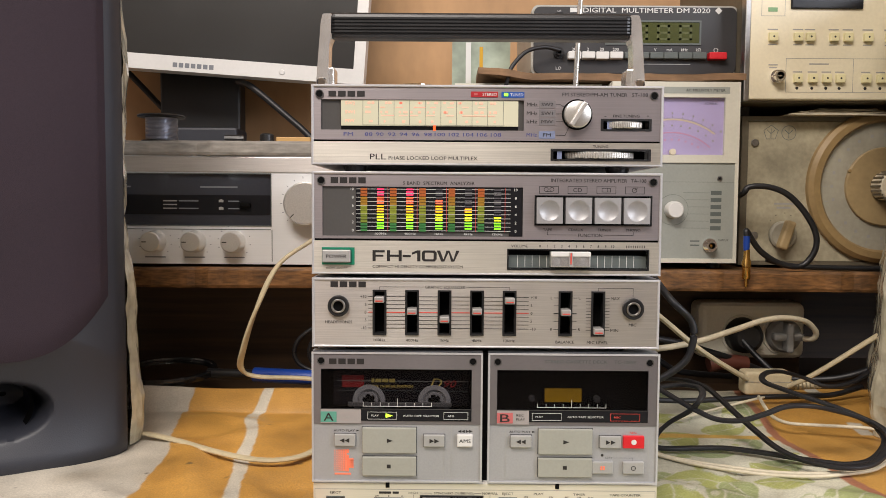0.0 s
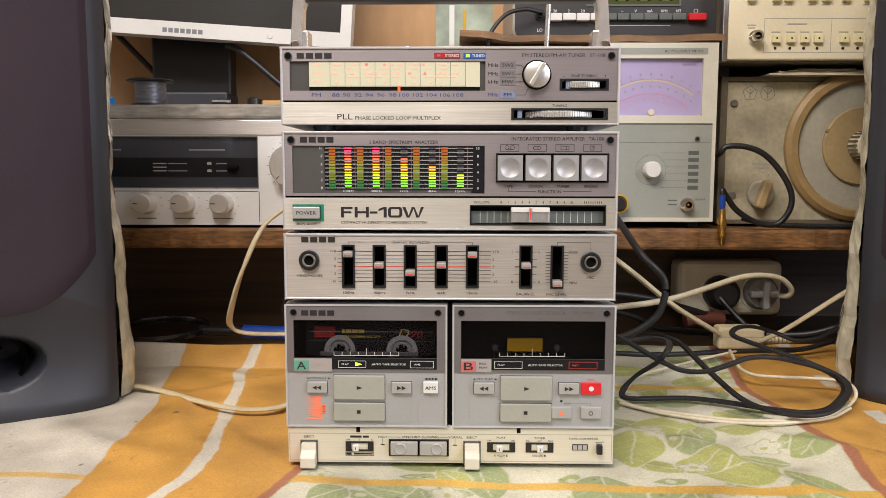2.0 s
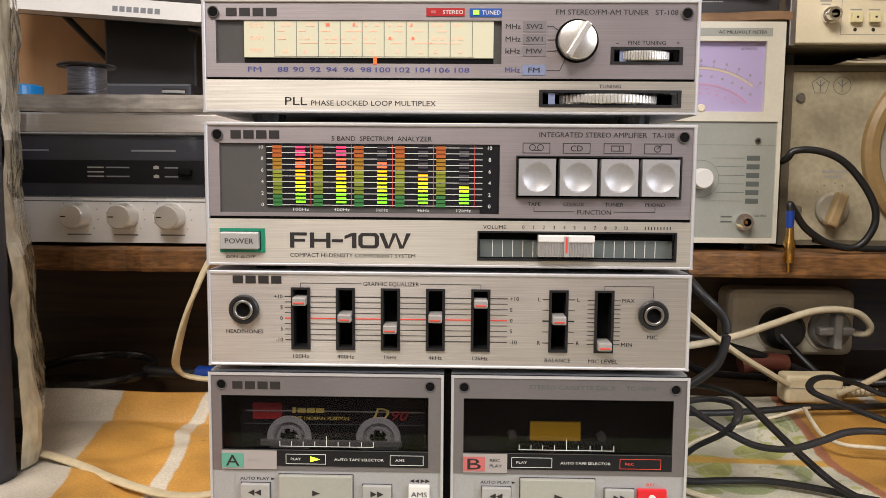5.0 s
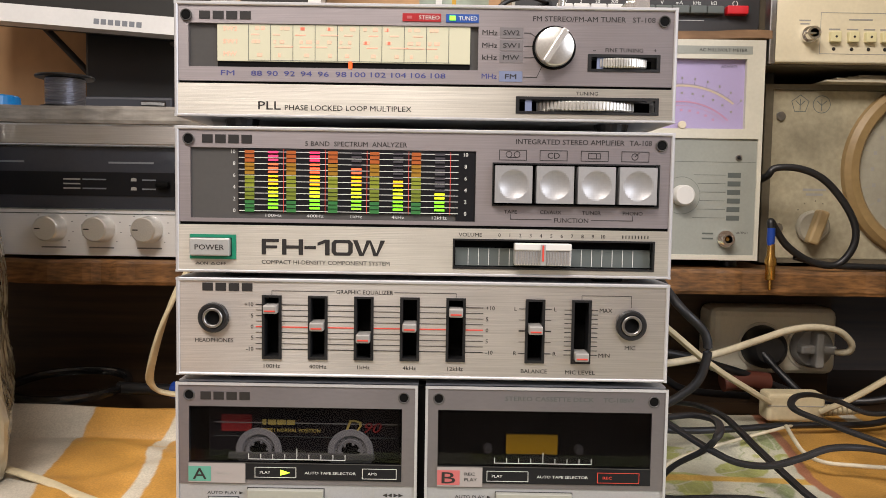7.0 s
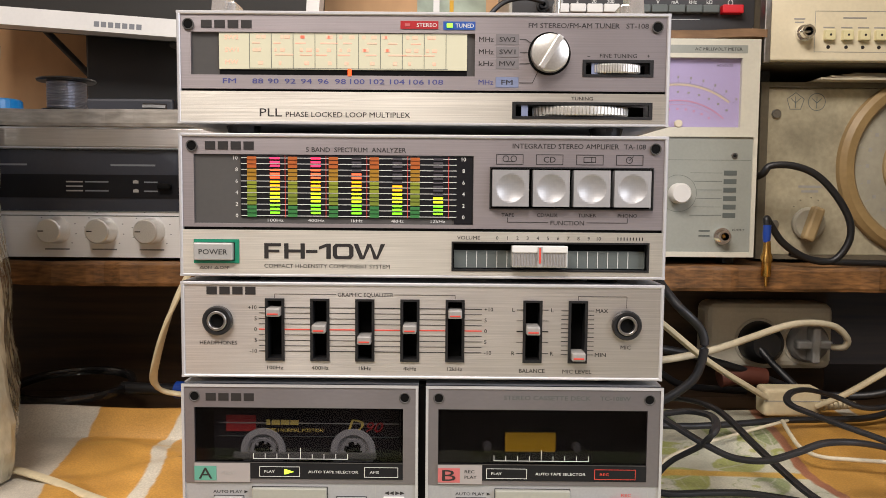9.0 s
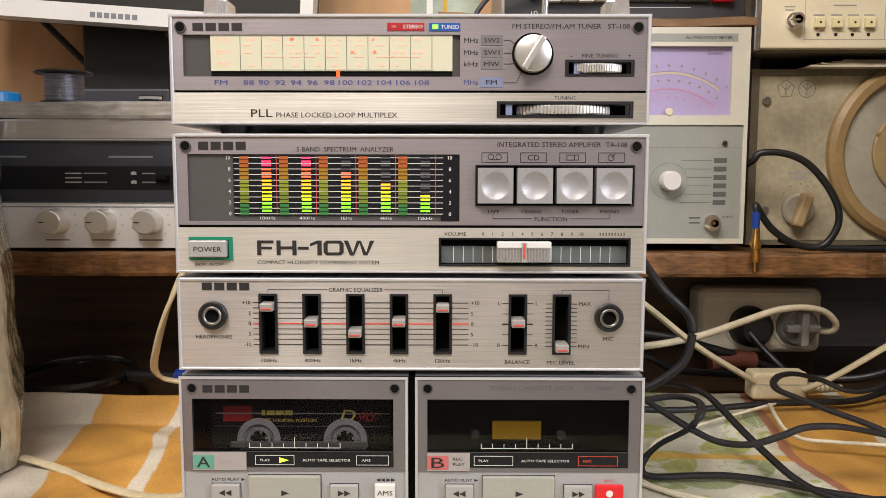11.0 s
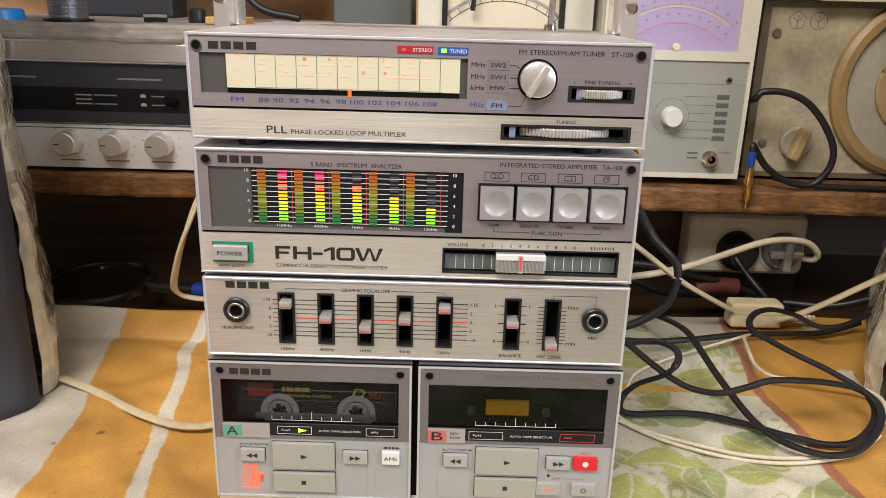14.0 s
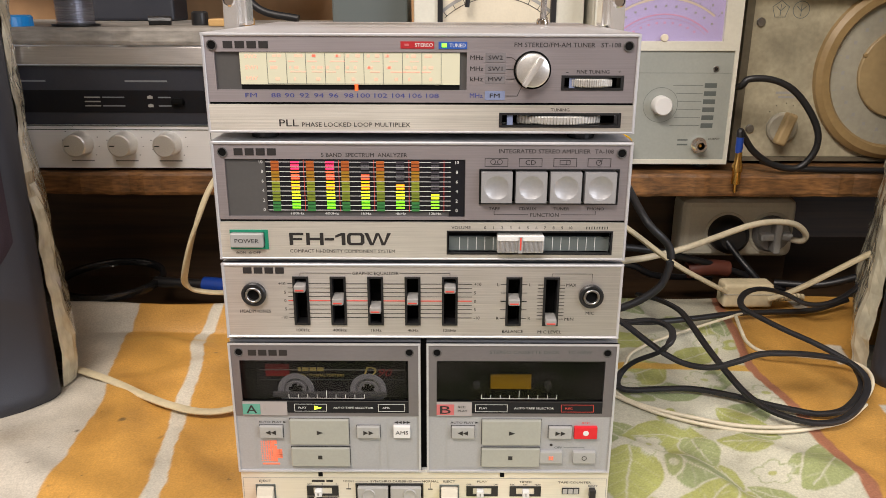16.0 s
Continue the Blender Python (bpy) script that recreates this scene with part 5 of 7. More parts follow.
for (a, b, z, mat, mk) in (("MHz", "SW2", 0.2790, M_INK, M_BADGEGREY), ("MHz", "SW1", 0.2735, M_INK, M_BADGEGREY), ("kHz", "MW", 0.2683, M_INK, M_BADGEGREY), ("MHz", "FM", 0.2600, M_INKBLUE, M_BADGEFM)):
    text(a, 0.0245, z, 0.0022, mat, tu, fy, 0.0066, "L")
    part("band_badge", plate(0.0322, 0.0425, z - 0.0023, z + 0.0023, fy), mk, tu)
    text(b, 0.0373, z, 0.0021, M_INK, tu, fy - 0.0002, 0.0072 if b != "FM" else 0.0050)
KX, KZ = 0.0562, 0.2728
for z0, x1, z1 in ((0.2790, 0.0478, 0.2775), (0.2732, 0.0467, 0.2732), (0.2683, 0.0477, 0.2685), (0.2598, 0.0510, 0.2645)):
    part("band_line", line_pts([(0.0430, z0), (x1 - 0.0022, z0), (x1, z1)], 0.00028, fy), M_INK, tu)
part("knob_recess", disc((KX, TY - 0.0001, KZ), 0.0096, 0.002, 0.0003, 48), M_PIT, tu)
kb = part("band_knob", lathe([(0, -0.0038), (0.0076, -0.0038), (0.0083, -0.0033), (0.0086, 0), (0, 0)], (KX, TY, KZ), "Y", 56), M_ALUKNOB, tu, "round silver band knob", True)
part("grip", moved(box(-0.0014, 0.0014, -0.0035, 0.001, -0.0088, 0.0080, 0.0006), Matrix.Translation((KX, TY - 0.0042, KZ)) @ Matrix.Rotation(radians(32), 4, "Y")), M_ALUKNOB, kb, "raised pointer grip")
text("FINE TUNING", 0.0872, 0.2721, 0.0017, M_INK, tu, fy, 0.0166)
text("+", 0.1008, 0.2721, 0.0018, M_INK, tu, fy, 0.0014)
text("-", 0.0740, 0.2721, 0.0018, M_INK, tu, fy, 0.0013)
thumbwheel(tu, 0.0712, 0.1032, 0.0755, 0.0977, 0.2627, 0.2703, TY + 0.0004, 20, M_ALUKNOB, "ribbed fine tuning wheel")
text("TUNING", 0.0712, 0.2529, 0.0015, M_INK, tu, TY - 0.0002, 0.0097)
thumbwheel(tu, 0.0398, 0.1030, 0.0490, 0.0935, 0.2437, 0.2513, TY - 0.0002, 28, M_ALUKNOB, "ribbed tuning wheel")
screw_head(tu, -0.1062, TY, 0.2848)
screw_head(tu, 0.1045, TY, 0.2848)
feet(tu, 0.2366, 0.2407)
# perforated lid rows
bms = []
for ix in range(64):
    for iy in range(7):
        x, y = -0.072 + ix * 0.00215, 0.085 + iy * 0.0125
        bms.append((x, y))
me_holes = bmesh.new()
for x, y in bms:
    q = [me_holes.verts.new((x + dx, y + dy, 0.29095)) for dx, dy in ((-0.0007, -0.004), (0.0007, -0.004), (0.0007, 0.004), (-0.0007, 0.004))]
    me_holes.faces.new(q)
tagged(part("vent_grid", me_holes, M_WHITE, tu, "rows of vent slots in the lid"), kind="stuff")
# handle
HY = 0.100
hd = part("handle_grip", box(-0.1130, 0.1110, HY - 0.010, HY + 0.008, 0.3388, 0.3578, 0.004, 3), M_BLACK, tu, "black ribbed handle grip")
for i in range(5):
    part("groove", box(-0.112, 0.110, HY - 0.0104, HY - 0.0098, 0.3418 + i * 0.0025, 0.3424 + i * 0.0025), M_PIT, hd)
for s in (-1, 1):
    ox = -0.0035
    b = bmesh.new()
    prof = [(0.1230, 0.2650), (0.1225, 0.305), (0.1190, 0.3500), (0.1175, 0.3565), (0.1105, 0.3565), (0.1105, 0.3400), (0.1125, 0.3350), (0.1135, 0.310), (0.1135, 0.2650)]
    pts = [b.verts.new((s * x - 0.0010, HY - 0.009, z)) for x, z in prof]
    f = b.faces.new(pts)
    ext = bmesh.ops.extrude_face_region(b, geom=[f])
    bmesh.ops.translate(b, verts=[v for v in ext["geom"] if isinstance(v, bmesh.types.BMVert)], vec=(0, 0.016, 0))
    bmesh.ops.recalc_face_normals(b, faces=b.faces)
    bmesh.ops.bevel(b, geom=b.edges[:], offset=0.0007, segments=2, affect="EDGES")
    post = part("handle_post", b, M_POST, tu, "chromed handle post")
    part("bracket", box(s * 0.1130 - 0.0035 - 0.0010, s * 0.1130 + 0.0035 - 0.0010, HY - 0.004, HY + 0.014, 0.2912, 0.3180, 0.0012), M_POST, post)
    part("pivot_screw", disc((s * 0.1182 - 0.0010, HY - 0.0100, 0.3060), 0.0038, 0.004, 0.001, 24), M_CHROME, post)
part("aerial", tube([(0.0786, 0.150, 0.2908), (0.0809, 0.150, 0.350), (0.0845, 0.150, 0.43)], 0.0021, 6, 14), M_POST, tu, "chromed telescopic aerial", True)
part("aerial_tip", tube([(0.0845, 0.150, 0.43), (0.0890, 0.150, 0.54)], 0.0015, 1, 12), M_POST, tu, "", True)
part("aerial_base", lathe([(0, 0.004), (0.0035, 0.004), (0.0042, 0.0025), (0.0042, 0), (0, 0)], (0.0786, 0.150, 0.2907), "Z", 24), M_CHROME, tu, "", True)

# ---- amplifier ----
am = thing("stereo_amplifier", (0, 0.1, 0.1685), "silver stereo amplifier with a five band spectrum display", "amplifier")
shell(am, -0.1110, 0.1105, 0.1712, 0.2362, 0.0)
AW = (-0.1043, 0.0227, 0.1955, 0.2268)
part("upper_panel", holed(-0.1095, 0.109, 0.1938, 0.2346, 0.0004, 0.0022, [AW, (0.0302, 0.1040, 0.2030, 0.2218)]), M_MAUVE, am, "brushed mauve-grey front panel")
part("lower_panel", holed(-0.1095, 0.109, 0.1725, 0.1925, -0.0002, 0.003, [(0.0130, 0.1030, 0.1745, 0.1880), (-0.1045, -0.0838, 0.1772, 0.1882)]), M_SILVER, am, "brushed pale silver front panel")
part("panel_gap", box(-0.1095, 0.109, 0.0016, 0.0026, 0.1922, 0.1940), M_PIT, am)
part("display_surround", box(AW[0], AW[1], 0.0016, 0.0024, AW[2], AW[3]), M_PANEL, am, "smoked display surround")
ds = part("spectrum_display", box(-0.0832, 0.0140, 0.0008, 0.0017, 0.1982, 0.2266, 0.0003), M_RECVBAND, am, "dark five band spectrum display")
part("display_edge", box(0.0140, 0.0224, 0.0010, 0.0017, 0.1958, 0.2264), M_RECVBAND, am)
dy = 0.0008
for i in range(11):
    z = 0.1990 + i * 0.00262
    part("level_line", plate(-0.0828, 0.0150, z - 0.00014, z + 0.00014, dy), M_INKWHITE, ds)
    if i % 2 == 0:
        text(str(i), -0.0846, z, 0.0017, M_INKWHITE, ds, 0.0016, None, "R")
        text(str(i), 0.0182, z, 0.0017, M_INKWHITE, ds, 0.0010)
LEVELS = (15, 15, 11, 8, 5)
for c in range(5):
    px = -0.0780 + c * 0.01855
    for k in range(5):
        z0 = 0.1985 + k * 0.00555
        part("printed_block", plate(px - 0.0021, px + 0.0021, z0, z0 + 0.0051, dy, 0.0003), PRINT[k], ds)
        for j in (1, 2):
            part("block_line", plate(px - 0.0021, px + 0.0021, z0 + j * 0.0018 - 0.0001, z0 + j * 0.0018 + 0.0001, dy - 0.0003), M_RECVBAND, ds)
    sx = px + 0.0105
    part("band_outline", line_pts([(px + 0.0152, 0.1985), (px + 0.0152, 0.2262)], 0.00022, dy - 0.0002), M_INKRED, ds)
    for k in range(15):
        z0 = 0.1997 + k * 0.00171 + (k // 3) * 0.00018
        part("segment", plate(sx - 0.0022, sx + 0.0022, z0 + 0.0003, z0 + 0.00118, dy, 0.0004), LED[k // 3] if k < LEVELS[c] else M_UNLIT, ds)
    text(("100Hz", "400Hz", "1kHz", "4kHz", "12kHz")[c], sx, 0.1970, 0.0014, M_INKWHITE, ds, 0.0016, (0.0072, 0.0074, 0.0052, 0.0056, 0.0066)[c])
wordmark(-0.0990, -0.0757, 0.2288, 0.2325, 4, M_INK, am, 0.0004)
text("5 BAND  SPECTRUM  ANALYZER", -0.0532, 0.2291, 0.0021, M_INK, am, 0.0004, 0.0452, "L")
text("INTEGRATED STEREO AMPLIFIER", 0.0402, 0.2314, 0.0022, M_INK, am, 0.0004, 0.0480, "L")
text("TA-108", 0.0905, 0.2314, 0.0022, M_INK, am, 0.0004, 0.0098, "L")
screw_head(am, -0.1050, 0.0, 0.2305)
screw_head(am, 0.1047, 0.0, 0.2305)
part("key_frame", rim(0.0306, 0.1036, 0.2034, 0.2214, 0.0006, -0.0003, 0.001), M_BLACK, am)
part("key_well", box(0.0302, 0.1040, 0.006, 0.007, 0.2030, 0.2218), M_PIT, am)
for i in range(4):
    x0 = 0.0311 + i * 0.01828
    x1, z0, z1 = x0 + 0.0164, 0.2042, 0.2206
    cx, cz = (x0 + x1) / 2, (z0 + z1) / 2
    bm = bmesh.new()
    N = 22
    gv_ = [[None] * (N + 1) for _ in range(N + 1)]
    for a in range(N + 1):
        for b in range(N + 1):
            x, z = x0 + (x1 - x0) * a / N, z0 + (z1 - z0) * b / N
            r = math.hypot(x - cx, z - cz) / 0.0064
            d = 0.0017 * (1 - r * r) if r < 1 else 0.0
            gv_[a][b] = bm.verts.new((x, -0.0032 + d, z))
    for a in range(N):
        for b in range(N):
            bm.faces.new((gv_[a][b], gv_[a + 1][b], gv_[a + 1][b + 1], gv_[a][b + 1]))
    edge = [gv_[a][0] for a in range(N + 1)] + [gv_[N][b] for b in range(1, N + 1)] + [gv_[a][N] for a in range(N - 1, -1, -1)] + [gv_[0][b] for b in range(N - 1, 0, -1)]
    back = [bm.verts.new((v.co.x, 0.005, v.co.z)) for v in edge]
    for k in range(len(edge)):
        j = (k + 1) % len(edge)
        bm.faces.new((edge[j], edge[k], back[k], back[j]))
    part("function_key", bm, M_FKEY, am, "square key with a round hollow")
    lx = (0.0390, 0.0570, 0.0752, 0.0932)[i]
    part("symbol_box", line_pts([(lx - 0.0060, 0.2232), (lx + 0.0060, 0.2232), (lx + 0.0060, 0.2276), (lx - 0.0060, 0.2276), (lx - 0.0060, 0.2232)], 0.00028, 0.0004), M_INK, am)
    text(("TAPE", "CD/AUX", "TUNER", "PHONO")[i], (0.0384, 0.0563, 0.0744, 0.0928)[i], 0.2003, 0.0016, M_INK, am, 0.0004, (0.0058, 0.0094, 0.0084, 0.0088)[i])
part("symbol", join(line_pts(arc_pts(0.0372, 0.2257, 0.0013, 0, 360, 16), 0.0003, 0.0004), line_pts(arc_pts(0.0408, 0.2257, 0.0013, 0, 360, 16), 0.0003, 0.0004), line_pts([(0.0372, 0.2244), (0.0408, 0.2244)], 0.0003, 0.0004)), M_INK, am)
text("CD", 0.0570, 0.2254, 0.0026, M_INK, am, 0.0004, 0.0054)
part("symbol", line_pts([(0.0725, 0.2243), (0.0778, 0.2243), (0.0778, 0.2266), (0.0725, 0.2266), (0.0725, 0.2243), (0.0760, 0.2243), (0.0760, 0.2266)], 0.0003, 0.0004), M_INK, am)
part("symbol", join(line_pts(arc_pts(0.0930, 0.2254, 0.0014, 0, 360, 16), 0.0003, 0.0004), line_pts([(0.0930, 0.2254), (0.0948, 0.2270)], 0.0003, 0.0004)), M_INK, am)
text("FUNCTION", 0.0655, 0.1968, 0.0020, M_INK, am, 0.0004, 0.0152)
part("bracket_line", join(line_pts([(0.0384, 0.1990), (0.0384, 0.1970), (0.0566, 0.1970)], 0.00025, 0.0004), line_pts([(0.0744, 0.1970), (0.0928, 0.1970), (0.0928, 0.1990)], 0.00025, 0.0004)), M_INK, am)
part("power_surround", holed(-0.1045, -0.0838, 0.1772, 0.1882, -0.0006, 0.003, [(-0.1042, -0.0857, 0.1784, 0.1868)]), M_GREEN, am, "green surround of the power key")
part("power_key", box(-0.1040, -0.0862, -0.0030, 0.003, 0.1787, 0.1866, 0.0006), M_KEYLIGHT, am)
text("POWER", -0.0950, 0.1826, 0.0023, M_INK, am, -0.0030, 0.0130)
text("ON", -0.0983, 0.1752, 0.0013, M_INK, am, -0.0002, 0.0034)
text("OFF", -0.0906, 0.1752, 0.0013, M_INK, am, -0.0002, 0.0044)
for x in (-0.1010, -0.0942):
    part("press_mark", line_pts([(x - 0.0009, 0.1748), (x + 0.0009, 0.1748), (x, 0.1757), (x - 0.0009, 0.1748)], 0.00025, -0.0002), M_INK, am)


def model_letters(x0, z0, w, h, y):
    """Wide block lettering FH-10W, built from straight strokes."""
    def bar(a, b, c, d):
        return [(a, c), (b, c), (b, d), (a, d)]

    polys = [bar(0, 0.036, 0, 1), bar(0.036, 0.140, 0.8, 1), bar(0.036, 0.126, 0.4, 0.58),
             bar(0.165, 0.201, 0, 1), bar(0.300, 0.336, 0, 1), bar(0.201, 0.300, 0.4, 0.6), bar(0.346, 0.440, 0.38, 0.58),
             bar(0.513, 0.551, 0, 1), [(0.452, 0.60), (0.513, 0.78), (0.513, 1), (0.452, 0.80)],
             [(0.738, 1), (0.790, 0), (0.826, 0), (0.776, 1)], [(0.808, 0), (0.826, 0), (0.884, 1), (0.850, 1)],
             [(0.867, 1), (0.905, 0), (0.940, 0), (0.884, 1)], [(0.922, 0), (0.940, 0), (1, 1), (0.962, 1)]]
    o = [(0.590, 0), (0.714, 0), (0.738, 0.2), (0.738, 0.8), (0.714, 1), (0.590, 1), (0.566, 0.8), (0.566, 0.2)]
    i = [(0.610, 0.2), (0.694, 0.2), (0.702, 0.27), (0.702, 0.73), (0.694, 0.8), (0.610, 0.8), (0.602, 0.73), (0.602, 0.27)]
    polys += [[o[k], o[(k + 1) % 8], i[(k + 1) % 8], i[k]] for k in range(8)]
    bm = bmesh.new()
    for k, q in enumerate(polys):
        bm.faces.new([bm.verts.new((x0 + a * w, y - 0.00015 - 0.00001 * (k % 3), z0 + b * h)) for a, b in q])
    return bm


part("lettering", model_letters(-0.0724, 0.17955, 0.0552, 0.0070, -0.0002), M_INK, am)
text("COMPACT HI-DENSITY COMPONENT SYSTEM", -0.0724, 0.1762, 0.0018, M_INK, am, -0.0002, 0.0572, "L")
text("VOLUME", 0.0207, 0.1898, 0.0016, M_INK, am, -0.0002, 0.0104)
for i in range(11):
    text(str(i), 0.0337 + i * 0.00462, 0.1898, 0.0016, M_INK, am, -0.0002)
for i in range(9):
    part("legend_bar", plate(0.0884 + i * 0.0014, 0.0888 + i * 0.0014, 0.1891, 0.1905, -0.0002), M_INK, am)
part("slot_rim", rim(0.0138, 0.1022, 0.1753, 0.1872, 0.0008, -0.0005, 0.002), M_BLACK, am)
part("slot_floor", box(0.0138, 0.1022, 0.0050, 0.006, 0.1753, 0.1872), M_PIT, am)
part("slot_scale", box(0.0142, 0.1018, 0.0030, 0.0045, 0.1758, 0.1838), M_GREYKEY, am)
for i in range(17):
    x = 0.0200 + i * 0.00463
    part("slot_line", plate(x - 0.00015, x + 0.00015, 0.1760, 0.1836, 0.0030), M_INKWHITE, am)
vk = part("volume_slider", box(0.0402, 0.0652, -0.0042, 0.0025, 0.1768, 0.1864, 0.0005), M_ALUKNOB, am, "ribbed silver volume slider")
part("slider_ribs", join(*[box(0.0408 + i * 0.00068, 0.04115 + i * 0.00068, -0.0047, -0.0040, 0.1770, 0.1832) for i in range(35)]), M_FKEY, vk)
part("slider_cap", box(0.0401, 0.0653, -0.0052, -0.0030, 0.1834, 0.1866, 0.0005), M_WHITE, vk, "white upper edge of the slider")
part("slider_mark", box(0.0516, 0.0538, -0.0056, -0.0040, 0.1770, 0.1862), M_KEYLIGHT, vk)
part("slider_pointer", box(0.0523, 0.0531, -0.0059, -0.0050, 0.1788, 0.1858), M_INKRED, vk)
feet(am, 0.1685, 0.1714)

# ---- equalizer ----
eq = thing("graphic_equalizer", (0, 0.1, 0.1215), "silver graphic equalizer with seven slide controls", "equalizer")
shell(eq, -0.1110, 0.1105, 0.1243, 0.1687, 0.0)
SL = [(-0.0722 + i * 0.02070, -0.0636 + i * 0.02070) for i in range(5)] + [(0.0462, 0.0548), (0.0670, 0.0756)]
SZ = (0.1323, 0.1612)
part("front_panel", holed(-0.1095, 0.109, 0.1256, 0.1671, 0.0003, 0.0024, [(a, b, *SZ) for a, b in SL]), M_EQ, eq, "brushed silver front panel")
part("inner_plate", box(-0.108, 0.1075, 0.010, 0.011, 0.126, 0.166), M_PIT, eq)
knobs = (0.1553, 0.1478, 0.1428, 0.1480, 0.1550, 0.1478, 0.1360)
for i, (a, b) in enumerate(SL):
    part("slot_rim", holed(a - 0.0001, b + 0.0001, SZ[0], SZ[1], -0.0006, 0.008, [(a + 0.0011, b - 0.0011, SZ[0] + 0.0012, SZ[1] - 0.0010)]), M_BLACK, eq)
    z = knobs[i]
    c = (a + b) / 2
    k = part("slider", box(c - 0.0031, c + 0.0031, -0.0046, 0.006, z - 0.0020, z + 0.0019, 0.0006), M_SLIDER, eq, "silver slider with a red line")
    part("slider_line", box(c - 0.0024, c + 0.0024, -0.0049, -0.0044, z - 0.0010, z - 0.0004), M_INKRED, k)
ey = 0.0003
for i in range(9):
    z = 0.1367 + i * 0.00253
    mat, w = (M_INKRED, 0.0005) if i == 4 else (M_INK, 0.00035 if i in (0, 8) else 0.00024)
    cuts = [-0.0752, *[v for a, b in SL[:5] for v in (a, b)], 0.0272]
    for a, b in zip(cuts[::2], cuts[1::2]):
        part("level_line", plate(a, b, z - w / 2, z + w / 2, ey), mat, eq)
for s, z in (("+10", 0.1569), ("5", 0.1518), ("0", 0.1468), ("5", 0.1418), ("-10", 0.1367)):
    text(s, -0.0763, z, 0.0018, M_INK, eq, ey, None, "R")
    text(s, 0.0284, z, 0.0018, M_INK, eq, ey, None, "L")
for i, s in enumerate(("100Hz", "400Hz", "1kHz", "4kHz", "12kHz")):
    text(s, -0.0679 + i * 0.0207, 0.1290, 0.0017, M_INK, eq, ey, (0.0074, 0.0078, 0.0056, 0.0060, 0.0070)[i])
text("BALANCE", 0.0505, 0.1285, 0.0018, M_INK, eq, ey, 0.0118)
text("MIC LEVEL", 0.0713, 0.1283, 0.0018, M_INK, eq, ey, 0.0134)
for z, w in ((0.1568, 0.0003), (0.1518, 0.0002), (0.1468, 0.0006), (0.1418, 0.0002), (0.1366, 0.0003)):
    part("balance_line", join(plate(0.0432, 0.0462, z - w / 2, z + w / 2, ey), plate(0.0548, 0.0578, z - w / 2, z + w / 2, ey)), M_INK, eq)
for z, s in ((0.1568, "L"), (0.1366, "R")):
    text(s, 0.0417, z, 0.0018, M_INK, eq, ey)
    text(s, 0.0595, z, 0.0018, M_INK, eq, ey)
for i in range(11):
    z = 0.1362 + i * 0.00204
    part("mic_line", join(plate(0.0637, 0.0670, z - 0.00014, z + 0.00014, ey), plate(0.0756, 0.0787, z - 0.00014, z + 0.00014, ey)), M_INK, eq)
text("MAX", 0.0794, 0.1566, 0.0018, M_INK, eq, ey, 0.0056, "L")
text("MIN", 0.0794, 0.1362, 0.0018, M_INK, eq, ey, 0.0050, "L")
part("mic_bracket", line_pts([(0.0713, 0.1614), (0.0713, 0.1632), (0.0935, 0.1632), (0.0935, 0.1580)], 0.00022, ey), M_INK, eq)
part("eq_bracket", line_pts([(-0.0679, 0.1614), (-0.0679, 0.1632), (-0.0398, 0.1632)], 0.00022, ey), M_INK, eq)
part("eq_bracket", line_pts([(-0.0128, 0.1632), (0.0149, 0.1632), (0.0149, 0.1614)], 0.00022, ey), M_INK, eq)
text("GRAPHIC EQUALIZER", -0.0262, 0.1631, 0.0018, M_INK, eq, ey, 0.0256)
wordmark(-0.0992, -0.0755, 0.1628, 0.1664, 4, M_INK, eq, ey)
for x, z, s, w in ((-0.0940, 0.1508, "HEADPHONES", 0.0172), (0.0935, 0.1502, "MIC", 0.0047)):
    jack = part("jack_collar", ring((x, -0.0022, z), 0.0046, 0.0068, 0.003, 40), M_BLACK, eq, "black jack collar", True)
    part("jack_ring", ring((x, -0.0028, z), 0.0033, 0.0045, 0.003, 36), M_STEEL, jack, "bright jack ring", True)
    part("jack_bore", disc((x, -0.0006, z), 0.0034, 0.001, 0.0001, 28), M_PIT, jack)
    text(s, x, z - 0.0104, 0.0018, M_INK, eq, ey, w)
feet(eq, 0.1216, 0.1245)

# ---- twin cassette deck ----
dk = thing("cassette_deck", (0, 0.1, 0.0078), "silver twin cassette deck with smoked tape doors", "cassette deck")
part("case", box(-0.1105, 0.1115, 0.012, DEPTH, 0.0115, 0.1205, 0.001), M_CASE, dk, "silver painted metal case")
part("base_panel", holed(-0.1105, 0.1115, 0.0112, 0.0352, 0.0006, 0.012, [(-0.1016, -0.0908, 0.0112, 0.0262), (0.0100, 0.0207, 0.0112, 0.0262)]), M_BASE, dk, "champagne silver base panel")
part("base_top", box(-0.1105, 0.1115, 0.0012, 0.014, 0.0352, 0.0366), M_WHITE, dk)
part("base_groove", line_pts([(-0.1095, 0.0315), (-0.1095, 0.0125), (0.1105, 0.0125), (0.1105, 0.0315), (-0.1095, 0.0315)], 0.0003, 0.0006), M_GREYPLUG, dk)
for x in (-0.0625, 0.0472):
    part("latch_notch", box(x - 0.0013, x + 0.0013, 0.0002, 0.001, 0.0325, 0.0362, 0.0003), M_PIT, dk)


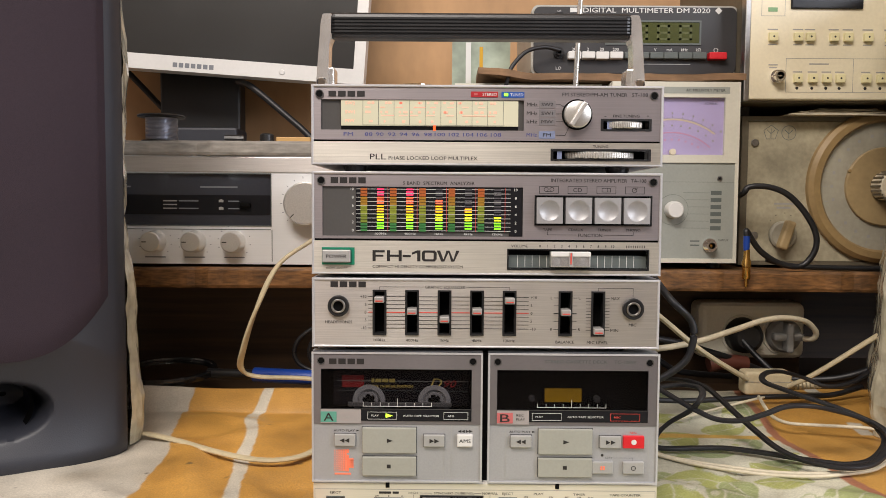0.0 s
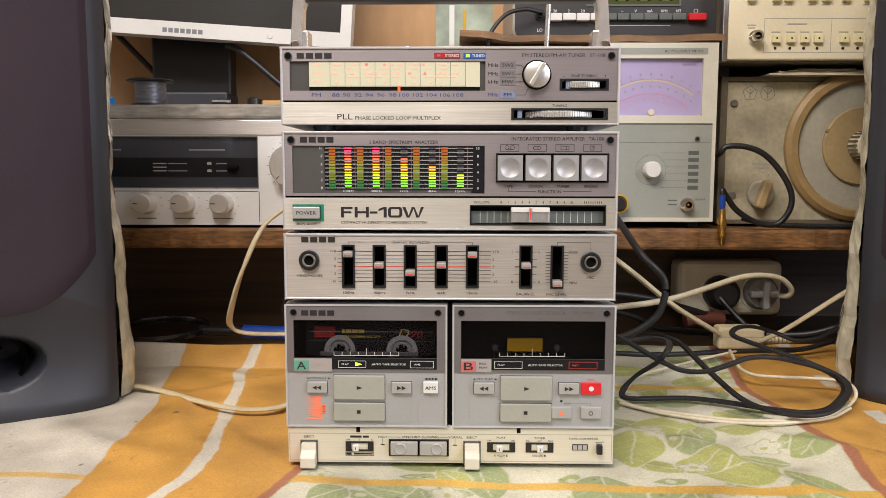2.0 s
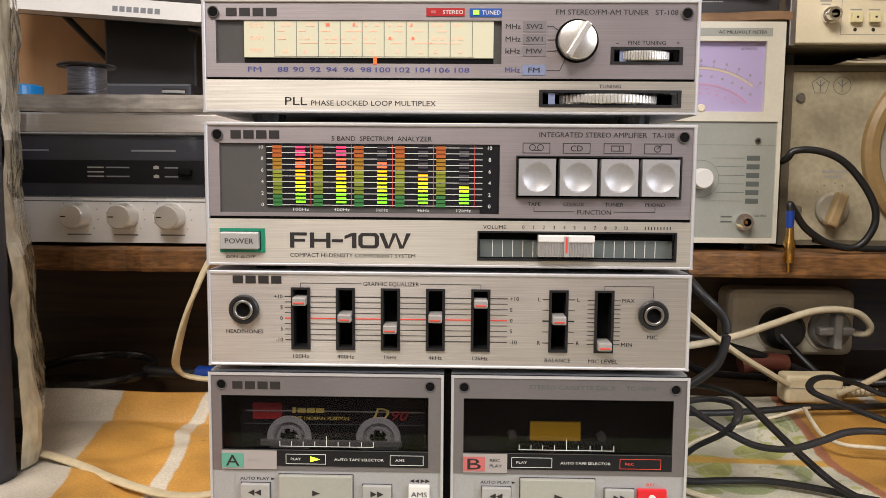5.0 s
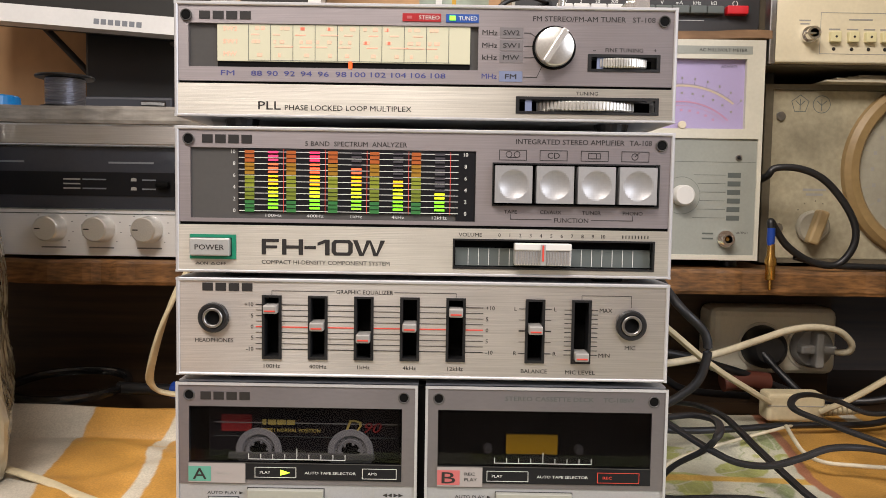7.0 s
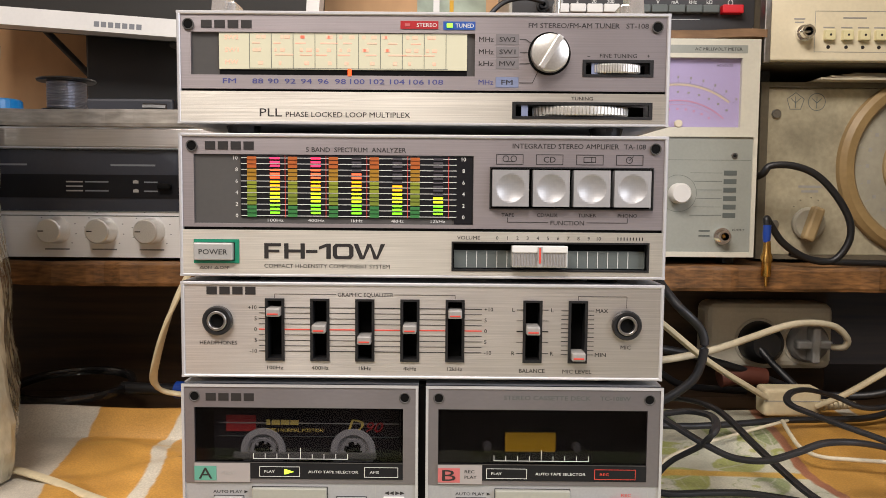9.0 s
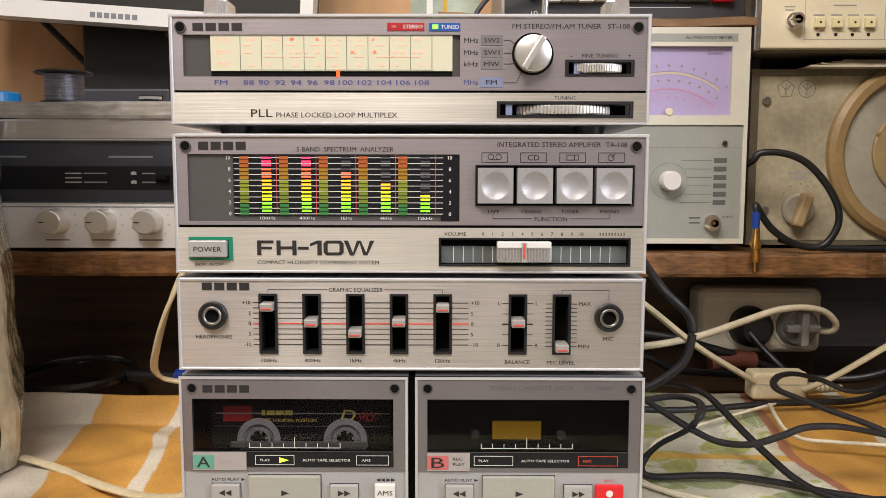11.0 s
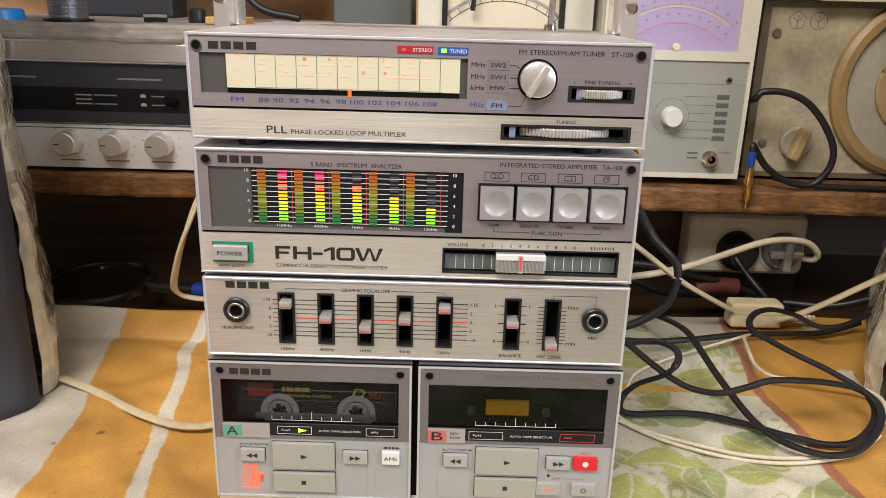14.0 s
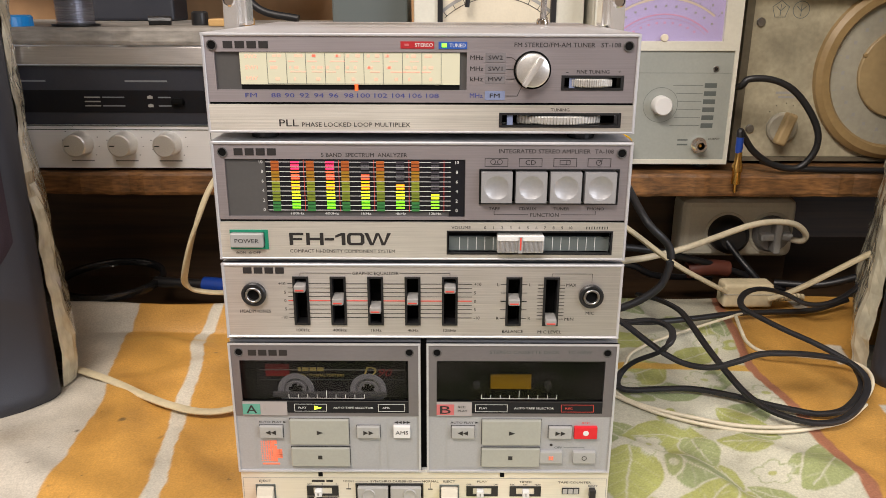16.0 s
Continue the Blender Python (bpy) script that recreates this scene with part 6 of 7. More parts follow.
def cassette_well(side, x0):
    """One tape door: smoked window above, key field below. x0 is the door's edge."""
    d = part("tape_door", holed(x0, x0 + 0.1095, 0.0366, 0.1213, 0.0040, 0.012, [(x0 + 0.0025, x0 + 0.1065, 0.0770, 0.1185)]), M_DECK, dk, "silver tape compartment front")
    wx0, wx1 = x0 + 0.0058, x0 + 0.1025
    part("window_frame", holed(x0, x0 + 0.1095, 0.0745, 0.1213, -0.0006, 0.0010, [(wx0, wx1, 0.0845, 0.1103)]), M_FRAME, d, "grey window surround")
    part("frame_lip", holed(x0, x0 + 0.1095, 0.0366, 0.1213, -0.0011, 0.0008, [(x0 + 0.0012, x0 + 0.1083, 0.0376, 0.1200)]), M_CASE, d)
    part("key_field", box(x0 + 0.0008, x0 + 0.1087, -0.0002, 0.0042, 0.0374, 0.0745), M_DECK, d)
    part("well_back", box(wx0 - 0.0033, wx1 + 0.0040, 0.0112, 0.0119, 0.0770, 0.1185), M_PIT, d)
    part("window", box(wx0 - 0.0006, wx1 + 0.0006, -0.0003, 0.0003, 0.0846, 0.1102), M_SMOKE, d, "smoked window pane").visible_shadow = False
    part("lower_strip", box(wx0, wx1, -0.0010, 0.0, 0.0768, 0.0846), M_RECVBAND, d)
    part("strip_edge", line_pts([(wx0, 0.0846), (wx1, 0.0846)], 0.0003, -0.0012), M_PANEL, d)
    sx = x0 + (0.0330 if side == "A" else 0.0318)
    part("tape_scale", join(line_pts([(sx, 0.0885), (sx, 0.0862), (sx + 0.0438, 0.0862), (sx + 0.0438, 0.0885)], 0.0003, -0.0004), *[line_pts([(sx + q * 0.00547, 0.0862), (sx + q * 0.00547, 0.0912 if q == 4 else 0.0884)], 0.00028, -0.0004) for q in range(1, 8)]), M_INKWHITE, d)
    part("side_badge", plate(wx0, wx0 + 0.0258 if side == "A" else wx0 + 0.0205, 0.0752, 0.0842, -0.0011, 0.0003), M_BADGEPLATE, d)
    part("letter_badge", plate(wx0, wx0 + 0.0102, 0.0760, 0.0828, -0.0014), M_TEAL if side == "A" else M_PINK, d)
    text(side, wx0 + 0.0051, 0.0794, 0.0052, M_INK, d, -0.0016, 0.0062)
    if side == "A":
        text("PLAY", wx0 + 0.0158, 0.0795, 0.0014, M_GREYPLUG, d, -0.0014, 0.0062)
    else:
        text("REC", wx0 + 0.0124, 0.0812, 0.0014, M_INK, d, -0.0014, 0.0046, "L")
        text("PLAY", wx0 + 0.0124, 0.0786, 0.0014, M_INK, d, -0.0014, 0.0056, "L")
    bx = x0 + (0.0360 if side == "A" else 0.0284)
    part("lamp_outline", line_pts([(bx, 0.0780), (bx + 0.0186, 0.0780), (bx + 0.0186, 0.0826), (bx, 0.0826), (bx, 0.0780)], 0.00025, -0.0011), M_INKWHITE, d)
    text("PLAY", bx + 0.0046, 0.0803, 0.0012, M_INKWHITE, d, -0.0011, 0.0048)
    text("AUTO TAPE SELECTOR", bx + 0.0342, 0.0803, 0.0012, M_INKWHITE, d, -0.0011, 0.0232)
    ex = x0 + (0.0848 if side == "A" else 0.0785)
    em = M_INKWHITE if side == "A" else M_INKRED
    ew = 0.0154 if side == "A" else 0.0188
    part("lamp_outline", line_pts([(ex, 0.0780), (ex + ew, 0.0780), (ex + ew, 0.0826), (ex, 0.0826), (ex, 0.0780)], 0.00025, -0.0011), em, d)
    text("AMS" if side == "A" else "REC", ex + 0.0045, 0.0803, 0.0012, em, d, -0.0011, 0.0042)
    if side == "A":
        part("play_lamp", tri([(bx + 0.0115, 0.0790), (bx + 0.0160, 0.0803), (bx + 0.0115, 0.0817)], -0.0012), M_PLAYLED, d, "lit green play arrow")
    for qx in (x0 + 0.0060, x0 + 0.1032):
        screw_head(d, qx, -0.0006, 0.1155)
    # keys
    ky = -0.0002

    def key(name, a, b, c, e, mat, lab="", proud=0.0022):
        return part(name, box(x0 + a, x0 + b, ky - proud, ky + 0.001, c, e, 0.0005), mat, d, lab)

    part("key_outline", line_pts([(x0 + 0.0115, 0.0725), (x0 + 0.0115, 0.0392), (x0 + (0.0850 if side == "A" else 0.1035), 0.0392), (x0 + (0.0850 if side == "A" else 0.1035), 0.0725)], 0.0003, ky), M_KEYLIGHT, d)
    text("AUTO PLAY", x0 + 0.0140, 0.0702, 0.0014, M_INK, d, ky, 0.0136, "L")
    part("arrow", tri([(x0 + 0.0286, 0.0695), (x0 + 0.0304, 0.0702), (x0 + 0.0286, 0.0709)], ky), M_INK, d)
    k = key("rewind_key", 0.0146, 0.0282, 0.0604, 0.0682, M_KEYLIGHT)
    part("arrow", join(*[tri([(x0 + q, 0.0643), (x0 + q + 0.0030, 0.0658), (x0 + q + 0.0030, 0.0628)], ky - 0.0022) for q in (0.0182, 0.0213)]), M_INK, k)
    part("key_shadow_gap", rim(x0 + 0.0146, x0 + 0.0282, 0.0604, 0.0682, 0.0003, ky - 0.0002, ky + 0.0005), M_INK, d)
    k = key("play_key", 0.0325, 0.0672, 0.0560, 0.0726, M_KEY)
    part("arrow", tri([(x0 + 0.0484, 0.0629), (x0 + 0.0522, 0.0643), (x0 + 0.0484, 0.0657)], ky - 0.0022), M_INK, k)
    part("key_shadow_gap", rim(x0 + 0.0325, x0 + 0.0672, 0.0560, 0.0726, 0.0003, ky - 0.0002, ky + 0.0005), M_INK, d)
    k = key("stop_key", 0.0325, 0.0672, 0.0412, 0.0536, M_KEY)
    part("square", plate(x0 + 0.0484, x0 + 0.0509, 0.0464, 0.0488, ky - 0.0022), M_INK, k)
    part("key_shadow_gap", rim(x0 + 0.0325, x0 + 0.0672, 0.0412, 0.0536, 0.0003, ky - 0.0002, ky + 0.0005), M_INK, d)
    k = key("forward_key", 0.0718, 0.0854, 0.0604, 0.0682, M_KEYLIGHT)
    part("arrow", join(*[tri([(x0 + q, 0.0658), (x0 + q, 0.0628), (x0 + q + 0.0030, 0.0643)], ky - 0.0022) for q in (0.0757, 0.0788)]), M_INK, k)
    part("key_shadow_gap", rim(x0 + 0.0718, x0 + 0.0854, 0.0604, 0.0682, 0.0003, ky - 0.0002, ky + 0.0005), M_INK, d)
    return d, x0


da, xa = cassette_well("A", -0.1112)
wordmark(-0.1000, -0.0765, 0.1134, 0.1170, 4, M_INK, da, -0.0006)
ka = part("search_key", box(-0.0178, -0.0079, -0.0024, 0.001, 0.0606, 0.0685, 0.0005), M_WHITE, da, "white search key")
text("AMS", -0.01285, 0.0645, 0.0023, M_INK, ka, -0.0024, 0.0074)
part("arrow", join(*[tri([(q, 0.0702), (q + 0.0022, 0.0711), (q + 0.0022, 0.0693)], -0.0002) for q in (-0.0173, -0.0151)], *[tri([(q, 0.0711), (q, 0.0693), (q + 0.0022, 0.0702)], -0.0002) for q in (-0.0122, -0.0100)]), M_INK, da)
part("key_divider", line_pts([(-0.0215, 0.0375), (-0.0215, 0.0740)], 0.0003, -0.0002), M_KEYLIGHT, da)
# dotted orange emblem
dots = []
for i in range(9):
    for j in range(12):
        x, z = -0.0966 + i * 0.00142, 0.0440 + j * 0.00120
        if i > 6 and not (2 <= j <= 6):
            continue
        if i == 6 and (j > 8 and j < 10):
            continue
        s = 0.00028 + 0.00007 * i
        dots.append(plate(x - s, x + s, z - s * 0.9, z + s * 0.9, -0.0002))
part("dot_emblem", join(*dots), M_INKORANGE, da, "orange dotted emblem")
part("emblem_caption", plate(-0.0966, -0.0862, 0.0413, 0.0424, -0.0002), M_INKORANGE, da)
# the cassette in the first well
ct = thing("tape_cassette", (-0.0545, 0.008, 0.0846), "dark music cassette behind the smoked door", "cassette")
part("shell", box(-0.0985, -0.0105, 0.0062, 0.0110, 0.0848, 0.1100, 0.0006), M_TAPE, ct)
part("label_block", plate(-0.0925, -0.0785, 0.0970, 0.1048, 0.0062), M_TAPERED, ct)
part("label_line", plate(-0.0960, -0.0110, 0.1008, 0.1013, 0.0061), M_GREYPLUG, ct)
part("label_line", plate(-0.0960, -0.0110, 0.0945, 0.0948, 0.0061), M_GREYKEY, ct)
part("brand_bar", join(plate(-0.0735, -0.0718, 0.1002, 0.1028, 0.0060), *[plate(-0.0710 + i * 0.0044, -0.0672 + i * 0.0044, 0.1003, 0.1026, 0.0060) for i in range(3)]), M_INKGOLD, ct)
text("TYPE I NORMAL POSITION", -0.0738, 0.0977, 0.0017, M_INKGOLD, ct, 0.0060, 0.0270, "L")
text("D", -0.0355, 0.1000, 0.0062, M_INKGOLD, ct, 0.0060, 0.0078, "L", shear=0.3)
text("90", -0.0265, 0.0995, 0.0048, M_TAPERED, ct, 0.0060, 0.0080, "L", shear=0.3)
for x in (-0.0752, -0.0327):
    rl = part("reel", lathe([(0.0042, 0.0006), (0.0046, -0.0004), (0.0058, -0.0006), (0.0058, 0.0004), (0.0072, 0.0004), (0.0078, -0.0004), (0.0105, -0.0002), (0.0108, 0.0008)], (x, 0.0058, 0.0880), "Y", 40), M_REEL, ct, "pale tape reel", True)
    for q in range(6):
        a = radians(60 * q + 12)
        part("tooth", box(x + 0.0040 * math.cos(a) - 0.0005, x + 0.0040 * math.cos(a) + 0.0005, 0.0050, 0.0064, 0.0880 + 0.0040 * math.sin(a) - 0.0005, 0.0880 + 0.0040 * math.sin(a) + 0.0005), M_REEL, rl)
    part("hub_bore", disc((x, 0.0060, 0.0880), 0.0042, 0.001, 0.0002, 24), M_PIT, rl)
part("head_ledge", box(-0.0885, -0.0215, 0.0030, 0.0052, 0.0848, 0.0876, 0.0004), M_LEDGE, dk, "grey cassette ledge")

db, xb = cassette_well("B", 0.0018)
text("STEREO CASSETTE DECK", 0.0378, 0.1160, 0.0020, M_GREYKEY, db, -0.0006, 0.0400, "L")
text("TC-108W", 0.0822, 0.1160, 0.0020, M_GREYKEY, db, -0.0006, 0.0140, "L")
part("yellow_label", box(0.0395, 0.0635, 0.0095, 0.0110, 0.0872, 0.0962), M_YELLOW, db, "yellow sticker in the empty well")
for x in (0.0310, 0.0735):
    part("spindle", lathe([(0, -0.004), (0.0018, -0.004), (0.0022, 0), (0, 0)], (x, 0.0112, 0.0895), "Y", 20), M_PANEL, db)
k = part("record_key", box(0.0886, 0.1022, -0.0024, 0.001, 0.0604, 0.0684, 0.0005), M_REDKEY, db, "red record key")
part("dot", disc((0.0954, -0.0026, 0.0645), 0.0017, 0.0004, 0.0001, 20), M_INKWHITE, k)
text("REC", 0.0954, 0.0702, 0.0013, M_INKRED, db, -0.0002, 0.0046)
k = part("pause_key", box(0.0690, 0.0824, -0.0024, 0.001, 0.0437, 0.0516, 0.0005), M_KEYLIGHT, db)
part("pause_mark", join(plate(0.0743, 0.0754, 0.0463, 0.0488, -0.0024), plate(0.0759, 0.0770, 0.0463, 0.0488, -0.0024)), M_INKORANGE, k)
k = part("mute_key", box(0.0887, 0.1022, -0.0024, 0.001, 0.0437, 0.0516, 0.0005), M_KEYLIGHT, db)
part("ring_mark", line_pts(arc_pts(0.0954, 0.0476, 0.0013, 0, 360, 18), 0.0004, -0.0024), M_INK, k)
part("pilot_dot", disc((0.0757, -0.0004, 0.0553), 0.0009, 0.0004, 0.0001, 16), M_INK, db)
text("OFF", 0.0800, 0.0536, 0.0013, M_GREYKEY, db, -0.0002, 0.0046)
part("off_line", line_pts([(0.0832, 0.0536), (0.0954, 0.0536), (0.0954, 0.0520)], 0.0002, -0.0002), M_GREYKEY, db)
part("door_gap", box(-0.0017, 0.0018, 0.0045, 0.0125, 0.0366, 0.1205), M_PIT, dk)

# base controls
by = 0.0006
for x in (-0.0962, 0.01535):
    text("EJECT", x, 0.0292, 0.0015, M_INK, dk, by, 0.0072)
    part("lever_frame", rim(x - 0.0054, x + 0.0054, 0.0112, 0.0262, 0.0006, 0.0002, 0.002), M_GREYKEY, dk)
    part("lever_well", box(x - 0.0054, x + 0.0054, 0.0080, 0.0090, 0.0112, 0.0262), M_PIT, dk)
    b = bmesh.new()
    pr = [(0.006, 0.0256), (-0.0015, 0.0252), (-0.0035, 0.0205), (-0.0070, 0.0165), (-0.0078, 0.0098), (-0.0060, 0.0090), (0.006, 0.0095)]
    f = b.faces.new([b.verts.new((x - 0.0050, y, z)) for y, z in pr])
    ext = bmesh.ops.extrude_face_region(b, geom=[f])
    bmesh.ops.translate(b, verts=[v for v in ext["geom"] if isinstance(v, bmesh.types.BMVert)], vec=(0.0100, 0, 0))
    bmesh.ops.recalc_face_normals(b, faces=b.faces)
    bmesh.ops.bevel(b, geom=b.edges[:], offset=0.0004, segments=2, affect="EDGES")
    part("eject_lever", b, M_LEVER, dk, "ivory eject lever")


def slide_switch(x0, x1, knob):
    part("switch_plate", holed(x0, x1, 0.0190, 0.0260, 0.0001, 0.002, [(x0 + 0.004, x1 - 0.004, 0.0203, 0.0247)]), M_BLACK, dk)
    part("switch_floor", box(x0 + 0.004, x1 - 0.004, 0.0022, 0.0028, 0.0203, 0.0247), M_GREYPLUG, dk)
    k = part("switch_slider", box(knob - 0.0021, knob + 0.0021, -0.0028, 0.0022, 0.0200, 0.0242, 0.0004), M_WHITE, dk)
    part("slider_line", box(knob - 0.0002, knob + 0.0002, -0.0031, -0.0027, 0.0211, 0.0229), M_INK, k)


slide_switch(-0.0712, -0.0520, -0.0640)
slide_switch(0.0257, 0.0449, 0.0340)
slide_switch(0.0520, 0.0710, 0.0617)
part("legend_bar", join(plate(-0.0680, -0.0602, 0.0286, 0.0300, by), plate(-0.0592, -0.0552, 0.0286, 0.0300, by)), M_INK, dk)
part("legend_box", line_pts([(-0.0712, 0.0160), (-0.0520, 0.0160), (-0.0520, 0.0183), (-0.0712, 0.0183), (-0.0712, 0.0160)], 0.0003, by), M_INK, dk)
part("legend_bar", join(plate(-0.0708, -0.0672, 0.0164, 0.0179, by), plate(-0.0655, -0.0528, 0.0167, 0.0176, by)), M_INK, dk)
for s, x in (("OFF", -0.0695), ("B", -0.0617), ("C", -0.0531), ("OFF", 0.0272), ("ON", 0.0434), ("REC", 0.0537), ("OFF", 0.0615), ("PLAY", 0.0690)):
    text(s, x, 0.0271, 0.0011, M_INK, dk, by)
text("PLAY", 0.0353, 0.0292, 0.0014, M_INK, dk, by, 0.0062)
text("TIMER", 0.0615, 0.0290, 0.0014, M_INK, dk, by, 0.0078)
text("A", 0.0310, 0.0166, 0.0015, M_INK, dk, by)
text("B", 0.0393, 0.0166, 0.0015, M_INK, dk, by)
part("arrow", line_pts([(0.0327, 0.0168), (0.0340, 0.0162), (0.0365, 0.0162), (0.0378, 0.0168)], 0.0003, by), M_INK, dk)
text("DECK B", 0.0615, 0.0166, 0.0014, M_INK, dk, by, 0.0092)
text("HIGH", -0.0458, 0.0292, 0.0015, M_INK, dk, by, 0.0060)
text("SYNCHRO DUBBING", -0.0200, 0.0292, 0.0015, M_INK, dk, by, 0.0250)
text("NORMAL", 0.0038, 0.0292, 0.0015, M_INK, dk, by, 0.0100)
for q in ([(-0.0418, 0.0292), (-0.0345, 0.0292), (-0.0340, 0.0285)], [(-0.0068, 0.0285), (-0.0063, 0.0292), (-0.0020, 0.0292)], [(-0.0458, 0.0280), (-0.0458, 0.0240)], [(0.0038, 0.0280), (0.0038, 0.0240)]):
    part("legend_line", line_pts(q, 0.00022, by), M_INK, dk)
for x in (-0.0458, 0.0038):
    part("indicator_slot", plate(x - 0.0014, x + 0.0014, 0.0234, 0.0240, by), M_INK, dk)
part("dubbing_frame", rim(-0.0408, -0.0012, 0.0167, 0.0270, 0.0008, 0.0, 0.003), M_BLACK, dk)
part("dubbing_floor", box(-0.0412, -0.0008, 0.0001, 0.0006, 0.0163, 0.0274), M_PIT, dk)
for a, dx in ((-0.0402, -0.0025), (-0.0203, 0.0025)):
    k = part("dubbing_key", box(a, a + 0.0185, -0.0026, 0.0004, 0.0172, 0.0265, 0.0006), M_KEYLIGHT, dk)
    part("hollow", lathe([(0, -0.0001), (0.0028, -0.0001), (0.0036, -0.0005), (0.0042, -0.0001)], (a + 0.00925 + dx, -0.0027, 0.0218), "Y", 28), M_KEYLIGHT, k, "", True)
text("TAPE COUNTER", 0.0912, 0.0288, 0.0014, M_INK, dk, by, 0.0200)
part("counter_window", box(0.0838, 0.0944, -0.0001, 0.001, 0.0208, 0.0250, 0.0003), M_BLACK, dk)
for i in range(3):
    part("counter_drum", plate(0.0843 + i * 0.0033, 0.0870 + i * 0.0033, 0.0213, 0.0245, -0.0001), M_GREYPLUG, dk)
text("RESET", 0.1025, 0.0263, 0.0010, M_INK, dk, by, 0.0055)
part("reset_button", box(0.1002, 0.1040, -0.0028, 0.002, 0.0186, 0.0252, 0.0006), M_BLACK, dk)
feet(dk, 0.0078, 0.0118, 0.025)

# ---- loudspeakers ----


def loudspeaker():
    """Bow-fronted loudspeaker, modelled about its base: front towards -y, 0.17 wide."""
    w, dep, h, z0 = 0.088, 0.215, 0.44, 0.0
    root = thing("loudspeaker", (0, 0, 0), "charcoal loudspeaker with a round port, its cabinet in yellowed film", "loudspeaker", "pair of loudspeakers")

    def bow(x):
        return -0.024 * (1 - (abs(x) / w) ** 2.2)

    # cabinet, wrapped in crumpled film
    b = box(-w + 0.002, w - 0.002, 0.012, dep, 0.002, h)
    bmesh.ops.subdivide_edges(b, edges=b.edges[:], cuts=44, use_grid_fill=True)
    for v in b.verts:
        n = noise.noise(v.co * 55) * 0.0022 + noise.noise(v.co * 190) * 0.0014
        if abs(abs(v.co.x) - (w - 0.002)) < 1e-4:
            bulge = (0.0085 + 0.010 * max(0.0, min(1.0, (0.19 - v.co.z) / 0.08))) * max(0.0, min(1.0, (v.co.y - 0.012) / 0.016)) * (0.75 + 0.5 * noise.noise(Vector((v.co.z * 14, 5, v.co.x))))
            v.co.x += math.copysign(n + 0.0005 + bulge, v.co.x)
            if v.co.y < 0.02:
                v.co.y += 0.004 * noise.noise(Vector((v.co.z * 45, 3, v.co.x)))
    bmesh.ops.delete(b, geom=[f for f in b.faces if all(v.co.y < 0.019 for v in f.verts)], context="FACES")
    part("cabinet", b, M_FILM, root, "cabinet wrapped in yellowed cling film")
    # moulded baffle with a hollow for the port
    N, Mz = 110, 240
    bm = bmesh.new()
    px, pz, prx, prz = -0.004, 0.047, 0.100, 0.062
    grid = []
    for i in range(N + 1):
        x = -w + 2 * w * i / N
        colm = []
        for j in range(Mz + 1):
            z = h * j / Mz
            y = bow(x)
            edge = max(0, (abs(x) - (w - 0.010)) / 0.010)
            y += 0.006 * edge * edge
            r = math.hypot((x - px) / prx, (z - pz) / prz)
            if r < 1:
                q = 1 - r
                y += 0.028 * q ** 1.15 + 0.055 * max(0.0, min(1.0, (0.38 - r) / 0.22)) ** 1.3
            y += 0.005 * max(0, (0.012 - z) / 0.012) ** 2
            colm.append(bm.verts.new((x, y, z)))
        grid.append(colm)
    for i in range(N):
        for j in range(Mz):
            bm.faces.new((grid[i][j], grid[i + 1][j], grid[i + 1][j + 1], grid[i][j + 1]))
    for i in (0, N):
        back = [bm.verts.new((grid[i][j].co.x, 0.014, grid[i][j].co.z)) for j in range(Mz + 1)]
        for j in range(Mz):
            bm.faces.new((grid[i][j], grid[i][j + 1], back[j + 1], back[j]))
    bot = [bm.verts.new((grid[i][0].co.x, 0.014, 0.0)) for i in range(N + 1)]
    for i in range(N):
        bm.faces.new((grid[i][0], bot[i], bot[i + 1], grid[i + 1][0]))
    top = [bm.verts.new((grid[i][Mz].co.x, 0.014, h)) for i in range(N + 1)]
    for i in range(N):
        bm.faces.new((grid[i][Mz], grid[i + 1][Mz], top[i + 1], top[i]))
    bmesh.ops.recalc_face_normals(bm, faces=bm.faces)
    part("baffle", bm, M_SPK, root, "moulded charcoal front", True)
    part("port_tube", lathe([(0.0235, 0.020), (0.021, 0.028), (0.021, 0.07), (0, 0.07)], (px, -0.012, pz), "Y", 40), M_PIT, root, "black bass port", True)
    # cloth grille with a rounded lower edge
    bm = bmesh.new()
    gw = 0.074
    cols = []
    for i in range(97):
        x = -gw + 2 * gw * i / 96
        low = 0.088 + 0.045 * (abs(x) / gw) ** 2.6
        colm = []
        for j in range(31):
            z = low + (h - 0.02 - low) * j / 30
            k = min(1.0, (gw - abs(x)) / 0.006, (z - low) / 0.005 + 0.001)
            colm.append(bm.verts.new((x, bow(x) - 0.0005 - 0.0035 * max(0, k), z)))
        cols.append(colm)
    for i in range(96):
        for j in range(30):
            bm.faces.new((cols[i][j], cols[i + 1][j], cols[i + 1][j + 1], cols[i][j + 1]))
    rim_v = cols[0] + [c[-1] for c in cols[1:]] + cols[-1][-2::-1] + [c[0] for c in cols[-2:0:-1]]
    inner = [bm.verts.new((v.co.x, v.co.y + 0.006, v.co.z)) for v in rim_v]
    for k in range(len(rim_v)):
        j = (k + 1) % len(rim_v)
        bm.faces.new((rim_v[k], rim_v[j], inner[j], inner[k]))
    bmesh.ops.recalc_face_normals(bm, faces=bm.faces)
    part("grille", bm, M_GRILLE, root, "dark cloth grille", True)
    part("model_bar", plate(0.014, 0.020, 0.0930, 0.0942, bow(0.017) - 0.0001), M_GREYKEY, root)
    return root


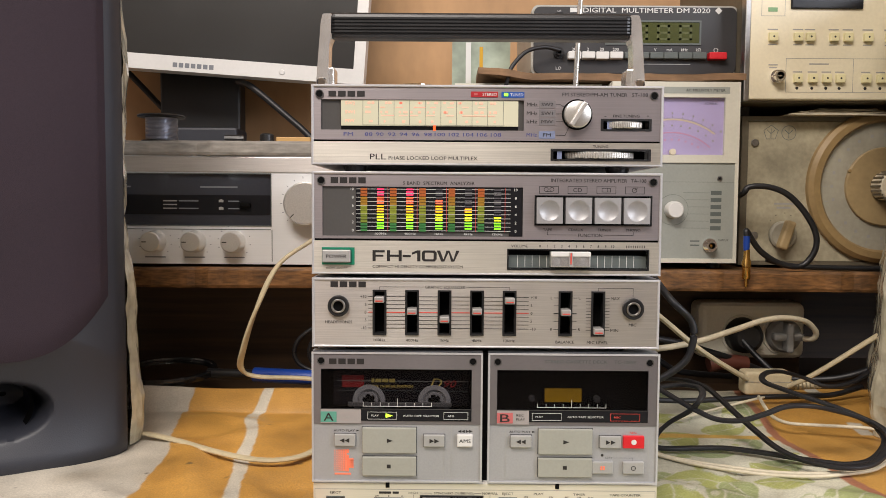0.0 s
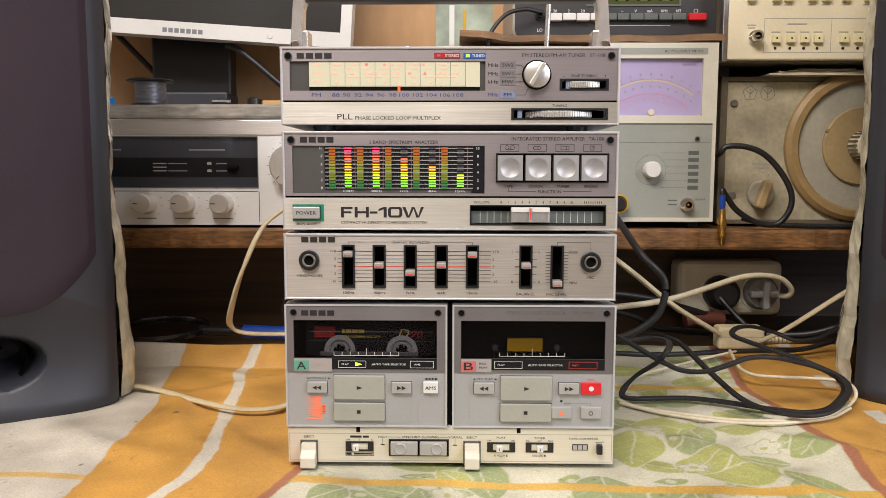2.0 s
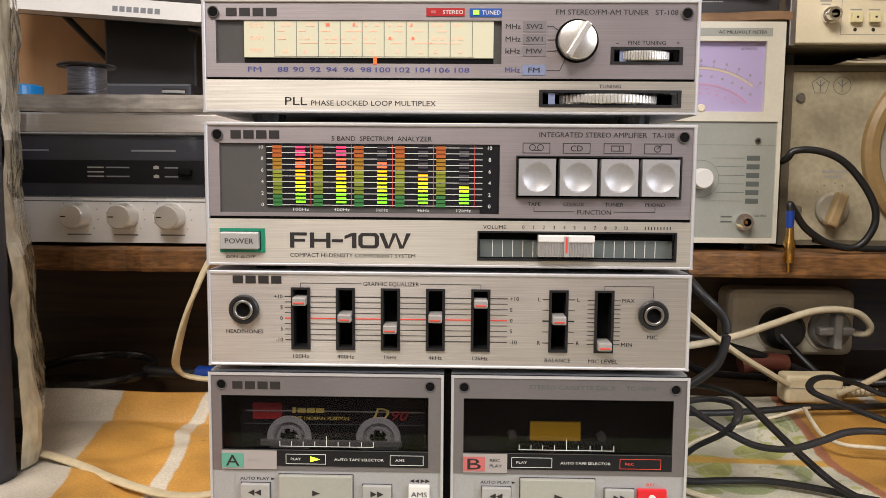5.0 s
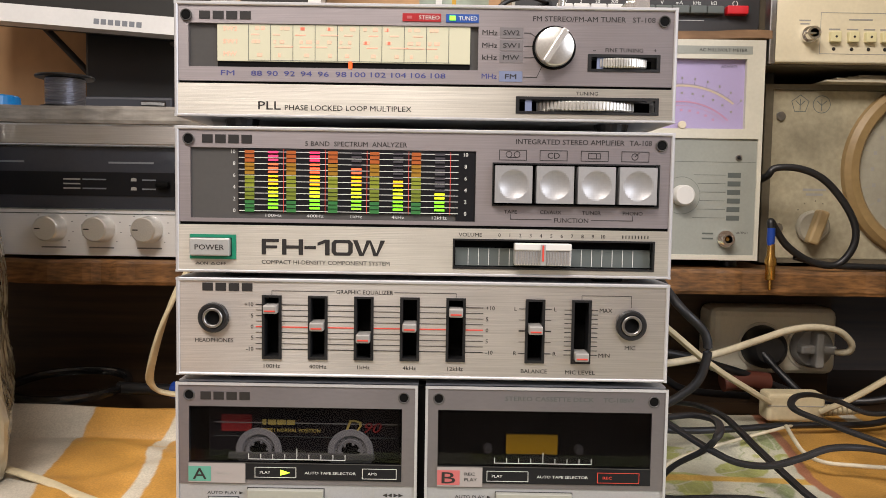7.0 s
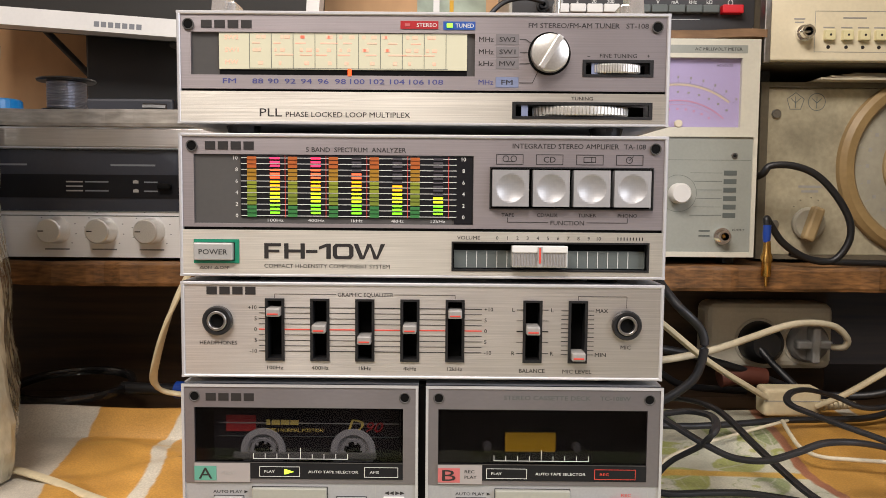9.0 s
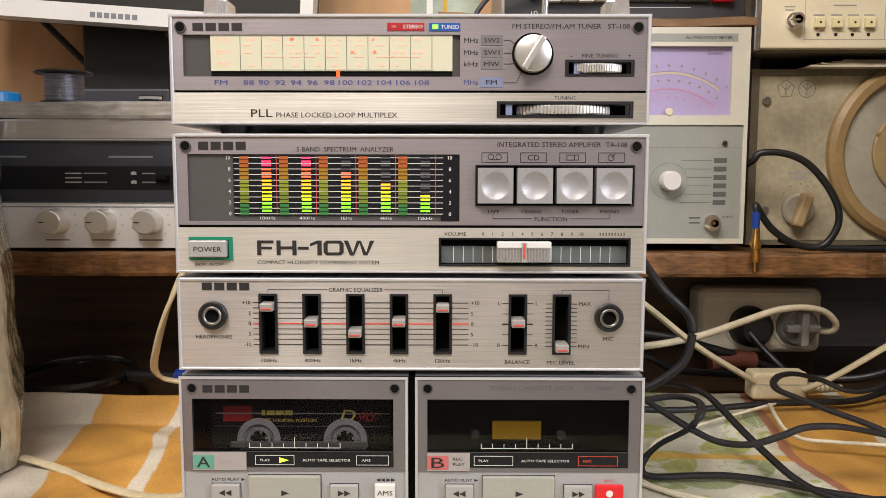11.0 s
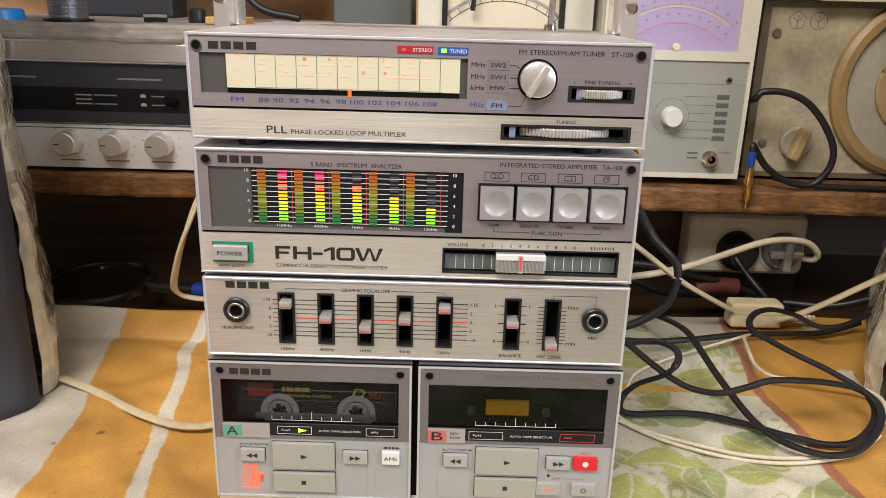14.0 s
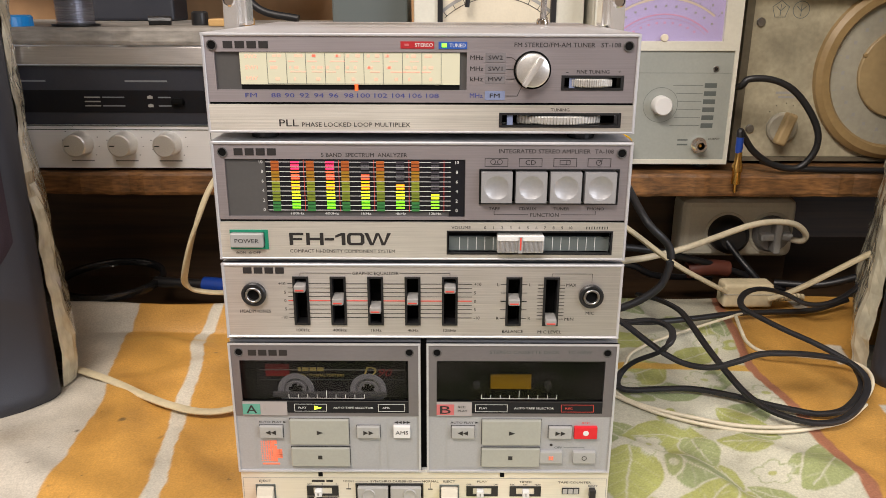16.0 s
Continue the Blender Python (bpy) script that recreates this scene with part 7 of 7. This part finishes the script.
spk = loudspeaker()
spk.matrix_basis = Matrix.Translation((-0.365, 0.0964, 0.0080)) @ Matrix.Rotation(radians(28), 4, "Z")
copy_thing(spk, Matrix.Translation((0.438, 0.125, 0.0080)) @ Matrix.Rotation(radians(-28), 4, "Z"))

# ---- leads on the bench ----


def lead(name, pts, r, mat, label, wide=1.0):
    return solid(name, tube(pts, r, 10, 12, wide), mat, label, "cable", group="leads on the bench", smooth=True)


lead("black_flex", [(0.156, 0.179, 0.056), (0.178, 0.176, 0.06), (0.189, 0.16, 0.062), (0.189, 0.146, 0.06), (0.184, 0.14, 0.055), (0.179, 0.147, 0.045), (0.166, 0.162, 0.03), (0.156, 0.165, 0.018), (0.151, 0.152, 0.014), (0.159, 0.146, 0.013), (0.184, 0.148, 0.013), (0.211, 0.148, 0.013), (0.239, 0.138, 0.0125), (0.26, 0.125, 0.0125), (0.278, 0.116, 0.0125), (0.292, 0.11, 0.013), (0.308, 0.109, 0.016), (0.322, 0.117, 0.021), (0.334, 0.132, 0.026), (0.338, 0.151, 0.03), (0.321, 0.147, 0.04), (0.294, 0.136, 0.049), (0.267, 0.124, 0.056), (0.248, 0.124, 0.055), (0.232, 0.124, 0.049), (0.214, 0.126, 0.043), (0.198, 0.136, 0.041), (0.184, 0.142, 0.046), (0.171, 0.155, 0.052), (0.159, 0.17, 0.058), (0.151, 0.177, 0.062)], 0.0025, M_CABLE, "black twin flex looped on the oilcloth", 1.15)
lead("black_flex", [(0.197, 0.286, 0.04), (0.21, 0.254, 0.046), (0.222, 0.235, 0.044), (0.226, 0.209, 0.04), (0.229, 0.181, 0.035), (0.235, 0.151, 0.028), (0.243, 0.127, 0.021), (0.253, 0.108, 0.018), (0.268, 0.094, 0.0175), (0.284, 0.089, 0.0175), (0.302, 0.093, 0.019), (0.319, 0.105, 0.024), (0.334, 0.125, 0.029), (0.335, 0.14, 0.034), (0.327, 0.155, 0.038), (0.312, 0.171, 0.043), (0.295, 0.187, 0.047), (0.281, 0.207, 0.05), (0.273, 0.222, 0.052), (0.277, 0.24, 0.053), (0.29, 0.257, 0.054), (0.309, 0.269, 0.052), (0.331, 0.272, 0.046), (0.348, 0.262, 0.04), (0.368, 0.26, 0.042), (0.392, 0.269, 0.05), (0.423, 0.284, 0.07)], 0.0025, M_CABLE, "black twin flex curling round a pale connector", 1.15)
lead("black_lead", [(0.16, 0.244, 0.03), (0.199, 0.246, 0.028), (0.245, 0.26, 0.026), (0.286, 0.274, 0.025), (0.323, 0.278, 0.025), (0.364, 0.281, 0.026), (0.402, 0.293, 0.032)], 0.0027, M_CABLE, "black lead along the back of the cloth")
lead("pale_lead", [(0.147, 0.151, 0.0105), (0.155, 0.135, 0.0105), (0.173, 0.12, 0.0108), (0.199, 0.107, 0.011), (0.225, 0.097, 0.011), (0.252, 0.094, 0.011), (0.282, 0.097, 0.0112), (0.31, 0.107, 0.0115), (0.335, 0.128, 0.013), (0.354, 0.151, 0.016), (0.358, 0.168, 0.02), (0.35, 0.181, 0.021), (0.333, 0.19, 0.02), (0.308, 0.198, 0.019), (0.287, 0.204, 0.019), (0.279, 0.218, 0.021), (0.279, 0.235, 0.025), (0.28, 0.253, 0.031)], 0.0016, M_IVORYLIGHT, "thin pale lead curling on the oilcloth", 1.0)
lead("pale_lead", [(0.147, 0.141, 0.0105), (0.157, 0.13, 0.0105), (0.175, 0.113, 0.0108), (0.2, 0.099, 0.011), (0.226, 0.09, 0.011), (0.254, 0.088, 0.011), (0.283, 0.093, 0.0112), (0.31, 0.103, 0.0115), (0.336, 0.125, 0.0125)], 0.0014, M_IVORYLIGHT, "thin pale lead curling on the oilcloth", 1.0)
lead("pale_lead", [(0.164, 0.187, 0.012), (0.176, 0.211, 0.014), (0.204, 0.233, 0.016), (0.243, 0.252, 0.02), (0.279, 0.267, 0.024), (0.304, 0.279, 0.026)], 0.0013, M_IVORYLIGHT, "thin pale lead curling on the oilcloth", 1.0)
lead("ivory_cable", [(0.12, 0.24, 0.155), (0.179, 0.255, 0.111), (0.228, 0.275, 0.073), (0.285, 0.299, 0.038)], 0.0031, M_IVORY, "ivory mains cable running down to a connector", 1.25)
lead("ivory_cable", [(0.328, 0.296, 0.031), (0.350, 0.281, 0.049), (0.397, 0.258, 0.0915), (0.43, 0.245, 0.117), (0.50, 0.25, 0.15)], 0.0031, M_IVORY, "ivory mains cable rising towards the shelf", 1.25)
pc = thing("cable_connector", (0.30, 0.305, 0.022), "ivory inline mains connector lying on the cloth", "connector")
part("body", box(0.2840, 0.3330, 0.297, 0.318, 0.0210, 0.0455, 0.0035, 3), M_IVORY, pc)
part("seam", box(0.2839, 0.3331, 0.2966, 0.2975, 0.0348, 0.0354), M_GREYPLUG, pc)
part("strain_relief", join(*[lathe([(0, 0), (0.0052 - i * 0.0003, 0), (0.0052 - i * 0.0003, 0.0028), (0, 0.0028)], (0.3330 + i * 0.0042, 0.305, 0.030), "X", 18) for i in range(8)]), M_IVORY, pc)
solid("brown_connector", tube([(0.262, 0.345, 0.043), (0.275, 0.346, 0.045), (0.29, 0.348, 0.045), (0.305, 0.35, 0.043)], 0.0085, 6, 14), M_BROWN, "brown rubber connector under the socket", "connector", smooth=True)
lead("black_lead", [(0.150, 0.33, 0.185), (0.163, 0.29, 0.172), (0.181, 0.225, 0.132), (0.203, 0.22, 0.107), (0.201, 0.22, 0.079), (0.188, 0.222, 0.063), (0.165, 0.225, 0.050), (0.13, 0.23, 0.042)], 0.0034, M_CABLE, "black audio lead hanging behind the deck")
lead("black_lead", [(0.13, 0.30, 0.082), (0.18, 0.315, 0.078), (0.225, 0.325, 0.070), (0.255, 0.335, 0.060), (0.285, 0.345, 0.050), (0.33, 0.36, 0.032)], 0.0036, M_CABLE, "black lead crossing below the sockets")
lead("black_lead", [(0.12, 0.33, 0.062), (0.165, 0.335, 0.058), (0.205, 0.345, 0.048), (0.235, 0.36, 0.032), (0.30, 0.38, 0.022)], 0.0034, M_CABLE, "black lead crossing below the sockets")
lead("black_lead", [(0.36, 0.36, 0.024), (0.40, 0.34, 0.030), (0.445, 0.335, 0.045), (0.50, 0.35, 0.060), (0.58, 0.37, 0.065)], 0.0038, M_CABLE, "black lead crossing below the sockets")
lead("ivory_cable", [(-0.34, 0.200, 0.014), (-0.31, 0.184, 0.0135), (-0.29, 0.176, 0.0135), (-0.255, 0.157, 0.0132), (-0.224, 0.136, 0.0130), (-0.197, 0.121, 0.0124), (-0.173, 0.112, 0.0122), (-0.154, 0.113, 0.0122), (-0.138, 0.126, 0.0122), (-0.120, 0.165, 0.0122), (-0.08, 0.215, 0.0122)], 0.0021, M_IVORY, "ivory twin speaker lead lying on the cloth", 1.8)
lead("ivory_cable", [(-0.13, 0.31, 0.20), (-0.164, 0.295, 0.177), (-0.195, 0.285, 0.153), (-0.213, 0.27, 0.112), (-0.228, 0.275, 0.070), (-0.2335, 0.287, 0.047), (-0.2185, 0.294, 0.0375), (-0.165, 0.290, 0.0365), (-0.135, 0.278, 0.031), (-0.108, 0.25, 0.014)], 0.0026, M_IVORY, "ivory lead hanging from the receiver", 1.3)
for k, (dx, dz) in enumerate(((0.0, 0.0), (0.016, 0.006))):
    lead("black_lead", [(-0.125 + dx, 0.345, 0.095 + dz), (-0.155 + dx, 0.340, 0.088 + dz), (-0.183 + dx, 0.335, 0.070), (-0.188 + dx, 0.335, 0.050), (-0.172 + dx, 0.335, 0.036), (-0.13 + dx, 0.335, 0.032)], 0.0024, M_CABLE, "thin black lead looped behind the deck")
